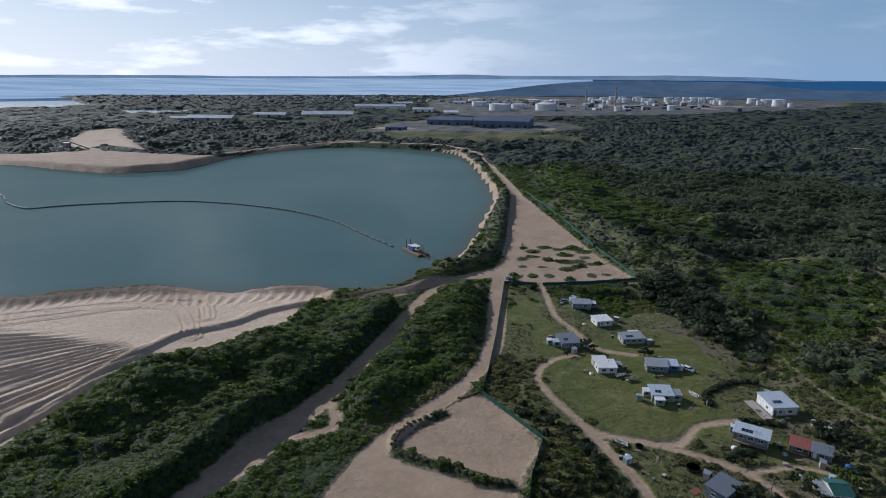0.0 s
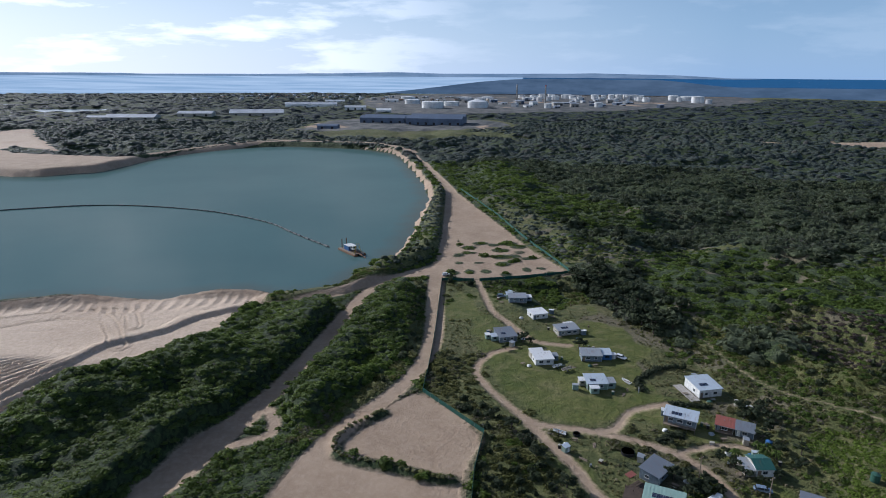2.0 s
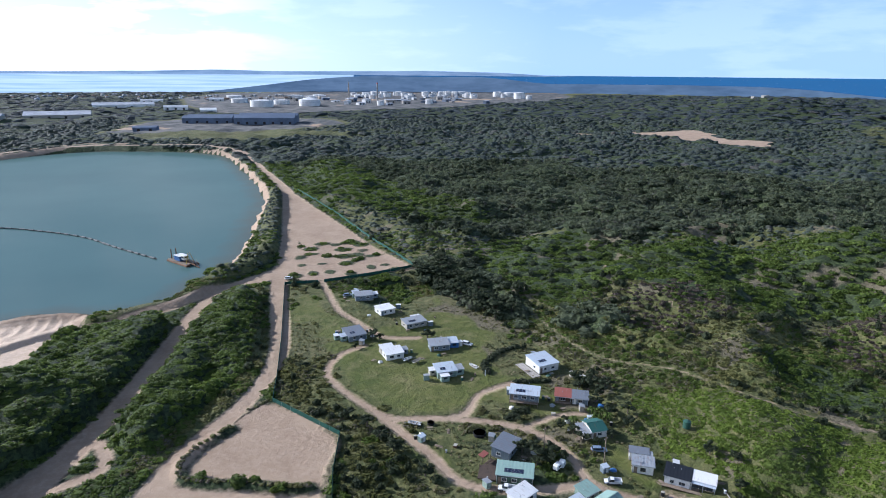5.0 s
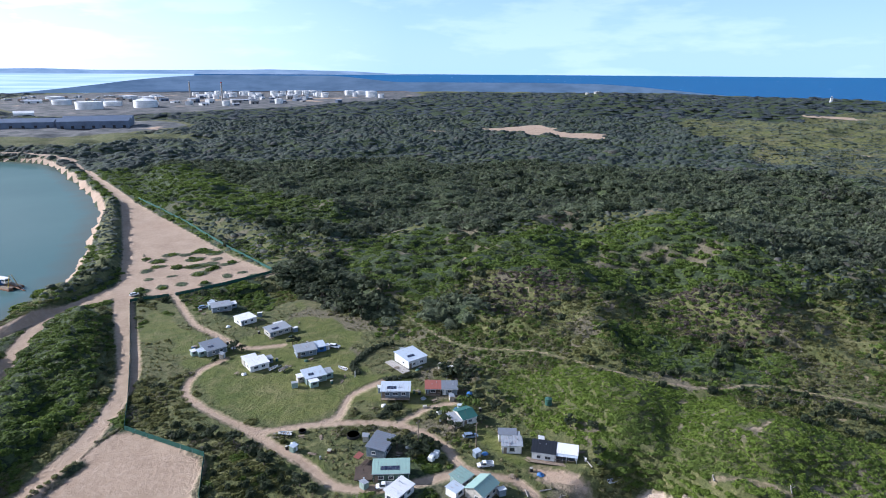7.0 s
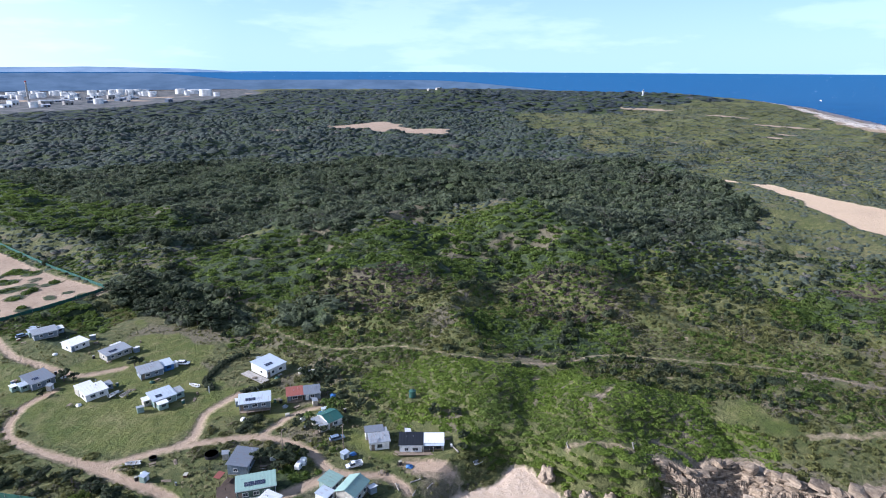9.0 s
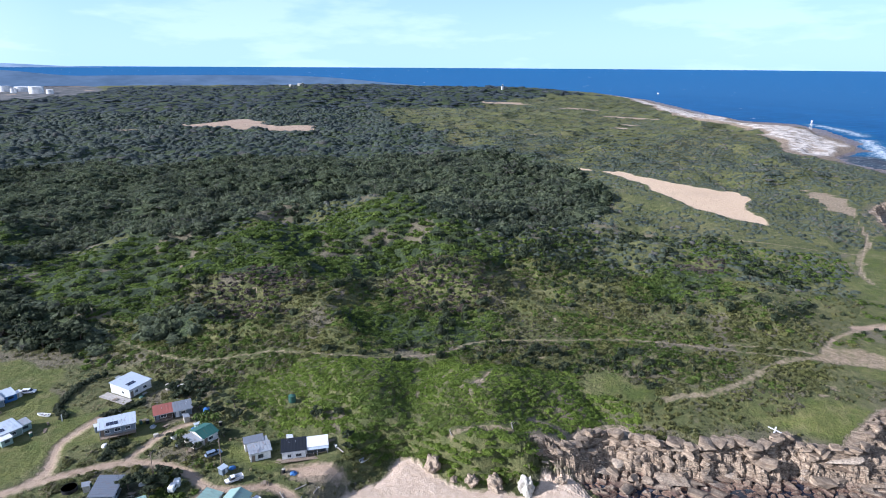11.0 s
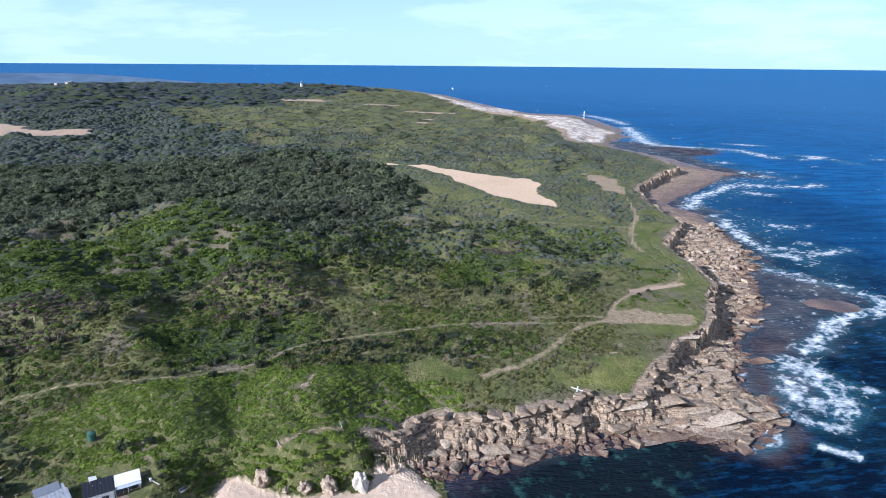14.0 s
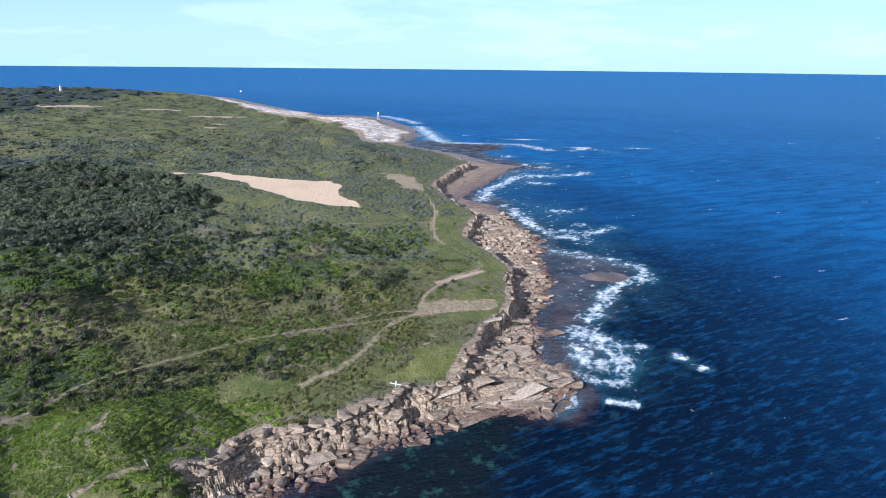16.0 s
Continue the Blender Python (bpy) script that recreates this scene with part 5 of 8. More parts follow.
def trees():
    """Single banksias about the houses and along the edge of the bush."""
    kinds = []
    for k in range(4):
        bm = tube(0.26, 0.15, (0, 0, -0.4), (0.15, 0.1, 2.2), 9)
        for j in range(4):
            a = j * 1.6 + k
            tube(0.12, 0.05, (0.12, 0.08, 1.3 + 0.2 * j), (1.5 * math.cos(a), 1.5 * math.sin(a), 2.9), 7, bm)
        kinds.append((bm, crown_mesh(k)))
    meshes = []
    for bm, crown in kinds:
        me = bpy.data.meshes.new("trunk")
        bm.to_mesh(me)
        bm.free()
        me.materials.append(M_BARK)
        meshes.append((me, crown))
    r = random.Random(4)
    spots_at = [(80, 226, 1.0), (82.5, 228, 0.8), (58.5, 234, 1.0), (61, 232, 0.8), (50, 228, 0.6), (118, 172, 1.1), (121, 168, 1.2), (124, 172, 1.0), (116, 149, 0.9),
                (99, 144, 0.7), (100, 140, 0.8), (109, 138, 0.7), (79, 140, 0.9), (82, 136, 1.0), (80, 133, 0.8), (40, 170, 1.0), (44, 154, 1.1), (42, 162, 0.9),
                (36, 178, 0.8), (49, 140, 1.0), (128, 118, 0.9), (131, 112, 0.7), (205, 70, 0.8),
                (84, 133.5, 0.9), (87.5, 137, 0.9), (83, 139.5, 0.9), (88.5, 133, 0.7), (100, 150.5, 0.6), (97, 148, 0.7), (103, 136.5, 0.6), (115.5, 156.5, 0.9), (120, 160, 1.0),
                (116.5, 168, 0.8), (124.5, 164, 1.0), (118, 142, 0.9), (121, 146.5, 0.9), (90, 158.5, 0.6), (86, 157, 0.6), (124, 103, 0.7), (121, 100.5, 0.6)]
    spots_at += [(108 + r.uniform(-4, 4) + 0.5 * k, 316 - 4.6 * k, r.uniform(1.2, 1.9)) for k in range(18)]
    spots_at += [(116 + r.uniform(-4, 4) + 0.5 * k, 318 - 4.9 * k, r.uniform(1.2, 1.9)) for k in range(17)]
    for x, y, size in spots_at:
        trunk, crown = meshes[r.randrange(4)]
        ob = thing("banksia_tree", x, y, ground_z(x, y), r.uniform(0, 360), "dark green banksia tree with a rounded uneven crown", "tree", "banksia trees")
        ob.scale = (size, size, size * r.uniform(0.85, 1.1))
        for name, me in (("trunk", trunk), ("crown", crown)):
            o = new(name, me)
            o.parent = ob
        OCCUPIED.append((x, y, 1.2))


def palms():
    r = random.Random(6)
    for x, y in ((110.5, 151), (112.6, 149.6), (109.5, 147.0), (101.6, 148.2), (113, 146)):
        ob = thing("palm", x, y, ground_z(x, y), r.uniform(0, 360), "small shaggy palm beside a garden shack", "palm", "garden palms")
        part("trunk", tube(0.2, 0.14, (0, 0, -0.2), (0, 0, 2.6), 8), M_BARK, ob)
        for k in range(12):
            a, up = k * 2 * math.pi / 12 + r.uniform(-0.2, 0.2), r.uniform(0.2, 0.9)
            bm = bmesh.new()
            prev = None
            for j in range(6):
                t = j / 5
                d, zz, half = 2.1 * t, 2.6 + up * math.sin(t * 2.6) - 1.1 * t * t, 0.34 * math.sin(math.pi * (0.12 + 0.85 * t))
                c, sn = math.cos(a), math.sin(a)
                row = [bm.verts.new((d * c - s * half * sn, d * sn + s * half * c, zz - 0.12 * abs(s))) for s in (-1, 0, 1)]
                if prev:
                    for q in (0, 1):
                        bm.faces.new((prev[q], row[q], row[q + 1], prev[q + 1]))
                prev = row
            part("frond", bm, M_SCRUB, ob)


def hedge(line, half, tall, label, leaves=None):
    """A clipped row of dense bushes."""
    r = np.random.default_rng(12)
    pts = smooth_line(line, 5)
    verts, faces, base = [], [], 0
    for k, (px, py) in enumerate(pts):
        for j in range(3):
            v, f = clump_shape(2, 16, 0.9, 300 + k * 3 + j)
            v = v * r.uniform(0.55, 1.1)
            x, y = px + r.uniform(-half, half) * 0.5, py + r.uniform(-half, half) * 0.5
            verts.append(v * [half, half, tall] + [x, y, ground_z(x, y) - 0.2])
            faces.append(f + base)
            base += len(v)
    me = mesh_from_arrays("hedge", np.vstack(verts), np.vstack(faces), leaves or M_BANKSIA)
    tagged(new("hedge", me), label, "hedge")
    for px, py in pts:
        OCCUPIED.append((px, py, half))


def greenery():
    trees()
    palms()
    hedge([(113, 206), (105, 205), (99, 202), (94, 198), (91.5, 194), (91, 189)], 1.5, 1.8, "dark curved hedge sheltering the large cottage")
    hedge([(98, 179.5), (103, 178), (109, 177)], 1.4, 1.6, "dense green hedge below the large cottage")
    hedge([(84, 158), (88, 161), (92, 162)], 1.6, 1.5, "dark scrub bank below the raised shack")
    hedge([(13, 197), (6, 193)], 1.1, 0.8, "low grey-green scrub strip beside the road", M_HEATH)
    hedge(HEDGE, 1.1, 0.85, "low grey-green scrub strip round the sand pad", M_HEATH)
# ---- paints and small builders ----
M_WHITE = plain("white_paint", (0.78, 0.78, 0.75), 0.55, dirt=0.2)
M_CREAM = plain("cream_cladding", (0.47, 0.44, 0.37), 0.65, dirt=0.3)
M_GREENISH = plain("pale_green_fibro", (0.26, 0.35, 0.30), 0.7, dirt=0.3)
M_GREYBLUE = plain("grey_blue_cladding", (0.20, 0.25, 0.29), 0.65, dirt=0.3)
M_DARKGREEN = plain("dark_green_cladding", (0.06, 0.11, 0.085), 0.6, dirt=0.3)
M_TIMBER = plain("weathered_timber", (0.27, 0.21, 0.155), 0.8, dirt=0.4, grain=6)
M_DARKWOOD = plain("dark_timber", (0.09, 0.065, 0.05), 0.75, dirt=0.35, grain=6)
M_CONCRETE = plain("concrete", (0.42, 0.39, 0.35), 0.85, dirt=0.3)
M_STEEL = plain("galvanised_steel", (0.50, 0.52, 0.54), 0.4, 0.6, dirt=0.25)
M_RUST = plain("rusty_steel", (0.24, 0.13, 0.075), 0.8, 0.2, dirt=0.5)
M_RUBBER = plain("black_rubber", (0.02, 0.02, 0.021), 0.75, dirt=0.2)
M_CARWHITE = plain("white_car_paint", (0.80, 0.81, 0.82), 0.25, dirt=0.08)
M_CARBLUE = plain("silver_blue_car_paint", (0.30, 0.38, 0.48), 0.25, 0.4, dirt=0.08)
M_LAMP = plain("clear_lamp_plastic", (0.7, 0.7, 0.66), 0.15, dirt=0.05)
M_RED = plain("red_plastic", (0.42, 0.05, 0.035), 0.4, dirt=0.2)
M_YELLOW = plain("yellow_paint", (0.60, 0.42, 0.05), 0.5, dirt=0.3)
M_BLUE = plain("blue_paint", (0.05, 0.15, 0.36), 0.5, dirt=0.25)
M_TANKGREEN = plain("green_poly_tank", (0.045, 0.115, 0.085), 0.5, dirt=0.2)
M_BLACK = plain("black_poly", (0.018, 0.018, 0.02), 0.55, dirt=0.2)
M_FENCE = plain("green_shade_cloth", (0.024, 0.105, 0.080), 0.75, dirt=0.3)
M_BARK = plain("grey_bark", (0.13, 0.105, 0.085), 0.9, dirt=0.4, grain=5)
M_OILTANK = plain("white_tank_paint", (0.82, 0.82, 0.80), 0.5, dirt=0.12, scale=0.06, grain=0.5)
M_SHEDBLUE = plain("blue_grey_shed_sheet", (0.13, 0.17, 0.24), 0.55, dirt=0.25, scale=0.08, grain=0.6)
M_SHEDROOF = plain("pale_shed_roof", (0.55, 0.57, 0.60), 0.5, dirt=0.25, scale=0.08, grain=0.6)
M_ROOFWHITE = ridged("white_roof_sheet", (0.74, 0.74, 0.73), rusty=0.04)
M_ROOFGREY = ridged("grey_roof_sheet", (0.30, 0.325, 0.35), rusty=0.10)
M_ROOFPALE = ridged("pale_blue_grey_roof_sheet", (0.46, 0.52, 0.58), rusty=0.06)
M_ROOFDARK = ridged("slate_grey_roof_sheet", (0.17, 0.19, 0.22), rusty=0.05)
M_ROOFBLACK = ridged("black_roof_sheet", (0.016, 0.017, 0.02), rusty=-0.05)
M_ROOFGREEN = ridged("sage_green_roof_sheet", (0.26, 0.38, 0.33), rusty=0.03)
M_ROOFTEAL = ridged("dark_green_roof_sheet", (0.035, 0.12, 0.10), rusty=0.03)
M_ROOFRED = ridged("rusty_red_roof_sheet", (0.30, 0.095, 0.075), rusty=0.2)


def glass_material():
    n = Nodes("window_glass")
    c = n.mix(n.ramp(n.noise(0.7, 2), 0.4, 0.6), (0.02, 0.028, 0.035), (0.05, 0.065, 0.075))
    return n.finish(c, 0.06, 0.0, 0.6)


def solar_material():
    n = Nodes("solar_cells")
    brick = n.add("ShaderNodeTexBrick")
    brick.offset = 0.0
    for key, v in (("Scale", 1.0), ("Mortar Size", 0.02), ("Brick Width", 0.33), ("Row Height", 0.33)):
        brick.inputs[key].default_value = v
    brick.inputs["Color1"].default_value = (0.010, 0.016, 0.04, 1)
    brick.inputs["Color2"].default_value = (0.014, 0.02, 0.05, 1)
    brick.inputs["Mortar"].default_value = (0.12, 0.13, 0.15, 1)
    n.link(n.co.outputs["Object"], brick.inputs["Vector"])
    return n.finish(brick.outputs["Color"], 0.15, 0.0, 0.5)


def stone_material():
    n = Nodes("sandstone_blocks")
    g = n.add("ShaderNodeNewGeometry")
    isl = g.outputs["Random Per Island"]
    bed = n.noise(0.6, 5, 0.65, (0.5, 0.5, 5.0))
    c = n.mix(n.ramp(bed, 0.36, 0.62), (0.19, 0.138, 0.09), (0.41, 0.325, 0.23))
    c = n.mix(n.ramp(isl, 0.55, 0.95, 0, 0.75), c, (0.54, 0.45, 0.34))
    c = n.mix(n.ramp(isl, 0.35, 0.05, 0, 0.7), c, (0.30, 0.20, 0.12))
    c = n.mix(n.ramp(n.noise(1.6, 5, 0.7), 0.40, 0.58, 0.65, 0), c, (0.085, 0.068, 0.055))
    up = n.add("ShaderNodeSeparateXYZ")
    n.link(g.outputs["Position"], up.inputs[0])
    c = n.mix(n.ramp(n.math("ADD", up.outputs["Z"], n.math("MULTIPLY", n.noise(0.4), 1.5)), 0.9, 2.0, 0.9, 0), c, (0.075, 0.042, 0.034))
    n.bump(n.noise(2.4, 5, 0.7), 0.8, 0.25)
    return n.finish(c, 0.85, 0.0, 0.25)


M_GLASS, M_SOLAR, M_STONE = glass_material(), solar_material(), stone_material()


def part(name, bm, material, parent, label=""):
    """Links a bmesh as one mesh object under a thing or a part."""
    me = bpy.data.meshes.new(name)
    bm.to_mesh(me)
    bm.free()
    me.materials.append(material)
    ob = new(name, me)
    ob.parent = parent
    return tagged(ob, label) if label else ob


def thing(name, x, y, z, yaw, label, category, group=""):
    ob = new(name)
    ob.empty_display_size = 0.5
    ob.matrix_basis = pose(x, y, z, 0, 0, yaw)
    return tagged(ob, label, category, group)


def box(size, at=(0, 0, 0), bevel=0.0, turn=(0, 0, 0)):
    bm = bmesh.new()
    bmesh.ops.create_cube(bm, size=1.0, matrix=pose(*at, *turn) @ Matrix.Diagonal((*size, 1)))
    if bevel:
        bmesh.ops.bevel(bm, geom=bm.edges[:], offset=bevel, segments=1, affect="EDGES")
    return bm


def tube(r0, r1, a, b, sides=10, bm=None):
    """A tapered round bar from a to b."""
    bm = bm or bmesh.new()
    a, b = Vector(a), Vector(b)
    m = Matrix.Translation((a + b) / 2) @ (b - a).to_track_quat("Z", "Y").to_matrix().to_4x4()
    bmesh.ops.create_cone(bm, cap_ends=True, segments=sides, radius1=r0, radius2=r1, depth=(b - a).length, matrix=m)
    return bm


def prism(profile, length, axis_y=True):
    """A closed profile of (x, z) drawn out along y, centred."""
    bm = bmesh.new()
    rings = [[bm.verts.new((px, s * length / 2, pz)) for px, pz in profile] for s in (-1, 1)]
    n = len(profile)
    for i in range(n):
        bm.faces.new((rings[0][i], rings[0][(i + 1) % n], rings[1][(i + 1) % n], rings[1][i]))
    bm.faces.new(rings[0][::-1])
    bm.faces.new(rings[1])
    bmesh.ops.recalc_face_normals(bm, faces=bm.faces)
    return bm


def ground_z(x, y):
    s = survey(np.array([float(x)]), np.array([float(y)]))
    return float(s["z"][0])
# ---- the shack village ----
def window(parent, x, y, z, w, h, side, frame_mat):
    """A framed pane set proud on a wall; side: the way that it faces, 0 to 3 from -y counter-clockwise."""
    m = pose(x, y, z, 0, 0, side * 90)
    bm = box((w + 0.16, 0.08, h + 0.16), (0, 0, 0), 0.01)
    bm.transform(m)
    fr = part("window", bm, frame_mat, parent, "painted window frame")
    for k in (-1, 1):
        bm = box((w / 2 - 0.04, 0.05, h - 0.02), (k * w / 4, -0.03, 0))
        bm.transform(m)
        part("pane", bm, M_GLASS, fr)
    bm = box((w + 0.3, 0.16, 0.06), (0, -0.05, -h / 2 - 0.1))
    bm.transform(m)
    part("sill", bm, frame_mat, fr)


def door(parent, x, y, z, side, mat):
    m = pose(x, y, z, 0, 0, side * 90)
    bm = box((0.95, 0.09, 2.05), (0, 0, 1.03), 0.01)
    bm.transform(m)
    d = part("door", bm, mat, parent, "painted timber door")
    bm = box((0.04, 0.07, 0.14), (0.36, -0.06, 1.0))
    bm.transform(m)
    part("handle", bm, M_STEEL, d)


def walls(parent, w, d, h0, h1, mat, base=0.0, t=0.12):
    """Four wall panels; the height runs from h0 at the front to h1 at the back."""
    for y, h in ((-d / 2, h0), (d / 2, h1)):
        part("wall", box((w, t, h - base), (0, y, (h + base) / 2)), mat, parent)
    for x in (-w / 2, w / 2):
        bm = bmesh.new()
        s = t / 2
        vs = [bm.verts.new((x + sx * s, sy * (d / 2 - s - 0.003), zz)) for sx in (-1, 1)
              for sy, zz in ((-1, base), (1, base), (1, h1 - 0.004), (-1, h0 - 0.004))]
        bm.faces.new(vs[:4]), bm.faces.new(vs[4:])
        for i in range(4):
            bm.faces.new((vs[i], vs[(i + 1) % 4], vs[4 + (i + 1) % 4], vs[4 + i]))
        bmesh.ops.recalc_face_normals(bm, faces=bm.faces)
        part("wall", bm, mat, parent)


def ribbed(cols, rows, thick=0.04):
    """One ribbed sheet over columns of (x, lift) and two rows of (y, z)."""
    bm = bmesh.new()
    top = [[bm.verts.new((cx, ry, rz + lift + thick)) for cx, lift in cols] for ry, rz in rows]
    low = [[bm.verts.new((cx, ry, rz + lift)) for cx, lift in cols] for ry, rz in rows]
    n = len(cols)
    for i in range(n - 1):
        bm.faces.new((top[0][i], top[0][i + 1], top[1][i + 1], top[1][i]))
        bm.faces.new((low[0][i], low[1][i], low[1][i + 1], low[0][i + 1]))
        for k in (0, 1):
            bm.faces.new((low[k][i], low[k][i + 1], top[k][i + 1], top[k][i]))
    for i in (0, n - 1):
        bm.faces.new((low[0][i], low[1][i], top[1][i], top[0][i]))
    bmesh.ops.recalc_face_normals(bm, faces=bm.faces)
    return bm


def sheet_roof(parent, w, d, h0, h1, mat, over=0.4, x=0.0, y=0.0, label=""):
    """A sloping roof of lapped sheets with turned-down edges and a gutter."""
    slope = (h1 - h0) / d
    z = lambda yy: h0 + (yy + d / 2) * slope + 0.08
    n = max(4, 2 * int((w + 2 * over) / 0.9))
    bm = ribbed([(x - w / 2 - over + i * (w + 2 * over) / n, 0.03 * (i % 2)) for i in range(n + 1)],
                [(y - d / 2 - over, z(-d / 2 - over)), (y + d / 2 + over, z(d / 2 + over))])
    r = part("roof", bm, mat, parent, label)
    part("gutter", box((w + 2 * over, 0.12, 0.12), (x, y - d / 2 - over - 0.06, z(-d / 2 - over) - 0.05)), M_STEEL, r)
    return r


def gable_roof(parent, w, d, h, rise_z, mat, over=0.4, label=""):
    """Two slopes meeting in a ridge along x, with barge boards."""
    for s in (-1, 1):
        run, zl = d / 2 + over, h - over * rise_z / (d / 2)
        n = max(4, 2 * int((w + 2 * over) / 0.9))
        bm = ribbed([(-w / 2 - over + i * (w + 2 * over) / n, 0.03 * (i % 2)) for i in range(n + 1)], [(s * run, zl + 0.08), (s * 0.02, h + rise_z + 0.08)])
        part("roof", bm, mat, parent, label)
    part("ridge_cap", box((w + 2 * over, 0.3, 0.06), (0, 0, h + rise_z + 0.13)), mat, parent)
    for x in (-w / 2, w / 2):
        bm = bmesh.new()
        vs = [bm.verts.new((x + sx * 0.05, yy, zz)) for sx in (-1, 1) for yy, zz in ((-d / 2, h), (d / 2, h), (0, h + rise_z))]
        bm.faces.new(vs[:3]), bm.faces.new(vs[3:])
        for i in range(3):
            bm.faces.new((vs[i], vs[(i + 1) % 3], vs[3 + (i + 1) % 3], vs[3 + i]))
        bmesh.ops.recalc_face_normals(bm, faces=bm.faces)
        part("gable", bm, M_CREAM, parent)


def deck(parent, w, d, z, x, y, rail=True):
    base = part("deck", box((w, d, 0.14), (x, y, z), 0.01), M_TIMBER, parent, "weathered timber deck")
    n = max(2, int(w / 2.2) + 1)
    for i in range(n):
        px = x - w / 2 + 0.1 + i * (w - 0.2) / (n - 1)
        part("post", box((0.1, 0.1, z + 0.3), (px, y - d / 2 + 0.08, z / 2 - 0.2)), M_TIMBER, base)
        if rail:
            part("post", box((0.08, 0.08, 0.95), (px, y - d / 2 + 0.08, z + 0.55)), M_TIMBER, base)
    if rail:
        part("rail", box((w, 0.06, 0.08), (x, y - d / 2 + 0.08, z + 1.04)), M_TIMBER, base)


def solar(parent, x, y, z, n, slope, rows=1):
    for r in range(rows):
        for i in range(n):
            bm = box((1.0, 1.6, 0.05), (0, 0, 0), 0.01)
            bm.transform(pose(x + i * 1.06, y + r * 1.68, z + 0.12 + r * 1.68 * math.tan(radians(slope)), slope, 0, 0))
            part("solar_panel", bm, M_SOLAR, parent, "dark blue solar panel")


def clutter_roof(parent, w, d, z, seed):
    """Vent pipes, a flue and an aerial on a roof."""
    r = random.Random(seed)
    for k in range(r.randint(2, 3)):
        x, y = r.uniform(-w / 2.6, w / 2.6), r.uniform(-d / 3, d / 3)
        part("vent_pipe", tube(0.07, 0.07, (x, y, z - 0.2), (x, y, z + r.uniform(0.35, 0.8)), 8), M_STEEL, parent)
    x = r.uniform(-w / 3, w / 3)
    mast = part("aerial", tube(0.025, 0.02, (x, d / 2.4, z - 0.2), (x, d / 2.4, z + 1.8), 6), M_STEEL, parent)
    part("bar", box((0.9, 0.03, 0.03), (x, d / 2.4, z + 1.7)), M_STEEL, mast)


def hut(x, y, w, d, yaw, roof, wall, label, h=2.5, back=None, seed=0, trim=M_WHITE, front_deck=0.0, stilts=0.0, gable=0.0, panels=0, z=None,
        roof_label=""):
    """A one-room beach shack with skillion or gable roof."""
    zz = ground_z(x, y) if z is None else z
    ob = thing("beach_shack", x, y, zz - 0.05, yaw, label, "shack", "shacks of the village")
    r = random.Random(seed)
    back = h + 0.5 if back is None else back
    base = stilts
    if stilts:
        for px in np.linspace(-w / 2 + 0.2, w / 2 - 0.2, 4):
            for py in (-d / 2 + 0.2, 0, d / 2 - 0.2):
                part("stump", box((0.18, 0.18, stilts + 0.6), (px, py, stilts / 2 - 0.3)), M_DARKWOOD, ob)
        part("floor_plate", box((w, d, 0.16), (0, 0, stilts - 0.06)), M_TIMBER, ob)
        h, back = h + stilts, back + stilts
    else:
        part("footing", box((w + 0.12, d + 0.12, 0.5), (0, 0, -0.1), 0.02), M_CONCRETE, ob)
    if gable:
        walls(ob, w, d, h, h, wall, base)
        gable_roof(ob, w, d, h, gable, roof, label=roof_label)
    else:
        walls(ob, w, d, h, back, wall, base)
        sheet_roof(ob, w, d, h, back, roof, label=roof_label)
    # openings on the sides seen from the air
    n = max(1, int(w / 3))
    for i in range(n):
        px = -w / 2 + (i + 0.75) * w / (n + 0.5)
        window(ob, px, -d / 2 - 0.075, base + 1.45, r.choice((1.0, 1.3, 1.6)), 0.9, 0, trim)
    door(ob, -w / 2 + 0.8, -d / 2 - 0.08, base + 0.02, 0, r.choice((M_GREYBLUE, M_TIMBER, M_WHITE)))
    for side, sx in ((3, -1), (1, 1)):
        window(ob, sx * (w / 2 + 0.075), r.uniform(-d / 5, d / 5), base + 1.45, 1.1, 0.8, side, trim)
    for sx in (-1, 1):
        part("corner_board", box((0.1, 0.1, h - base - 0.05), (sx * (w / 2 + 0.02), -d / 2 - 0.04, (h + base) / 2)), trim, ob)
    if front_deck:
        deck(ob, w, front_deck, max(0.35, base), 0, -d / 2 - front_deck / 2 - 0.1, rail=True)
    if panels:
        sl = math.degrees(math.atan2(back - h, d)) if not gable else math.degrees(math.atan2(gable, d / 2))
        solar(ob, -w / 4, -d / 6, h + (back - h) * 0.3 + (gable * 0.6) + 0.1, panels, sl)
    clutter_roof(ob, w, d, (h + back) / 2 + 0.1 + gable * 0.4, seed)
    OCCUPIED.append((x, y, 0.62 * max(w, d) + 1.2))
    return ob


def annex(ob, w, d, x, y, h0, h1, roof, wall, label=""):
    """A lean-to added to a shack."""
    sub = part("annex", box((w, d, h0 - 0.1), (x, y, (h0 - 0.1) / 2), 0.015), wall, ob, label or "lean-to annex")
    bm = box((w + 0.4, d + 0.4, 0.07), (0, 0, 0), 0.01)
    bm.transform(pose(x, y, (h0 + h1) / 2 + 0.1, math.degrees(math.atan2(h1 - h0, d)), 0, 0))
    part("roof", bm, roof, sub)
    part("pane", box((w * 0.45, 0.06, 0.8), (x, y - d / 2 - 0.02, 1.4)), M_GLASS, sub)


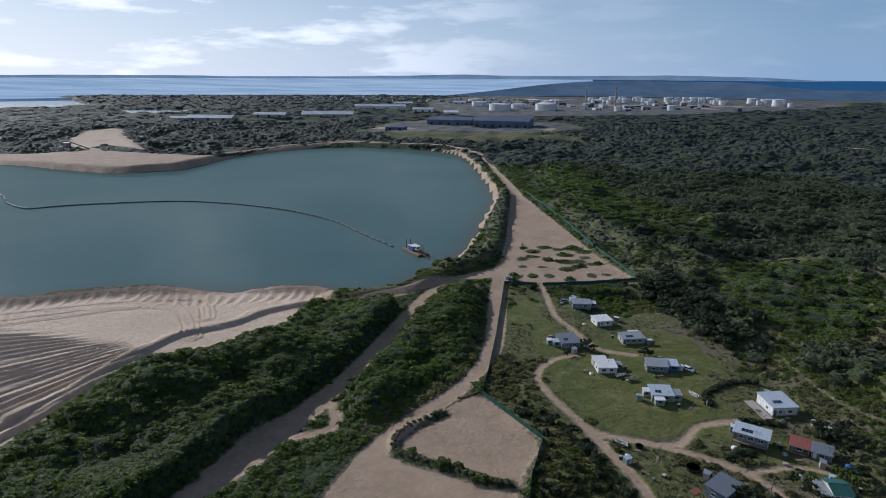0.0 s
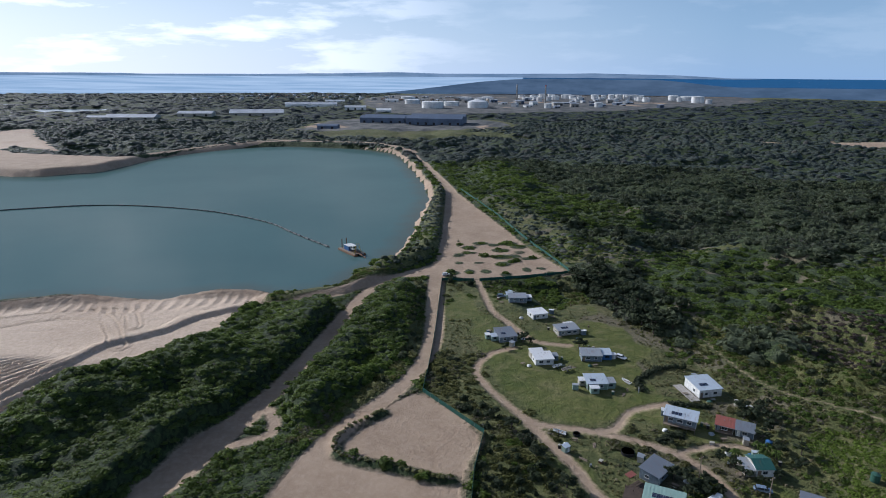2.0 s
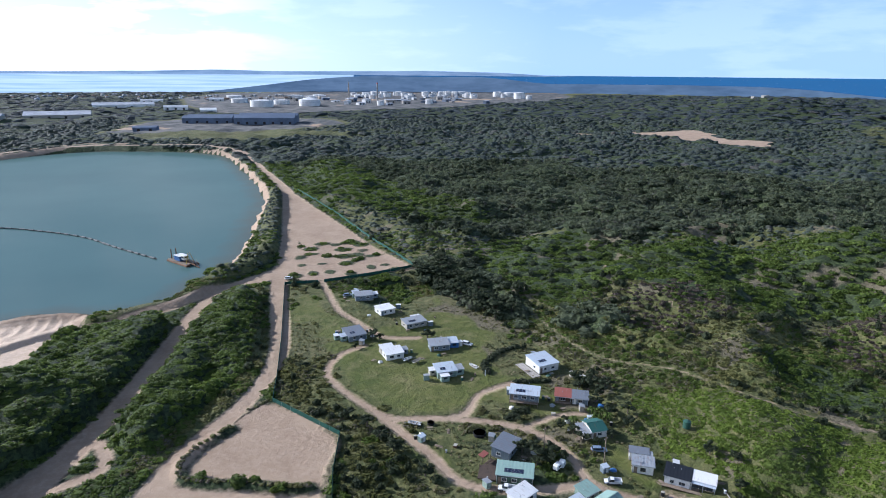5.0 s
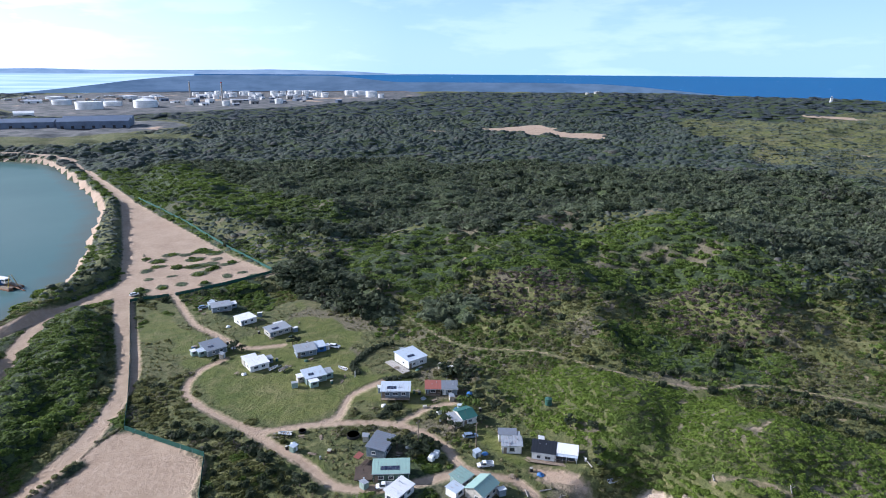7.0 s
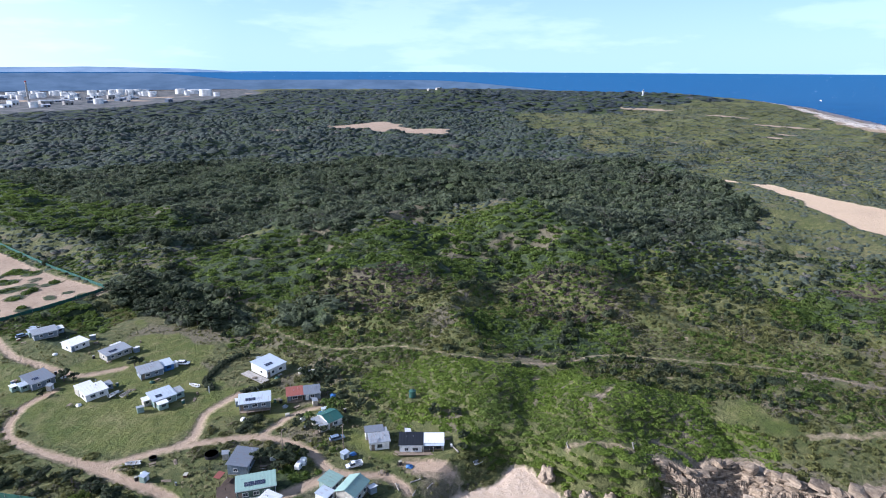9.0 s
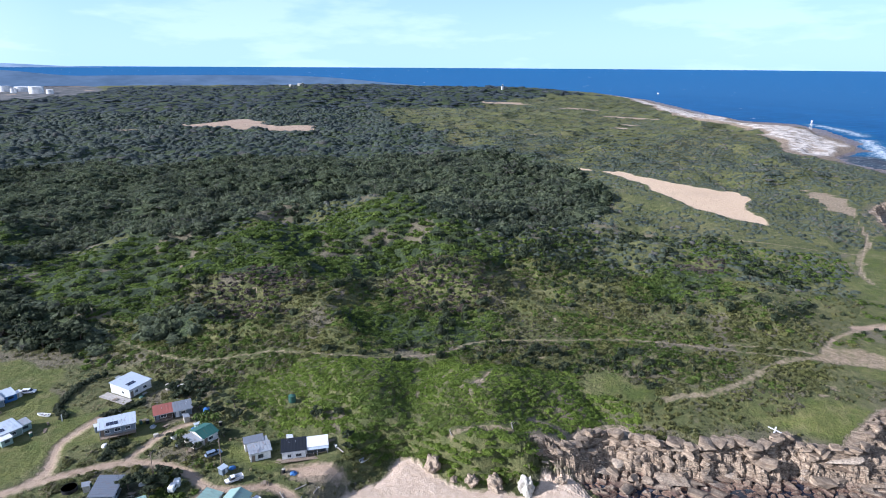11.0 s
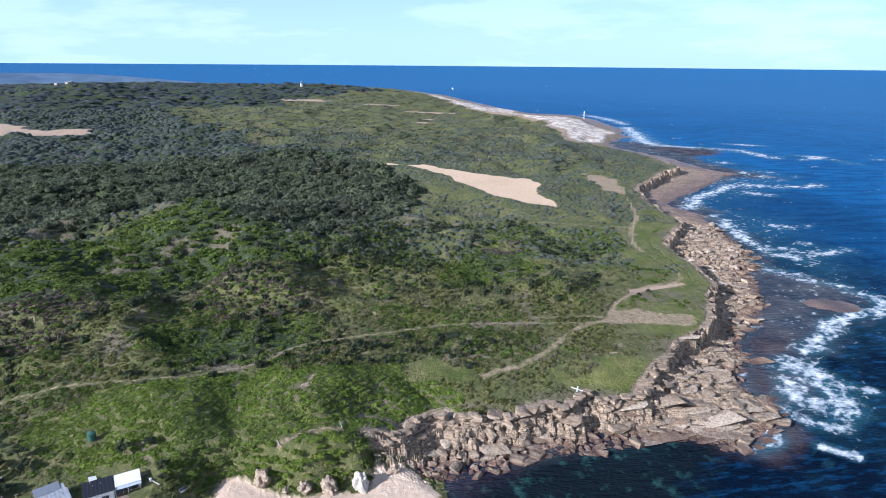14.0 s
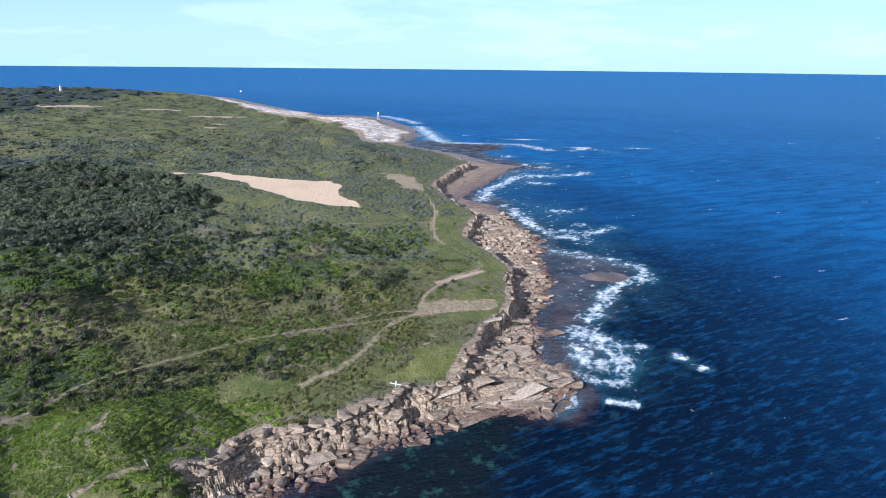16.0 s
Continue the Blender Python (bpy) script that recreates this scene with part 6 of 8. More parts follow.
def village():
    a = hut(66.5, 281, 8.4, 5.0, -5, M_ROOFGREY, M_GREYBLUE, "low grey-blue beach shack with a patched grey roof", seed=1)
    annex(a, 3.2, 3.4, -3.4, 4.2, 2.1, 2.5, M_ROOFPALE, M_GREENISH)
    annex(a, 2.6, 3.0, 5.6, 0.8, 2.0, 2.3, M_ROOFWHITE, M_GREYBLUE)
    hut(71.5, 261, 7.2, 6.4, 12, M_ROOFWHITE, M_WHITE, "small white beach shack with a bright white roof", back=2.7, seed=2)
    a = hut(79.5, 242.5, 9.5, 5.6, 8, M_ROOFGREY, M_CREAM, "cream beach shack with a cluttered grey roof", seed=3, panels=3)
    annex(a, 4.2, 2.6, 3.0, 4.2, 2.2, 2.5, M_ROOFWHITE, M_CREAM)
    a = hut(52, 239, 7.5, 8.5, 7, M_ROOFDARK, M_GREYBLUE, "square slate-roofed beach shack with a green lean-to", seed=4, panels=2)
    annex(a, 2.6, 3.0, -5.2, -0.8, 2.1, 2.3, M_ROOFPALE, M_GREENISH)
    annex(a, 1.8, 2.2, -7.4, 1.2, 1.9, 2.0, M_ROOFWHITE, M_GREENISH)
    a = hut(62, 215.5, 7, 5.5, 2, M_ROOFWHITE, M_WHITE, "white beach shack with stepped white roofs", seed=5)
    annex(a, 5.2, 3.4, -1.2, 4.6, 2.6, 3.0, M_ROOFWHITE, M_CREAM)
    annex(a, 2.8, 2.6, 5.0, 1.6, 1.9, 2.2, M_ROOFGREY, M_GREYBLUE)
    a = hut(81.5, 216.5, 7.6, 5.6, -8, M_ROOFGREY, M_GREYBLUE, "grey beach shack with a pale roof and blue extension", seed=6)
    annex(a, 3.6, 5.2, 6.3, 1.4, 2.2, 2.6, M_ROOFPALE, M_BLUE)
    a = hut(76, 195, 7.2, 6.2, -4, M_ROOFPALE, M_GREENISH, "pale green beach shack with patchwork roofs", seed=7, panels=2)
    annex(a, 3.4, 3.6, 4.9, -0.6, 2.3, 2.6, M_ROOFGREY, M_GREENISH)
    annex(a, 3.0, 3.0, -1.6, -4.5, 2.1, 2.3, M_ROOFWHITE, M_GREENISH)
    annex(a, 2.2, 2.4, -4.7, 1.0, 2.1, 2.3, M_ROOFWHITE, M_CREAM)
    b = hut(112.5, 187.5, 8.4, 9.2, 5, M_ROOFPALE, M_WHITE, "large white cottage with a pale sheet roof", h=3.0, back=3.5, seed=8, panels=3)
    part("paving", box((3.4, 12.0, 0.12), (-6.6, -0.5, 0.12), 0.02), M_CONCRETE, b, "worn brick-coloured paving")
    part("step", box((1.6, 0.9, 0.2), (0, -6.3, 0.1), 0.02), M_CONCRETE, b)
    hut(94.5, 167.5, 9.6, 5.4, -33, M_ROOFPALE, M_GREYBLUE, "pale-roofed beach shack raised on timber stumps", seed=9, stilts=1.2, front_deck=1.4, panels=3)
    hut(107.3, 163.8, 5.0, 4.8, -33, M_ROOFRED, M_DARKWOOD, "dark timber shack with a striped rusty red roof", h=2.2, seed=10, front_deck=1.2)
    hut(112.0, 160.4, 5.0, 4.6, -33, M_ROOFDARK, M_GREYBLUE, "small shack with a slate grey roof", h=2.3, seed=11)
    a = hut(105.5, 142.5, 4.8, 6.6, -5, M_ROOFTEAL, M_WHITE, "white shack with a dark green gable roof among palms", gable=1.1, seed=12)
    annex(a, 2.6, 5.6, -3.9, -0.4, 2.0, 2.3, M_ROOFGREY, M_CREAM, "open timber veranda")
    a = hut(107.5, 121.6, 5.6, 3.6, -36, M_ROOFGREY, M_WHITE, "white weatherboard shack with brown window frames", h=2.8, seed=13, trim=M_DARKWOOD)
    annex(a, 5.4, 3.0, -0.9, 5.4, 2.6, 2.9, M_ROOFDARK, M_WHITE)
    annex(a, 2.2, 4.2, 1.6, 3.6, 2.4, 2.6, M_ROOFGREY, M_CREAM)
    part("deck", box((2.6, 3.0, 0.5), (-1.6, 2.9, 0.2), 0.02), M_RUST, a, "rust-red timber courtyard deck")
    # long house with one black and one white roof above a timber deck
    c = hut(113.2, 113.9, 6.4, 5.4, -47, M_ROOFBLACK, M_WHITE, "white cottage with black roof on a timber deck", h=2.9, back=3.3, seed=14)
    annex(c, 6.2, 4.6, 6.5, 0.4, 2.9, 3.2, M_ROOFWHITE, M_WHITE, "glazed wing with a white roof")
    deck(c, 13.4, 1.5, 0.5, 3.0, -3.6, rail=False)
    deck(c, 6.0, 2.2, 0.5, 6.4, -2.0, rail=True)
    for px in (4.5, 6.3, 8.1):
        pane = part("glass_door", box((1.5, 0.06, 2.0), (px, -1.94, 1.55)), M_GLASS, c)
        for s in (-0.78, 0.78):
            part("frame", box((0.08, 0.1, 2.1), (px + s, -1.95, 1.55)), M_DARKWOOD, pane)
    for px in (3.6, 6.5, 9.4):
        part("veranda_post", box((0.12, 0.12, 2.6), (px, -2.9, 1.3)), M_WHITE, c)
    part("awning", box((6.4, 1.5, 0.06), (6.5, -2.3, 2.78), 0.01, (6, 0, 0)), M_ROOFPALE, c, "pale sheet awning over the deck")
    OCCUPIED.append((118.5, 108.0, 7.5))
    hut(75, 142.5, 8.2, 5.4, 39, M_ROOFDARK, M_GREYBLUE, "slate-roofed shack with a rusty timber yard", seed=15, h=2.7, back=3.2)
    d = hut(71.5, 130, 9.6, 5.4, -31, M_ROOFGREEN, M_DARKGREEN, "dark green cottage with a sage green roof", seed=16, h=2.8, back=3.3, panels=5)
    part("deck", box((5.0, 6.0, 0.3), (-7.6, 1.0, 0.2), 0.02), M_DARKWOOD, d, "dark timber yard deck")
    hut(69, 121.3, 6.8, 4.0, 20, M_ROOFWHITE, M_WHITE, "long white shed with a white sheet roof", seed=17, h=2.5)
    a = hut(85.6, 116.6, 4.6, 4.0, 15, M_ROOFGREEN, M_GREENISH, "small sage green shack", seed=18, h=2.5)
    annex(a, 3.4, 3.6, -4.6, -1.6, 2.1, 2.4, M_ROOFPALE, M_WHITE)
    hut(87.5, 110.0, 7.0, 5.6, 18, M_ROOFGREEN, M_CREAM, "broad sage green roofed cottage", seed=19, h=2.8, gable=1.2)
    # timber yard beside the slate-roofed shack
    y = thing("timber_yard", 68.2, 137.2, ground_z(68, 137), 30, "open yard deck of dark weathered timber", "deck")
    for i in range(7):
        part("plank", box((5.6, 0.7, 0.1), (0, -2.6 + i * 0.8, 0.3), 0.01), M_DARKWOOD, y)
    for px in (-2.7, 2.7):
        for py in (-2.6, 0, 2.6):
            part("post", box((0.12, 0.12, 1.3), (px, py, 0.6)), M_DARKWOOD, y)
    part("awning", box((3.0, 1.9, 0.06), (1.0, 3.9, 2.1), 0.01, (6, 0, 0)), M_ROOFRED, y, "faded red sheet awning")
    for px in (-0.4, 2.4):
        part("post", box((0.1, 0.1, 2.2), (px, 3.2, 1.0)), M_DARKWOOD, y)
    OCCUPIED.append((68.2, 137.2, 5))


def wheel(parent, x, y, r=0.34):
    t = part("wheel", tube(r, r, (x, y - 0.11, r), (x, y + 0.11, r), 16), M_RUBBER, parent)
    part("rim", tube(r * 0.58, r * 0.5, (x, y - 0.12, r), (x, y + 0.12, r), 12), M_STEEL, t)


def vehicle(x, y, yaw, paint, label, kind="wagon", z=None):
    """A car 4.7 m long, or a utility with an open tray; x is its length."""
    ob = thing("car" if kind == "wagon" else "utility_truck", x, y, ground_z(x, y) if z is None else z, yaw, label, "car" if kind == "wagon" else "ute", "parked vehicles")
    side = [(-2.3, 0.42), (2.25, 0.42), (2.35, 0.62), (2.3, 0.86), (1.35, 1.0), (-2.2, 1.02), (-2.34, 0.8)]
    bm = prism(side, 1.74)
    bmesh.ops.bevel(bm, geom=bm.edges[:], offset=0.06, segments=2, affect="EDGES")
    part("body", bm, paint, ob)
    top = [(-2.05, 0.99), (1.3, 0.99), (0.55, 1.55), (-1.75, 1.55)] if kind == "wagon" else [(-0.25, 0.99), (1.4, 0.99), (0.75, 1.66), (-0.2, 1.66)]
    bm = prism(top, 1.5)
    bmesh.ops.bevel(bm, geom=bm.edges[:], offset=0.05, segments=2, affect="EDGES")
    cab = part("cabin", bm, M_GLASS, ob, "dark glazed cabin")
    x0, x1 = top[3][0], top[2][0]
    part("roof", box((x1 - x0 + 0.1, 1.42, 0.07), ((x0 + x1) / 2, 0, top[2][1] + 0.01), 0.03), paint, cab)
    for px in ((x0 + 0.05, 0.1) if kind == "wagon" else (x0 + 0.05,)):
        for s in (-1, 1):
            part("pillar", box((0.09, 0.05, 0.6), (px, s * 0.745, 1.28)), paint, cab)
    if kind == "ute":
        tray = part("tray", box((2.05, 1.78, 0.08), (-1.32, 0, 1.05), 0.01), M_STEEL, ob, "steel tray")
        for s in (-1, 1):
            part("side_panel", box((2.05, 0.05, 0.32), (-1.32, s * 0.87, 1.24)), paint, tray)
        part("side_panel", box((0.05, 1.7, 0.32), (-2.33, 0, 1.24)), paint, tray)
        part("headboard", box((0.05, 1.7, 0.6), (-0.33, 0, 1.38)), M_STEEL, tray)
    for wx in (-1.4, 1.42):
        for s in (-1, 1):
            wheel(ob, wx, s * 0.8)
    for s in (-1, 1):
        part("headlight", box((0.06, 0.32, 0.16), (2.33, s * 0.62, 0.72), 0.02), M_LAMP, ob)
        part("tail_light", box((0.06, 0.2, 0.22), (-2.33, s * 0.7, 0.8), 0.02), M_RED, ob)
        part("mirror", box((0.12, 0.16, 0.12), (1.0, s * 0.95, 1.08), 0.02), paint, ob)
    part("bumper", box((0.16, 1.7, 0.2), (2.38, 0, 0.5), 0.04), M_BLACK, ob)
    return ob


def dinghy(x, y, yaw, label, trailer=False, hull=M_WHITE, length=4.2):
    z = ground_z(x, y)
    ob = thing("boat", x, y, z, yaw, label, "boat")
    lift = 0.45 if trailer else 0.02
    bm = bmesh.new()
    rows = []
    for i in range(9):
        t = i / 8
        half = 0.85 * (1 - max(0, t - 0.35) ** 2 / 0.43)
        half = max(half, 0.03)
        keel, rim = lift + 0.25 * max(0, t - 0.6) ** 1.5, lift + 0.62 + 0.22 * t * t
        px = -length / 2 + t * length
        rows.append([bm.verts.new(c) for c in ((px, -half, rim), (px, -half * 0.72, keel + 0.16), (px, 0, keel), (px, half * 0.72, keel + 0.16), (px, half, rim),
                                               (px, half * 0.86, rim), (px, half * 0.6, keel + 0.24), (px, -half * 0.6, keel + 0.24), (px, -half * 0.86, rim))])
    for a, b in zip(rows[:-1], rows[1:]):
        for k in range(9):
            bm.faces.new((a[k], b[k], b[(k + 1) % 9], a[(k + 1) % 9]))
    bm.faces.new(rows[0][::-1]), bm.faces.new(rows[-1])
    bmesh.ops.recalc_face_normals(bm, faces=bm.faces)
    part("hull", bm, hull, ob)
    for px in (-0.9, 0.4):
        part("bench", box((0.35, 1.25, 0.06), (px, 0, lift + 0.45)), M_TIMBER, ob)
    part("outboard_motor", box((0.3, 0.3, 0.6), (-length / 2 - 0.1, 0, lift + 0.75), 0.06), M_BLACK, ob)
    if trailer:
        part("drawbar", box((2.2, 0.1, 0.1), (length / 2 + 0.4, 0, 0.38)), M_STEEL, ob)
        part("axle", box((0.12, 1.8, 0.1), (-0.4, 0, 0.32)), M_STEEL, ob)
        for s in (-1, 1):
            wheel(ob, -0.4, s * 0.95, 0.28)
    return ob


def water_tank(x, y, r, h, mat, label, lid=True):
    ob = thing("water_tank", x, y, ground_z(x, y) - 0.05, 0, label, "tank")
    part("shell", tube(r, r * 0.99, (0, 0, 0), (0, 0, h), 24), mat, ob)
    for k in range(4):
        part("rib", tube(r + 0.03, r + 0.03, (0, 0, (k + 0.5) * h / 4), (0, 0, (k + 0.5) * h / 4 + 0.07), 24), mat, ob)
    if lid:
        part("lid", tube(r * 1.02, r * 0.25, (0, 0, h), (0, 0, h + 0.3 * r), 24), mat, ob)
        part("hatch", tube(0.25, 0.25, (r * 0.4, 0, h + 0.15 * r), (r * 0.4, 0, h + 0.3 * r), 12), M_BLACK, ob)
    else:
        part("rim", tube(r + 0.06, r + 0.06, (0, 0, h - 0.1), (0, 0, h), 24), mat, ob)
    OCCUPIED.append((x, y, r + 1))


def power_pole(x, y):
    ob = thing("power_pole", x, y, ground_z(x, y) - 0.2, 20, "grey weathered timber power pole", "pole", "power poles")
    part("shaft", tube(0.17, 0.11, (0, 0, 0), (0, 0, 8.6), 10), M_TIMBER, ob)
    arm = part("crossarm", box((1.8, 0.1, 0.12), (0, 0, 8.0)), M_TIMBER, ob)
    for px in (-0.75, 0, 0.75):
        part("insulator", tube(0.05, 0.04, (px, 0, 8.06), (px, 0, 8.3), 8), M_LAMP, arm)


def loose_things():
    vehicle(96, 119.4, 155, M_CARWHITE, "white utility truck with an open tray on grass", "ute")
    vehicle(67.3, 126.3, 150, M_CARWHITE, "white utility truck parked by the green cottage", "ute")
    vehicle(101, 133.3, -22, M_CARBLUE, "silver-blue hatchback parked on the grass")
    vehicle(36.3, 324.6, 5, M_CARWHITE, "white wagon parked at the sandy crossroads")
    vehicle(93.5, 215.4, -50, M_CARWHITE, "white car parked on the grass behind shacks")
    vehicle(60.0, 287.5, 0, M_CARBLUE, "silver car beside the grey-blue shack")
    dinghy(54.3, 165.6, 140, "white dinghy on a trailer beside the track", True)
    dinghy(66.5, 210.2, 20, "white dinghy on a trailer beside the white shack", True)
    dinghy(69.3, 207.4, 24, "white dinghy with grey cover on a trailer", True, M_CREAM)
    dinghy(88.0, 196.5, 110, "white dinghy lying on the grass")
    dinghy(122.4, 95.0, -15, "grey dinghy above the beach", False, M_STEEL)
    dinghy(121.5, 174.5, -40, "white dinghy behind the large cottage", False)
    dinghy(97.6, 170.4, 60, "white dinghy upturned by the hedge", False)
    water_tank(71.3, 153.2, 1.9, 1.1, M_BLACK, "open black plastic water tank", False)
    water_tank(59.4, 164.4, 1.1, 0.8, M_BLACK, "open black plastic tub", False)
    water_tank(131.0, 131.0, 1.15, 2.2, M_TANKGREEN, "green plastic water tank on the slope")
    water_tank(115.2, 153.0, 0.95, 1.7, M_BLUE, "pale blue water tank behind the palms")
    water_tank(100.8, 150.2, 0.9, 1.2, M_WHITE, "white plastic water tank in a garden")
    water_tank(92.2, 172.3, 0.8, 1.3, M_STEEL, "steel water tank by the raised shack")
    water_tank(119.0, 176.5, 1.0, 1.8, M_CREAM, "cream water tank by the large cottage")
    for x, y in ((99.3, 128.2), (85.3, 138.2)):
        power_pole(x, y)
    p = thing("board_sign", 89.3, 188.2, ground_z(89, 188), 10, "upright white surfboard standing in the grass", "surfboard")
    bm = box((0.62, 0.1, 2.5), (0, 0, 1.2), 0.04)
    for v in bm.verts:
        v.co.x *= 1 - 0.7 * max(0, abs(v.co.z - 1.2) / 1.25 - 0.45)
    part("board", bm, M_WHITE, p)
    part("stake", box((0.08, 0.08, 1.0), (0, 0.12, 0.3)), M_TIMBER, p)
    # white caravans at the fork of the track
    for x, y, yaw in ((84.6, 129.6, 30), (86.6, 130.4, 42)):
        c = thing("caravan", x, y, ground_z(x, y), yaw, "small white caravan parked in bushes", "caravan", "caravans")
        bm = box((2.6, 1.7, 1.5), (0, 0, 1.1), 0.22)
        part("body", bm, M_WHITE, c)
        part("pane", box((0.9, 0.04, 0.5), (0, -0.86, 1.35)), M_GLASS, c)
        part("drawbar", box((1.0, 0.1, 0.1), (1.7, 0, 0.4)), M_STEEL, c)
        for s in (-1, 1):
            wheel(c, 0, s * 0.8, 0.28)
        OCCUPIED.append((x, y, 2))
    # crates, drums and offcuts about the yards
    r = random.Random(5)
    for x, y in ((57.5, 152), (58.5, 148.5), (62, 150), (63, 158.5), (99, 156), (121, 171), (118.5, 166), (117, 158), (103, 148), (98.5, 146), (56.5, 240), (46, 246),
                 (58, 285), (88, 243), (91, 247), (72, 210), (86, 190), (83.6, 187.6), (120, 104), (122, 107), (126.6, 149), (110, 154.5), (123, 166)):
        kind = r.choice(("crate", "drum", "timber_stack"))
        mat = r.choice((M_WHITE, M_STEEL, M_TIMBER, M_BLUE, M_RUST, M_CREAM))
        label = {"crate": "weathered storage crate standing in a yard", "drum": "old steel drum standing in grass", "timber_stack": "low stack of weathered timber offcuts"}[kind]
        ob = thing(kind, x, y, ground_z(x, y) - 0.03, r.uniform(0, 180), label, kind.replace("_", " "), kind.replace("_", " ") + "s of the yards")
        if kind == "crate":
            part("body", box((1.3, 1.0, 0.7), (0, 0, 0.35), 0.03), mat, ob)
            part("lid", box((1.4, 1.1, 0.08), (0, 0, 0.74), 0.02), M_CREAM, ob)
        elif kind == "drum":
            part("shell", tube(0.32, 0.32, (0, 0, 0), (0, 0, 0.9), 16), mat, ob)
            part("hoop", tube(0.35, 0.35, (0, 0, 0.43), (0, 0, 0.48), 16), M_RUST, ob)
        else:
            for k in range(5):
                part("plank", box((2.6, 0.22, 0.08), (r.uniform(-0.2, 0.2), (k % 3 - 1) * 0.3, 0.06 + 0.1 * (k // 3)), 0.01, (0, 0, r.uniform(-8, 8))), M_TIMBER, ob)


def cloth_fence(line, label, every=5.0):
    """Green shade cloth on steel posts."""
    x0, y0 = line[0]
    ob = thing("fence", x0, y0, 0.0, 0, label, "fence", "shade cloth fences")
    pts = smooth_line(line, 1)
    seg = np.hypot(*np.diff(pts, axis=0).T)
    marks = []
    for (a, b), L in zip(zip(pts[:-1], pts[1:]), seg):
        n = max(1, int(round(L / every)))
        marks += [a + (b - a) * k / n for k in range(n)]
    marks.append(pts[-1])
    marks = np.array(marks)
    zs = survey(marks[:, 0], marks[:, 1])["z"]
    q = [Vector((mx - x0, my - y0, mz)) for (mx, my), mz in zip(marks, zs)]
    for a in q:
        part("post", tube(0.045, 0.045, a - Vector((0, 0, 0.3)), a + Vector((0, 0, 1.75)), 6), M_STEEL, ob)
    for i, (a, b) in enumerate(zip(q[:-1], q[1:])):
        bm = bmesh.new()
        side = (b - a).cross(Vector((0, 0, 1))).normalized() * 0.03
        cols = []
        for k in range(4):
            c = a.lerp(b, k / 3) + Vector((0, 0, 0.06 * math.sin(i * 2.3 + k * 1.9)))
            sway = side * (1 + 2.5 * math.sin(i * 1.7 + k * 2.1))
            cols.append([bm.verts.new(c + sway + Vector((0, 0, 0.02))), bm.verts.new(c + side + Vector((0, 0, 1.62))),
                         bm.verts.new(c - side + Vector((0, 0, 1.62))), bm.verts.new(c + sway - 2 * side + Vector((0, 0, 0.02)))])
        for u, v in zip(cols[:-1], cols[1:]):
            for k in range(4):
                bm.faces.new((u[k], v[k], v[(k + 1) % 4], u[(k + 1) % 4]))
        bmesh.ops.recalc_face_normals(bm, faces=bm.faces)
        part("cloth", bm, M_FENCE, ob)


village()
loose_things()
cloth_fence(FENCE_A, "green shade-cloth fence along the sand clearing")
cloth_fence(FENCE_B, "green shade-cloth fence beside the sandy road")


def driftwood():
    """Logs washed up on the grass, a cross painted on the rock and the boat with its yellow bag."""
    r = random.Random(9)
    for x, y, size, yaw in ((101, 100, 4.5, 20), (103, 102, 3.4, -25), (98, 104, 3.0, 60), (105, 98.5, 2.6, 5), (120, 103, 5.0, 70), (152, 63, 3.2, 30), (139.5, 77, 2.6, 40)):
        ob = thing("driftwood_log", x, y, ground_z(x, y), yaw, "bleached grey driftwood log lying above the beach", "driftwood", "driftwood logs")
        part("log", tube(0.2, 0.11, (-size / 2, 0, 0.15), (size / 2, 0.2, 0.25), 9), M_DRIFT, ob)
        for k in range(2):
            a = r.uniform(-1.2, 1.2)
            part("branch", tube(0.08, 0.03, (size * (0.1 + 0.2 * k), 0.05, 0.2), (size * (0.25 + 0.2 * k), 0.9 * math.sin(a), 0.75), 7), M_DRIFT, ob)
    x, y = 199.5, -5.5
    ob = thing("painted_cross", x, y, ground_z(x, y) + 0.05, 30, "white cross of boards lying on the cliff top", "cross")
    for k in (35, -35):
        part("board", box((4.6, 0.5, 0.14), (0, 0, 0.1 + 0.004 * k / 7), 0.02, (0, 0, k)), M_WHITE, ob)


M_DRIFT = plain("bleached_driftwood", (0.34, 0.31, 0.27), 0.85, dirt=0.35, grain=5)
driftwood()


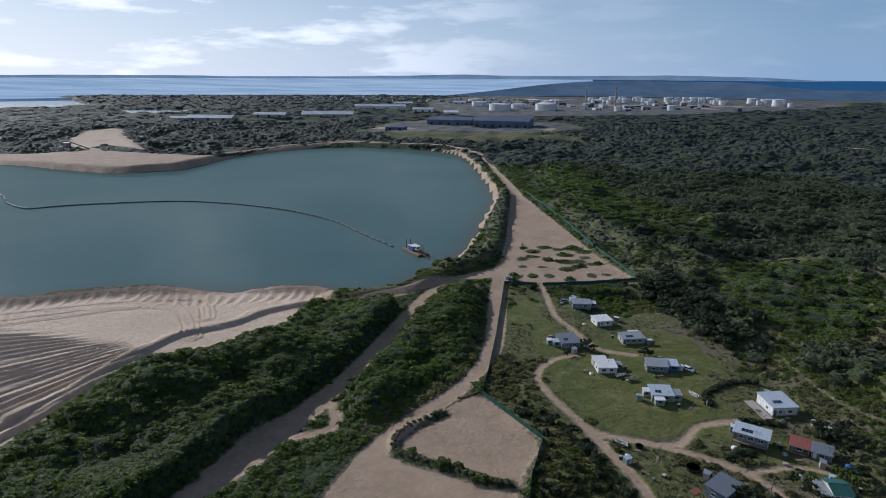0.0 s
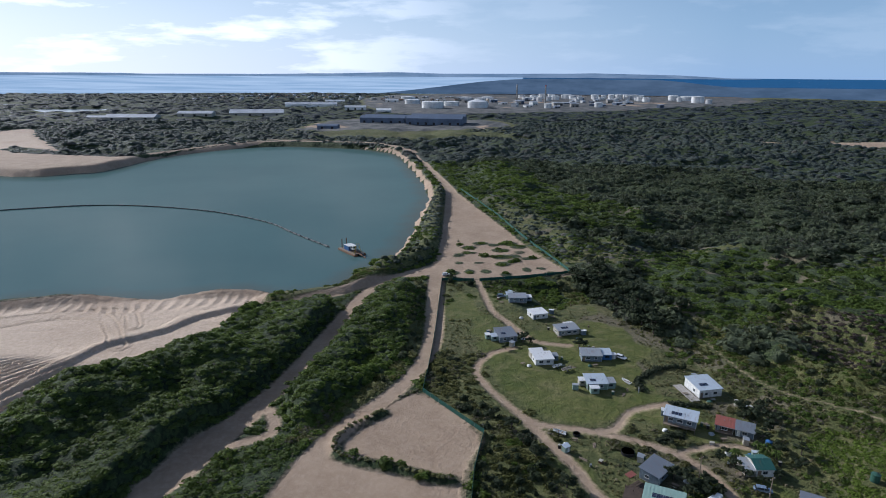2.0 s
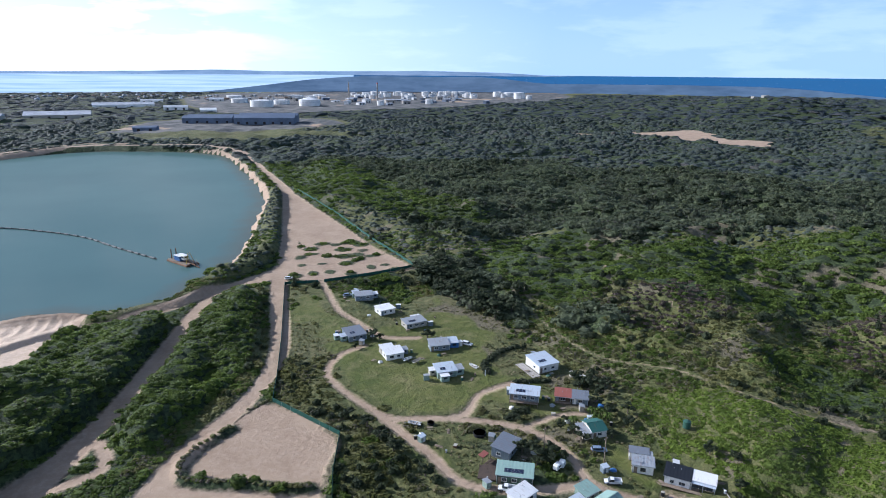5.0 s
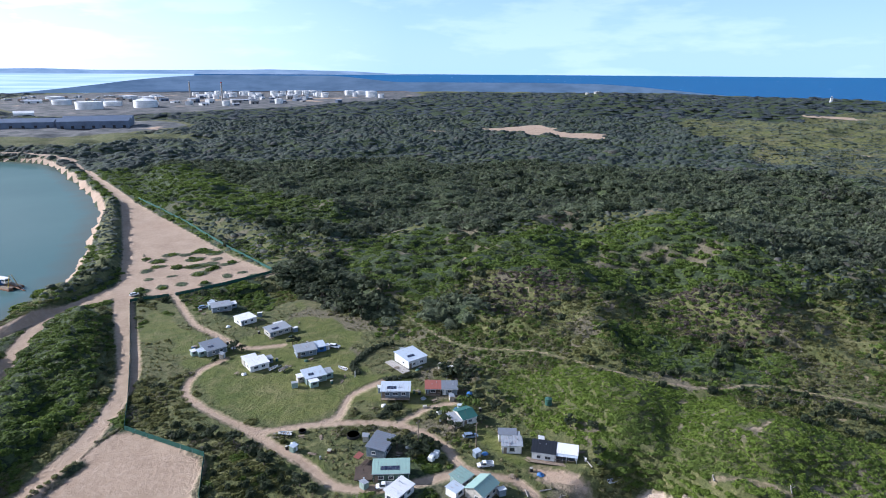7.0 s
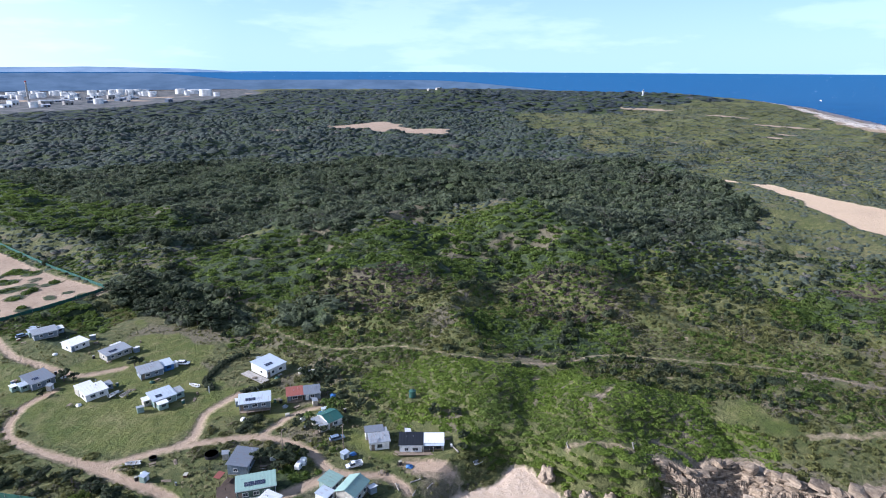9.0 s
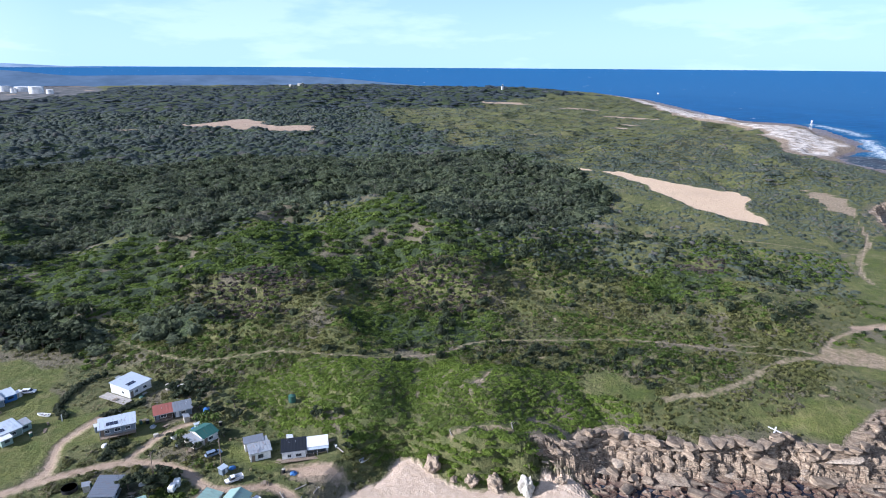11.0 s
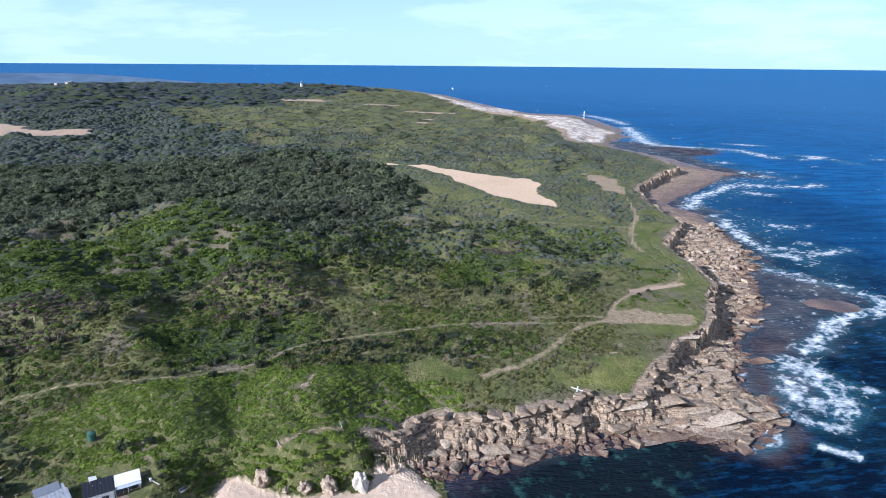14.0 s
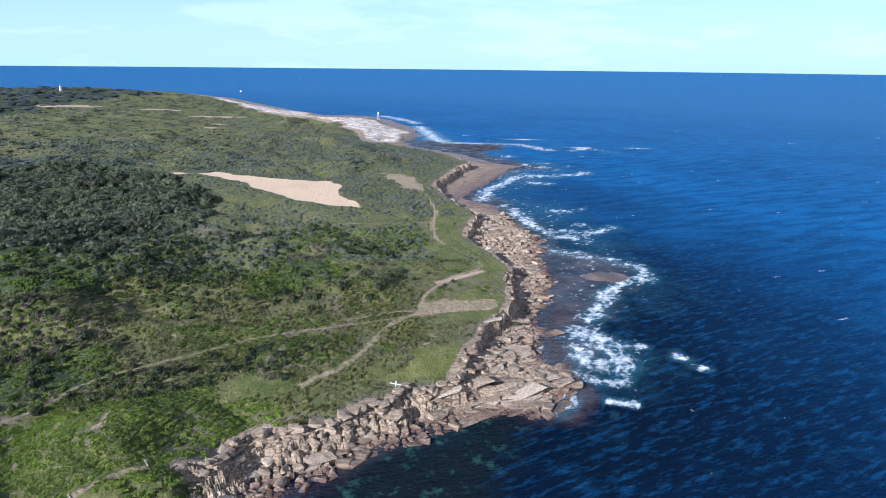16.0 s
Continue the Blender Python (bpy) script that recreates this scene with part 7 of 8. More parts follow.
def yard_things():
    """Tables, gas bottles, heaped tarpaulins and small sheds beside the shacks."""
    r = random.Random(17)
    for hx, hy in HUTS:
        for k in range(4):
            a, d = r.uniform(0, 6.28), r.uniform(6.2, 8.6)
            x, y = hx + d * math.cos(a), hy + d * math.sin(a)
            if any(math.hypot(x - cx, y - cy) < cr - 0.6 for cx, cy, cr in OCCUPIED) or x + y > 252 and x > 116:
                continue
            z, yaw, kind = ground_z(x, y), r.uniform(0, 180), k % 4
            if kind == 0:
                ob = thing("garden_table", x, y, z, yaw, "weathered timber table standing on rough grass", "table", "garden tables")
                part("tabletop", box((1.8, 0.9, 0.06), (0, 0, 0.74), 0.01), M_TIMBER, ob)
                for sx in (-0.75, 0.75):
                    for sy in (-0.35, 0.35):
                        part("leg", box((0.08, 0.08, 0.74), (sx, sy, 0.35)), M_DARKWOOD, ob)
                for sy in (-0.8, 0.8):
                    part("bench", box((1.7, 0.3, 0.05), (0, sy, 0.44), 0.01), M_TIMBER, ob)
            elif kind == 1:
                ob = thing("garden_shed", x, y, z - 0.03, yaw, "small grey sheet-metal shed behind a shack", "shed", "garden sheds")
                part("wall", box((2.0, 1.6, 1.9), (0, 0, 0.95), 0.02), r.choice((M_GREYBLUE, M_GREENISH, M_CREAM)), ob)
                part("roof", box((2.3, 1.9, 0.06), (0, 0, 1.98), 0.01, (7, 0, 0)), r.choice((M_ROOFGREY, M_ROOFPALE, M_ROOFWHITE)), ob)
                part("door", box((0.75, 0.05, 1.6), (0.3, -0.82, 0.85)), M_WHITE, ob)
            elif kind == 2:
                ob = thing("tarpaulin_heap", x, y, z, yaw, "faded tarpaulin over a heap of gear", "tarpaulin", "tarpaulin heaps")
                bm = bmesh.new()
                bmesh.ops.create_icosphere(bm, subdivisions=2, radius=1.0)
                for v in bm.verts:
                    v.co *= 1 + 0.35 * noise.noise(v.co * 1.8 + Vector((x, y, 0)))
                    v.co.z = max(0.0, v.co.z * 0.7)
                part("cloth", bm, r.choice((M_BLUE, M_STEEL, M_WHITE, M_TANKGREEN)), ob)
            else:
                ob = thing("rain_barrel", x, y, z - 0.03, yaw, "small poly rain barrel beside a shack", "barrel", "rain barrels")
                part("shell", tube(0.5, 0.46, (0, 0, 0), (0, 0, 1.2), 18), r.choice((M_TANKGREEN, M_CREAM, M_BLACK)), ob)
                part("lid", tube(0.52, 0.4, (0, 0, 1.2), (0, 0, 1.3), 18), M_CREAM, ob)
            OCCUPIED.append((x, y, 1.3))


yard_things()
# ---- the dredge and its floating pipeline ----
def dredge(x, y, yaw):
    ob = thing("dredge", x, y, LAKE_Z - 0.4, yaw, "rusty cutter dredge with a blue cabin afloat", "dredge")
    for s in (-1, 1):
        part("pontoon", box((22, 2.6, 1.5), (0, s * 2.9, 0.75), 0.3), M_RUST, ob)
    part("deck", box((20, 8.0, 0.25), (0, 0, 1.6), 0.05), M_TIMBER, ob, "sandy brown deck plates")
    house = part("pump_house", box((6, 5, 3.0), (-2, 0, 3.2), 0.1), M_BLUE, ob, "blue sheet pump house")
    part("roof", box((6.5, 5.6, 0.15), (-2, 0, 4.8)), M_WHITE, house)
    cab = part("cabin", box((3.0, 3.2, 2.6), (3.0, 0, 4.2), 0.1), M_WHITE, ob, "white control cabin")
    for s in (-1, 1):
        part("pane", box((2.2, 0.06, 1.0), (3.0, s * 1.63, 4.6)), M_GLASS, cab)
    part("pane", box((0.06, 2.4, 1.0), (4.53, 0, 4.6)), M_GLASS, cab)
    for s in (-1, 1):
        part("gantry_leg", tube(0.2, 0.16, (8.2, s * 2.6, 1.6), (7.6, s * 0.5, 8.0), 8), M_YELLOW, ob)
    part("boom", tube(0.45, 0.35, (5.0, 0, 2.2), (17.5, 0, 0.6), 10), M_RUST, ob)
    for s in (-1, 1):
        part("stay", tube(0.06, 0.06, (7.6, s * 0.3, 7.9), (16.5, s * 0.3, 1.2), 6), M_STEEL, ob)
    for s in (-1, 1):
        part("spud", tube(0.3, 0.3, (-9.4, s * 1.6, -1.0), (-9.4, s * 1.6, 7.5), 10), M_RUST, ob)
    for i in range(6):
        for s in (-1, 1):
            part("rail_post", tube(0.05, 0.05, (-9 + i * 3.4, s * 3.9, 1.7), (-9 + i * 3.4, s * 3.9, 2.8), 6), M_YELLOW, ob)


M_FLOAT = plain("weathered_float", (0.10, 0.12, 0.12), 0.7, dirt=0.4)


def pipeline():
    line = smooth_line([(-33, 402), (-60, 440), (-81, 472), (-110, 500), (-143, 523), (-195, 545), (-247, 552), (-314, 536), (-340, 524), (-355, 518), (-385, 540),
                        (-420, 580), (-470, 600)], 14)
    ob = thing("floating_pipeline", -33, 402, LAKE_Z, 0, "dark dredge pipeline strung on floats across the lake", "pipeline")
    off = line - line[0]
    run = np.concatenate([[0], np.cumsum(np.hypot(*np.diff(off, axis=0).T))])
    for k in range(0, len(off) - 7, 7):
        bm = bmesh.new()
        for a, b in zip(off[k:k + 7], off[k + 1:k + 8]):
            tube(0.35, 0.35, (a[0], a[1], 0.35), (b[0], b[1], 0.35), 8, bm)
        part("pipe", bm, M_BLACK, ob)
    r = random.Random(3)
    at = 4.0
    while at < run[-1] - 6:
        i = int(np.searchsorted(run, at))
        p, d = off[i], off[i] - off[i - 1]
        yaw = math.degrees(math.atan2(d[1], d[0]))
        bm = tube(0.8, 0.8, (-2.2, 0, 0.25), (2.2, 0, 0.25), 12)
        bm.transform(pose(p[0], p[1], 0, 0, 0, yaw))
        part("float", bm, M_FLOAT, ob, "dark weathered cylindrical float")
        thin = 170 < at < 260
        at += r.uniform(7, 10) + (16 if thin else 0)


# ---- the oil terminal, sheds and light on the horizon ----
def oil_tank(x, y, dia, h, dome=False):
    r = math.hypot(x, y)
    f = min(1.0, 2950 / r)
    x, y, dia, h = x * f, y * f, dia * f, h * f
    ob = thing("oil_tank", x, y, ground_z(x, y) - 1.0, 0, "huge white cylindrical oil storage tank", "oil tank", "tanks of the terminal")
    part("shell", tube(dia / 2, dia / 2, (0, 0, 0), (0, 0, h + 1), 40), M_OILTANK, ob)
    part("roof", tube(dia / 2 * 0.985, dia * (0.12 if dome else 0.06), (0, 0, h + 1), (0, 0, h + 1 + dia * (0.09 if dome else 0.03)), 40), M_OILTANK, ob)
    for k in (0.62, 0.99):
        part("wind_girder", tube(dia / 2 + 0.5, dia / 2 + 0.5, (0, 0, (h + 1) * k - 0.3), (0, 0, (h + 1) * k), 40), M_STEEL, ob)
    part("stair", box((0.9, 1.2, h), (dia / 2 + 0.5, 0, h / 2 + 0.5)), M_STEEL, ob)
    OCCUPIED.append((x, y, dia / 2 + 14))


def stack(x, y, h, label):
    ob = thing("chimney_stack", x, y, ground_z(x, y) - 1, 0, label, "chimney")
    part("shaft", tube(3.4, 2.2, (0, 0, 0), (0, 0, h), 20), M_CONCRETE, ob)
    part("cap", tube(2.5, 2.5, (0, 0, h - 3), (0, 0, h + 0.6), 20), M_RED if "striped" in label else M_STEEL, ob)


def shed(x, y, w, d, h, yaw, wall, roof, label, doors=4):
    f = min(1.0, 2950 / math.hypot(x, y))
    x, y = x * f, y * f
    ob = thing("warehouse", x, y, ground_z(x, y) - 1.0, yaw, label, "warehouse", "sheds of the terminal")
    part("wall", box((w, d, h), (0, 0, h / 2), 0.1), wall, ob)
    bays = max(1, int(d / 34))
    for i in range(bays):
        y0, y1 = -d / 2 + i * d / bays, -d / 2 + (i + 1) * d / bays
        prof = [(y0 - 0.5, h), (y1 + 0.5, h), ((y0 + y1) / 2, h + (y1 - y0) * 0.12)]
        bm = bmesh.new()
        rings = [[bm.verts.new((s * (w / 2 + 0.8), py, pz)) for py, pz in prof] for s in (-1, 1)]
        bm.faces.new(rings[0]), bm.faces.new(rings[1][::-1])
        for k in range(3):
            bm.faces.new((rings[0][k], rings[1][k], rings[1][(k + 1) % 3], rings[0][(k + 1) % 3]))
        bmesh.ops.recalc_face_normals(bm, faces=bm.faces)
        part("roof", bm, roof, ob)
    for k in range(doors):
        part("roller_door", box((5.0, 0.4, min(5.0, h * 0.7)), (-w / 2 + (k + 0.5) * w / doors, -d / 2 - 0.1, min(5.0, h * 0.7) / 2 + 1)), M_BLACK, ob)
    OCCUPIED.append((x, y, 0.55 * max(w, d) + 6))


def terminal():
    for row in ((130, 2619, 59, 14), (131, 2328, 55, 15), (181, 2054, 70, 20), (258, 2192, 52, 14), (360, 2602, 60, 14)):
        oil_tank(*row)
    oil_tank(331, 2072, 66, 20, True)
    for row in ((689, 2757, 35, 18), (745, 2819, 36, 20), (803, 2884, 31, 19), (766, 2689, 34, 18), (876, 2880, 37, 19), (862, 2746, 30, 16), (978, 3023, 28, 15),
                (1033, 2945, 38, 20), (1049, 2871, 27, 19), (1060, 2800, 31, 21), (1067, 2733, 31, 22), (1185, 2937, 33, 22), (1190, 2863, 38, 22),
                (1252, 2934, 33, 20), (1161, 2663, 20, 13)):
        oil_tank(*row)
    for row in ((1411, 2926, 45, 23), (1371, 2782, 27, 17), (1515, 2999, 59, 21), (1271, 2422, 48, 25), (1288, 2367, 23, 15), (560, 2047, 22, 15), (751, 2102, 27, 16),
                (420, 2560, 40, 12), (640, 2650, 22, 12), (930, 2650, 20, 11), (1005, 2600, 18, 11), (1110, 2640, 20, 12), (470, 2700, 44, 12)):
        oil_tank(*row)
    stack(551, 2480, 68, "tall grey concrete refinery chimney")
    stack(591, 2199, 70, "tall striped refinery chimney")
    r = random.Random(9)
    for k in range(26):
        oil_tank(r.uniform(640, 1420), r.uniform(2480, 2980), r.uniform(14, 30), r.uniform(10, 18))
    for k in range(44):
        x, y = r.uniform(330, 980), r.uniform(2020, 2620)
        shed(x, y, r.uniform(14, 40), r.uniform(10, 24), r.uniform(5, 14), r.uniform(0, 60), r.choice((M_CONCRETE, M_SHEDBLUE, M_OILTANK)), M_SHEDROOF,
             "low refinery plant building", 2)
    shed(132, 1385, 120, 95, 14, -14, M_SHEDBLUE, M_SHEDBLUE, "large dark blue industrial shed with saw-tooth bays", 7)
    shed(20, 1440, 100, 70, 12, -14, M_SHEDBLUE, M_SHEDBLUE, "dark blue industrial shed beside the works", 5)
    shed(-95, 1265, 40, 22, 8, -10, M_SHEDBLUE, M_SHEDBLUE, "small dark blue shed by the works", 2)
    shed(-205, 2050, 160, 50, 10, 8, M_OILTANK, M_SHEDROOF, "long pale warehouse roof among trees", 4)
    shed(-300, 1650, 130, 60, 9, 6, M_CREAM, M_SHEDROOF, "long pale grey warehouse", 4)
    shed(-430, 1580, 80, 40, 8, 0, M_CREAM, M_SHEDROOF, "pale warehouse in the bush", 3)
    shed(-560, 1530, 110, 50, 7, 0, M_CREAM, M_SHEDROOF, "low pale industrial shed", 3)
    shed(-60, 1850, 60, 30, 9, 0, M_OILTANK, M_SHEDROOF, "white warehouse at the terminal", 3)
    shed(20, 1770, 40, 34, 11, 0, M_OILTANK, M_OILTANK, "white process shed at the terminal", 2)
    shed(-150, 2380, 70, 30, 8, 0, M_OILTANK, M_SHEDROOF, "white town building near the bay", 3)
    shed(60, 2480, 50, 26, 9, 0, M_OILTANK, M_SHEDROOF, "white school hall near the bay", 2)
    shed(-640, 1560, 60, 30, 6, 0, M_CREAM, M_SHEDROOF, "low grey industrial shed", 2)
    # small town roofs along the bay
    for k in range(70):
        x, y = r.uniform(-700, 340), r.uniform(2480, 2960)
        if math.hypot(x, y) > 2950:
            continue
        ob = thing("cottage", x, y, ground_z(x, y), r.uniform(0, 90), "small pale-roofed town house by the bay", "house", "houses of the bayside town")
        part("wall", box((13, 9, 5.5), (0, 0, 2.7)), r.choice((M_WHITE, M_CREAM, M_CONCRETE)), ob)
        bm = bmesh.new()
        bmesh.ops.create_cone(bm, cap_ends=True, segments=4, radius1=10.5, radius2=3.5, depth=2.6, matrix=pose(0, 0, 6.8, 0, 0, 45))
        part("roof", bm, r.choice((M_SHEDROOF, M_ROOFGREY, M_RUST)), ob)
        OCCUPIED.append((x, y, 9))


def lighthouse(x, y):
    z = ground_z(x, y)
    ob = thing("lighthouse", x, y, z - 1, 0, "small white square lighthouse on the heath", "lighthouse")
    part("tower", tube(4.2, 3.6, (0, 0, 0), (0, 0, 14), 4), M_OILTANK, ob)
    part("balcony", tube(5.0, 5.0, (0, 0, 13.6), (0, 0, 14.2), 16), M_OILTANK, ob)
    part("lantern", tube(2.0, 2.0, (0, 0, 14), (0, 0, 17.5), 12), M_GLASS, ob)
    part("cap", tube(2.4, 0.2, (0, 0, 17.5), (0, 0, 19.5), 12), M_OILTANK, ob)


dredge(-18, 390, -58)
pipeline()
terminal()
lighthouse(1935, 888)


def landmarks():
    """Small works far out on the headland and in the quarry."""
    p = thing("screening_plant", -535, 890, ground_z(-535, 890), 20, "grey sand screening plant with a sloping conveyor", "plant")
    part("hopper", tube(3.0, 6.5, (0, 0, 3), (0, 0, 11), 4), M_STEEL, p)
    for sx in (-4, 4):
        for sy in (-4, 4):
            part("leg", box((0.6, 0.6, 9), (sx, sy, 4.5)), M_RUST, p)
    part("conveyor", box((26, 2.0, 1.2), (16, 0, 6.5), 0.1, (0, 24, 0)), M_RUST, p)
    part("cabin", box((7, 5, 5), (-9, 3, 2.5), 0.1), M_SHEDROOF, p)
    m = thing("navigation_mast", 1275, -7, ground_z(1275, -7) - 0.5, 0, "tall thin lattice mast on the rock platform", "mast")
    for k in range(3):
        a = k * 2.09
        part("leg", tube(0.5, 0.25, (2.4 * math.cos(a), 2.4 * math.sin(a), 0), (0.4 * math.cos(a), 0.4 * math.sin(a), 15), 6), M_STEEL, m)
    part("platform", tube(1.6, 1.6, (0, 0, 11), (0, 0, 11.6), 12), M_STEEL, m)
    part("marker", box((2.2, 2.2, 3.0), (0, 0, 14)), M_OILTANK, m)
    for x, y, w in ((1440, 1318, 16), (1462, 1330, 11), (1420, 1336, 9)):
        b = thing("hilltop_hut", x, y, ground_z(x, y) - 1, 12, "pale flat-roofed hut on the hilltop", "hut", "hilltop huts")
        part("wall", box((w, 8, 6), (0, 0, 3), 0.1), M_CREAM, b)
        part("roof", box((w + 1, 9, 0.5), (0, 0, 6.2)), M_SHEDROOF, b)
        part("door", box((2, 0.3, 3), (0, -4.1, 1.8)), M_BLACK, b)
    f = min(1.0, 2900 / math.hypot(2600, 1300))
    v = thing("fishing_boat", 2780, 560, 0.2 + float(rise(np.array([2836.0]))[0]), 40, "small white fishing boat far out at sea", "boat")
    bm = box((14, 4, 2.4), (0, 0, 1.0), 0.3)
    for q in bm.verts:
        if q.co.x > 5:
            q.co.y *= 0.3
            q.co.z += 0.6
    part("hull", bm, M_OILTANK, v)
    part("wheelhouse", box((4, 3, 3.4), (-1.5, 0, 3.6), 0.2), M_OILTANK, v)
    part("mast", tube(0.15, 0.1, (0, 0, 5), (0, 0, 9), 6), M_STEEL, v)


landmarks()


def far_shore():
    """Hazy land beyond the bay, along the rim of the sheet."""
    n = Nodes("distant_shore_haze")
    # the strip's blue emission colour stands in for haze
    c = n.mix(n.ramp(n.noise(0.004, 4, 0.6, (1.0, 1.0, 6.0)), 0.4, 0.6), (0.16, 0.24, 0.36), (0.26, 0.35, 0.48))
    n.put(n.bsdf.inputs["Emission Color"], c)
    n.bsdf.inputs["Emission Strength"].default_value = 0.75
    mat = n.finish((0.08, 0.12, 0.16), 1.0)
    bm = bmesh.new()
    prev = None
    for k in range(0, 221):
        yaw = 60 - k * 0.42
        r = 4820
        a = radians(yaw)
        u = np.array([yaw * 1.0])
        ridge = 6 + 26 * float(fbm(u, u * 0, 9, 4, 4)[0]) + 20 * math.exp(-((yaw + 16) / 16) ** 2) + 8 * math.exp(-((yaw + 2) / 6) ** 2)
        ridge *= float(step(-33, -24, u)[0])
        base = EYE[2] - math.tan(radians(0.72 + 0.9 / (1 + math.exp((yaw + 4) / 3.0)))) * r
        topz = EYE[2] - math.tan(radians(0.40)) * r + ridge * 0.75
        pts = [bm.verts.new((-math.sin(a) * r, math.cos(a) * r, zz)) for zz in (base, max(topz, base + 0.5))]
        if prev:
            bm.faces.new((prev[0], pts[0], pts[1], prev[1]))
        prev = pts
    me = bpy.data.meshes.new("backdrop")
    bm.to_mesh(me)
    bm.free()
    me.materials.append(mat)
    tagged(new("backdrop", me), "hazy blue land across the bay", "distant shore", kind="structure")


far_shore()


def headland():
    """Wooded land behind the terminal, blue with distance."""
    n = Nodes("distant_headland_haze")
    # distance haze put in as blue colour with a weak glow
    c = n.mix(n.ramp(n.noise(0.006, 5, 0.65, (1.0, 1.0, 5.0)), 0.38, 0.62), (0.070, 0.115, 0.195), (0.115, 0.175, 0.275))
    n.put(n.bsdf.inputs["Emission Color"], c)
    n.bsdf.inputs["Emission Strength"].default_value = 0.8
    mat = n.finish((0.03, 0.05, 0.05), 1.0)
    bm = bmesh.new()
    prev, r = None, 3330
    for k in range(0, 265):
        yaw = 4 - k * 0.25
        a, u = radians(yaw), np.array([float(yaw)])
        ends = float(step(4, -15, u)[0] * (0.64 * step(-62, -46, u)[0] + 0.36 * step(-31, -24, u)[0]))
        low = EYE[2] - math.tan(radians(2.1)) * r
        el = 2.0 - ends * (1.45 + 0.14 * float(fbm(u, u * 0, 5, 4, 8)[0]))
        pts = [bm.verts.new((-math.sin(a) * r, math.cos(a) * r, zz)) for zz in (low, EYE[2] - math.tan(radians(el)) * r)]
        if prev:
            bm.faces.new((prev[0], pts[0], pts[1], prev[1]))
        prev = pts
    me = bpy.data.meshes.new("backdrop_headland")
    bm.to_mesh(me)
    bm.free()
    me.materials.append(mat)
    tagged(new("backdrop_headland", me), "wooded headland beyond the terminal, hazed blue in its colour", "headland", kind="structure")


headland()
# ---- sandstone shore: blocks, slabs and boulders ----
def block_shape(seed, slab=False):
    """One angular block of sandstone, about 1 m in radius."""
    r = np.random.default_rng(500 + seed)
    bm = bmesh.new()
    for k in range(13):
        p = r.uniform(-1, 1, 3)
        p = p / np.abs(p).max() * r.uniform(0.78, 1.0)
        bm.verts.new((p[0], p[1], p[2] * (0.42 if slab else 0.8)))
    out = bmesh.ops.convex_hull(bm, input=bm.verts)
    bmesh.ops.delete(bm, geom=[e for e in out["geom_interior"] if isinstance(e, bmesh.types.BMVert)], context="VERTS")
    bmesh.ops.triangulate(bm, faces=bm.faces)
    bm.verts.index_update()
    arrays = np.array([v.co[:] for v in bm.verts]), np.array([[v.index for v in f.verts] for f in bm.faces])
    bm.free()
    return arrays


BLOCKS = [block_shape(k) for k in range(10)]
SLABS = [block_shape(20 + k, True) for k in range(8)]


def rubble(name, places, scales, yaws, shapes, label):
    """Many blocks joined into one mesh."""
    r = np.random.default_rng(77)
    verts, faces, base = [], [], 0
    for (x, y, z), sc, yaw in zip(places, scales, yaws):
        v, f = shapes[int(r.integers(len(shapes)))]
        m = np.array(Euler((r.uniform(-0.22, 0.22), r.uniform(-0.22, 0.22), yaw)).to_matrix())
        verts.append((v * sc) @ m.T + [x, y, z])
        faces.append(f + base)
        base += len(v)
    me = mesh_from_arrays(name, np.vstack(verts), np.vstack(faces), M_STONE, smooth=False)
    return tagged(new(name, me), label, "rocks", kind="stuff")


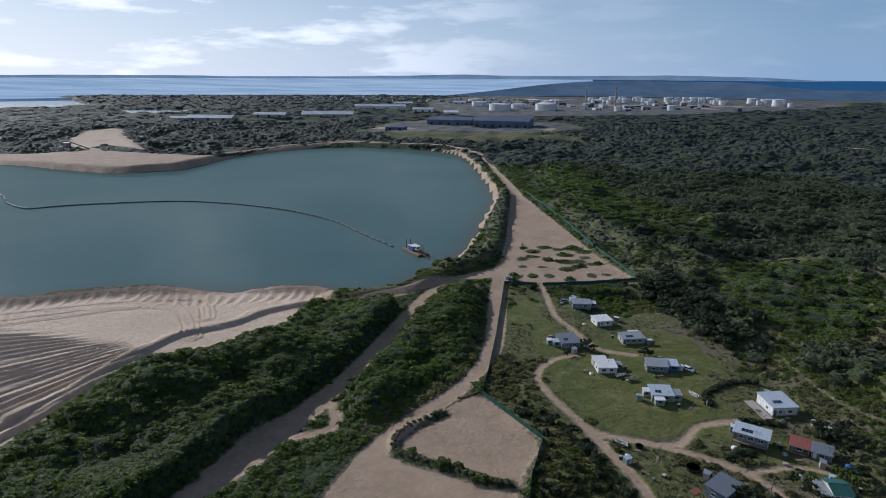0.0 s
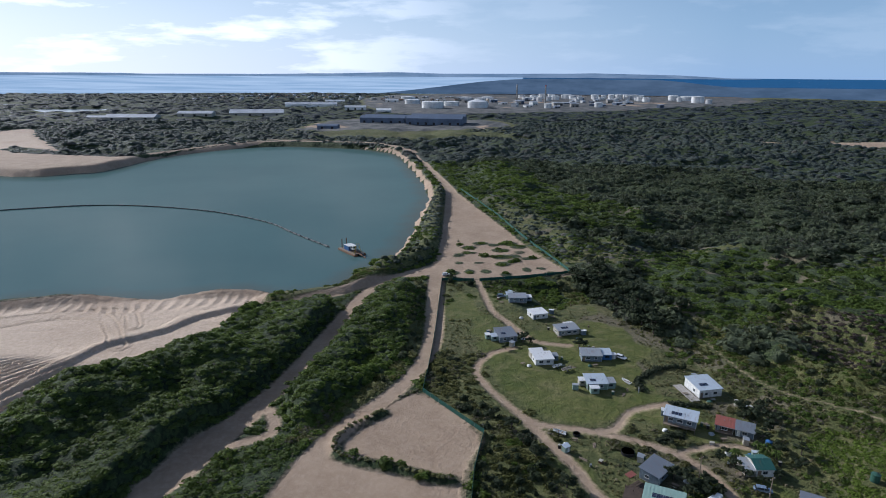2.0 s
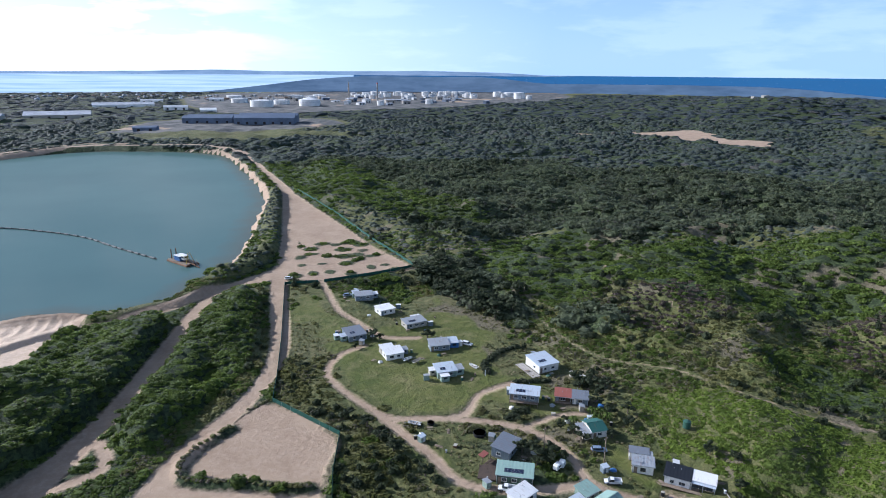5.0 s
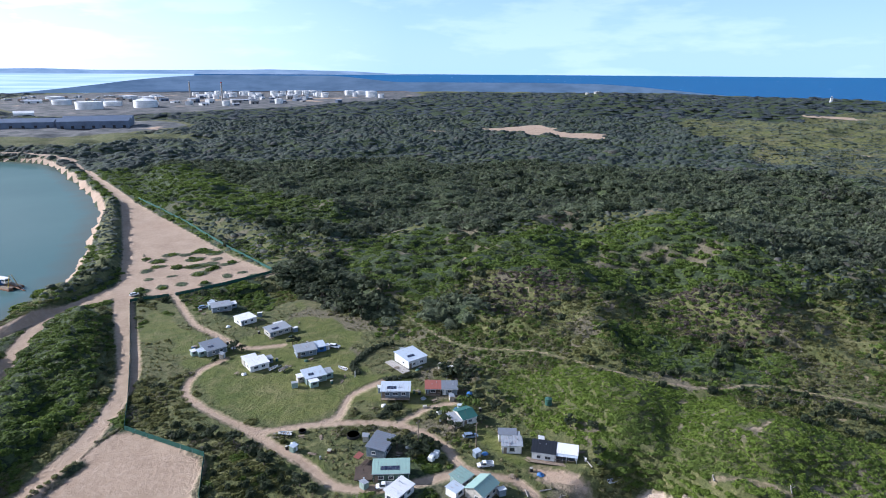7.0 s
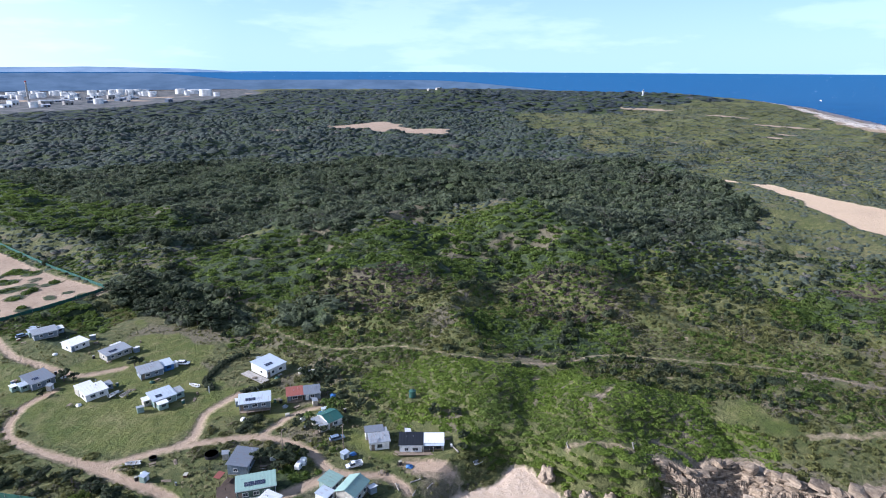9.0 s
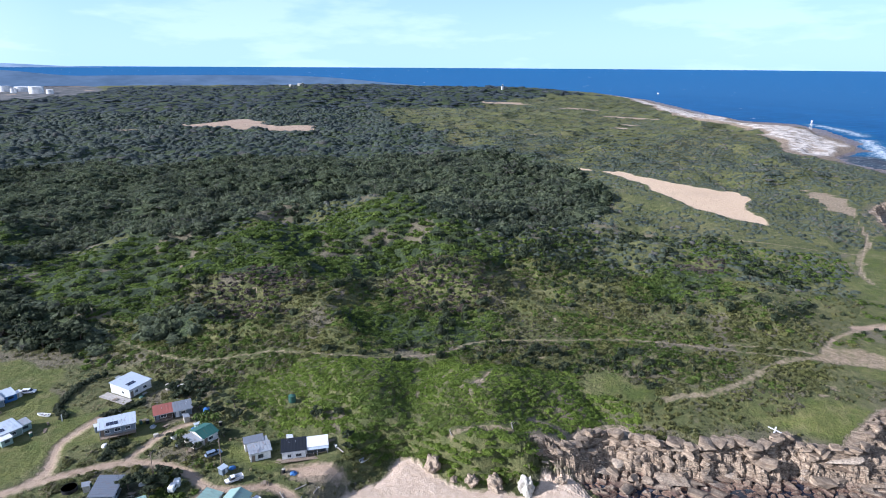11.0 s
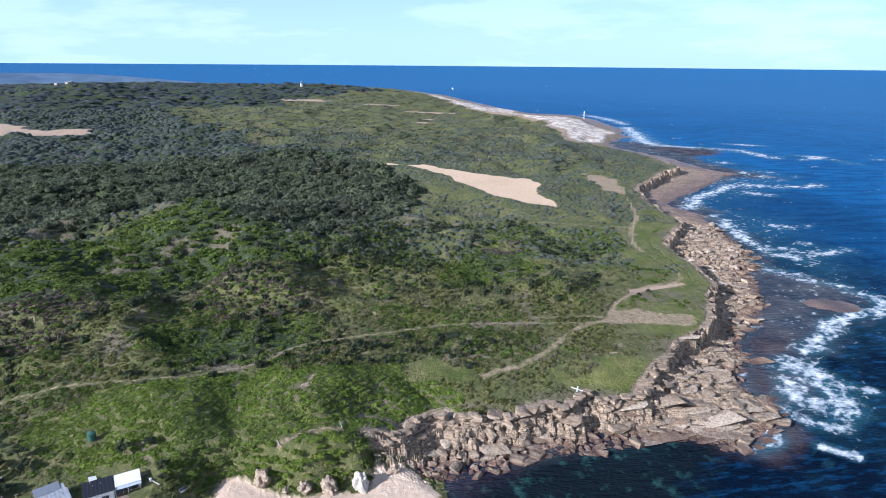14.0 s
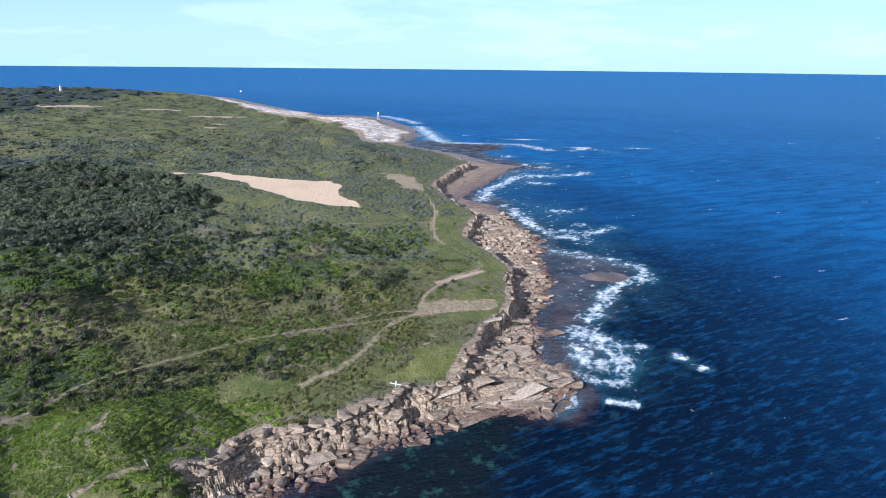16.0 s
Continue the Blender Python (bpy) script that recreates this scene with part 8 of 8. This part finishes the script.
def coast():
    r = np.random.default_rng(21)
    # broken boulder field between cliff and tide
    n = 17000
    x, y = r.uniform(120, 480, n), r.uniform(-125, 70, n)
    s = survey(x, y)
    ok = (s["tide"] > -2.5) & (s["top"] < 0.5) & (s["sand"] < -0.5) & (s["soft"] < 0.3)
    dist = np.hypot(x, y)
    ok &= (r.random(n) < np.where(dist < 260, 1.0, 0.45)) & ((s["top"] < -5) | (x < 186) | (r.random(n) < 0.18))
    slab_zone = bell(x, y, 196, -42, 16, 16) + bell(x, y, 262, -66, 16, 12)
    x, y, z, tide, slab_zone = (v[ok] for v in (x, y, s["z"], s["tide"], slab_zone))
    size = 0.28 + 2.2 * r.random(len(x)) ** 5.0 + 0.0014 * np.hypot(x, y)
    flat = (slab_zone > 0.45) | (r.random(len(x)) < 0.35)
    near = (~flat) & (np.hypot(x, y) < 245)
    big = near & (size >= np.sort(size[near])[-min(260, near.sum())])
    pile = thing("boulder_shore", 165, 10, 0, 0, "jumbled sandstone boulders piled along the tide line", "boulder pile")
    boulder_meshes = [mesh_from_arrays("boulder", v, f, M_STONE, smooth=False) for v, f in BLOCKS]
    for k in np.flatnonzero(big):
        o = new("boulder", boulder_meshes[int(r.integers(len(boulder_meshes)))])
        o.parent = pile
        q = size[k]
        o.matrix_basis = Matrix.Translation((x[k] - 165, y[k] - 10, z[k] + q * 0.12)) @ pose(0, 0, 0, *r.uniform(-14, 14, 2), r.uniform(0, 360)) @ Matrix.Diagonal(
            (q * 1.15, q * 0.9, q * 0.75, 1))
    for name, sel, shapes, label in (("boulders", (~flat) & ~big, BLOCKS, "small brown sandstone rubble along the tide line"),
                                     ("rock_slabs", flat, SLABS, "flat bedded sandstone slabs stepping to the sea")):
        sc = np.stack([size[sel] * (2.0 + 2.0 * np.clip(slab_zone[sel], 0, 1) if name == "rock_slabs" else 1.15), size[sel] * (1.0 if name == "rock_slabs" else 0.9),
                       size[sel] * (0.42 if name == "rock_slabs" else 0.75)], 1)
        yaw = r.uniform(0, 6.3, sel.sum()) if name == "boulders" else r.normal(-1.36, 0.10, sel.sum())
        rubble(name, np.stack([x, y, z + size * 0.12], 1)[sel], sc, yaw, shapes, label)
    # the cliff's own face: stacked blocks below the turf, each a part of the rock wall
    wall = thing("sandstone_cliff", 190, -20, 0, 0, "weathered cream and brown sandstone cliff below turf", "cliff")
    meshes = []
    for k, (v, f) in enumerate(BLOCKS[:6]):
        meshes.append(mesh_from_arrays("stone", v, f, M_STONE, smooth=False))
    line = smooth_line([p for p in TOP if 146 < p[0] < 460], 6)
    count = 0
    for a, b in zip(line[:-1], line[1:]):
        length = float(np.hypot(*(b - a)))
        steps = max(1, int(length / 3.2))
        for k in range(steps):
            p = a + (b - a) * (k + r.random()) / steps
            out = np.array([b[1] - a[1], -(b[0] - a[0])]) / max(length, 1e-6)
            for zz in (3.0, 5.2, 7.2):
                if r.random() < 0.35 or count > 290:
                    continue
                q = p + out * (r.uniform(-0.4, 0.9) + (7.2 - zz) * 0.3)
                o = new("stone", meshes[int(r.integers(6))])
                o.parent = wall
                sx = r.uniform(1.2, 2.6)
                o.matrix_basis = Matrix.Translation((q[0] - 190, q[1] + 20, zz + r.uniform(-0.5, 0.5))) @ pose(
                    0, 0, 0, *r.uniform(-8, 8, 2), r.uniform(0, 360)) @ Matrix.Diagonal((sx, sx * r.uniform(0.6, 1), sx * r.uniform(0.5, 0.8), 1))
                count += 1
    # lone rocks on the beach
    for x, y, sx, sy, sz, label, mat in ((138.5, 52.5, 2.3, 1.9, 3.8, "tall white and rust stained boulder on the beach", M_CREAM),
                                         (133, 79, 3.2, 2.2, 2.6, "large rounded brown boulder on the beach", M_STONE),
                                         (133, 66.5, 2.4, 1.8, 1.8, "brown weathered boulder below the bank", M_STONE),
                                         (135.5, 60.5, 2.8, 1.8, 2.2, "dark weathered boulder below the bank", M_STONE),
                                         (146, 45, 1.6, 1.1, 1.0, "brown boulder lying on the sand", M_STONE),
                                         (131.5, 71.5, 1.4, 1.0, 0.9, "small brown boulder on the beach", M_STONE)):
        bm = bmesh.new()
        bmesh.ops.create_icosphere(bm, subdivisions=3, radius=1.0)
        for v in bm.verts:
            c = v.co.copy()
            v.co *= 1 + 0.55 * noise.noise(c * 1.5 + Vector((x, y, 0))) + 0.22 * noise.noise(c * 3.4 + Vector((y, x, 0))) + 0.08 * noise.noise(c * 8)
            v.co.z = round(v.co.z * 5) / 5 * 0.35 + v.co.z * 0.65
        bm.transform(Matrix.Diagonal((sx, sy, sz, 1)))
        me = bpy.data.meshes.new("boulder")
        bm.to_mesh(me)
        bm.free()
        me.materials.append(mat)
        o = new("boulder", me)
        o.matrix_basis = pose(x, y, ground_z(x, y) + sz * 0.35, 0, 0, x * 7)
        tagged(o, label, "boulder", "boulders on the beach")


coast()
greenery()
cover()
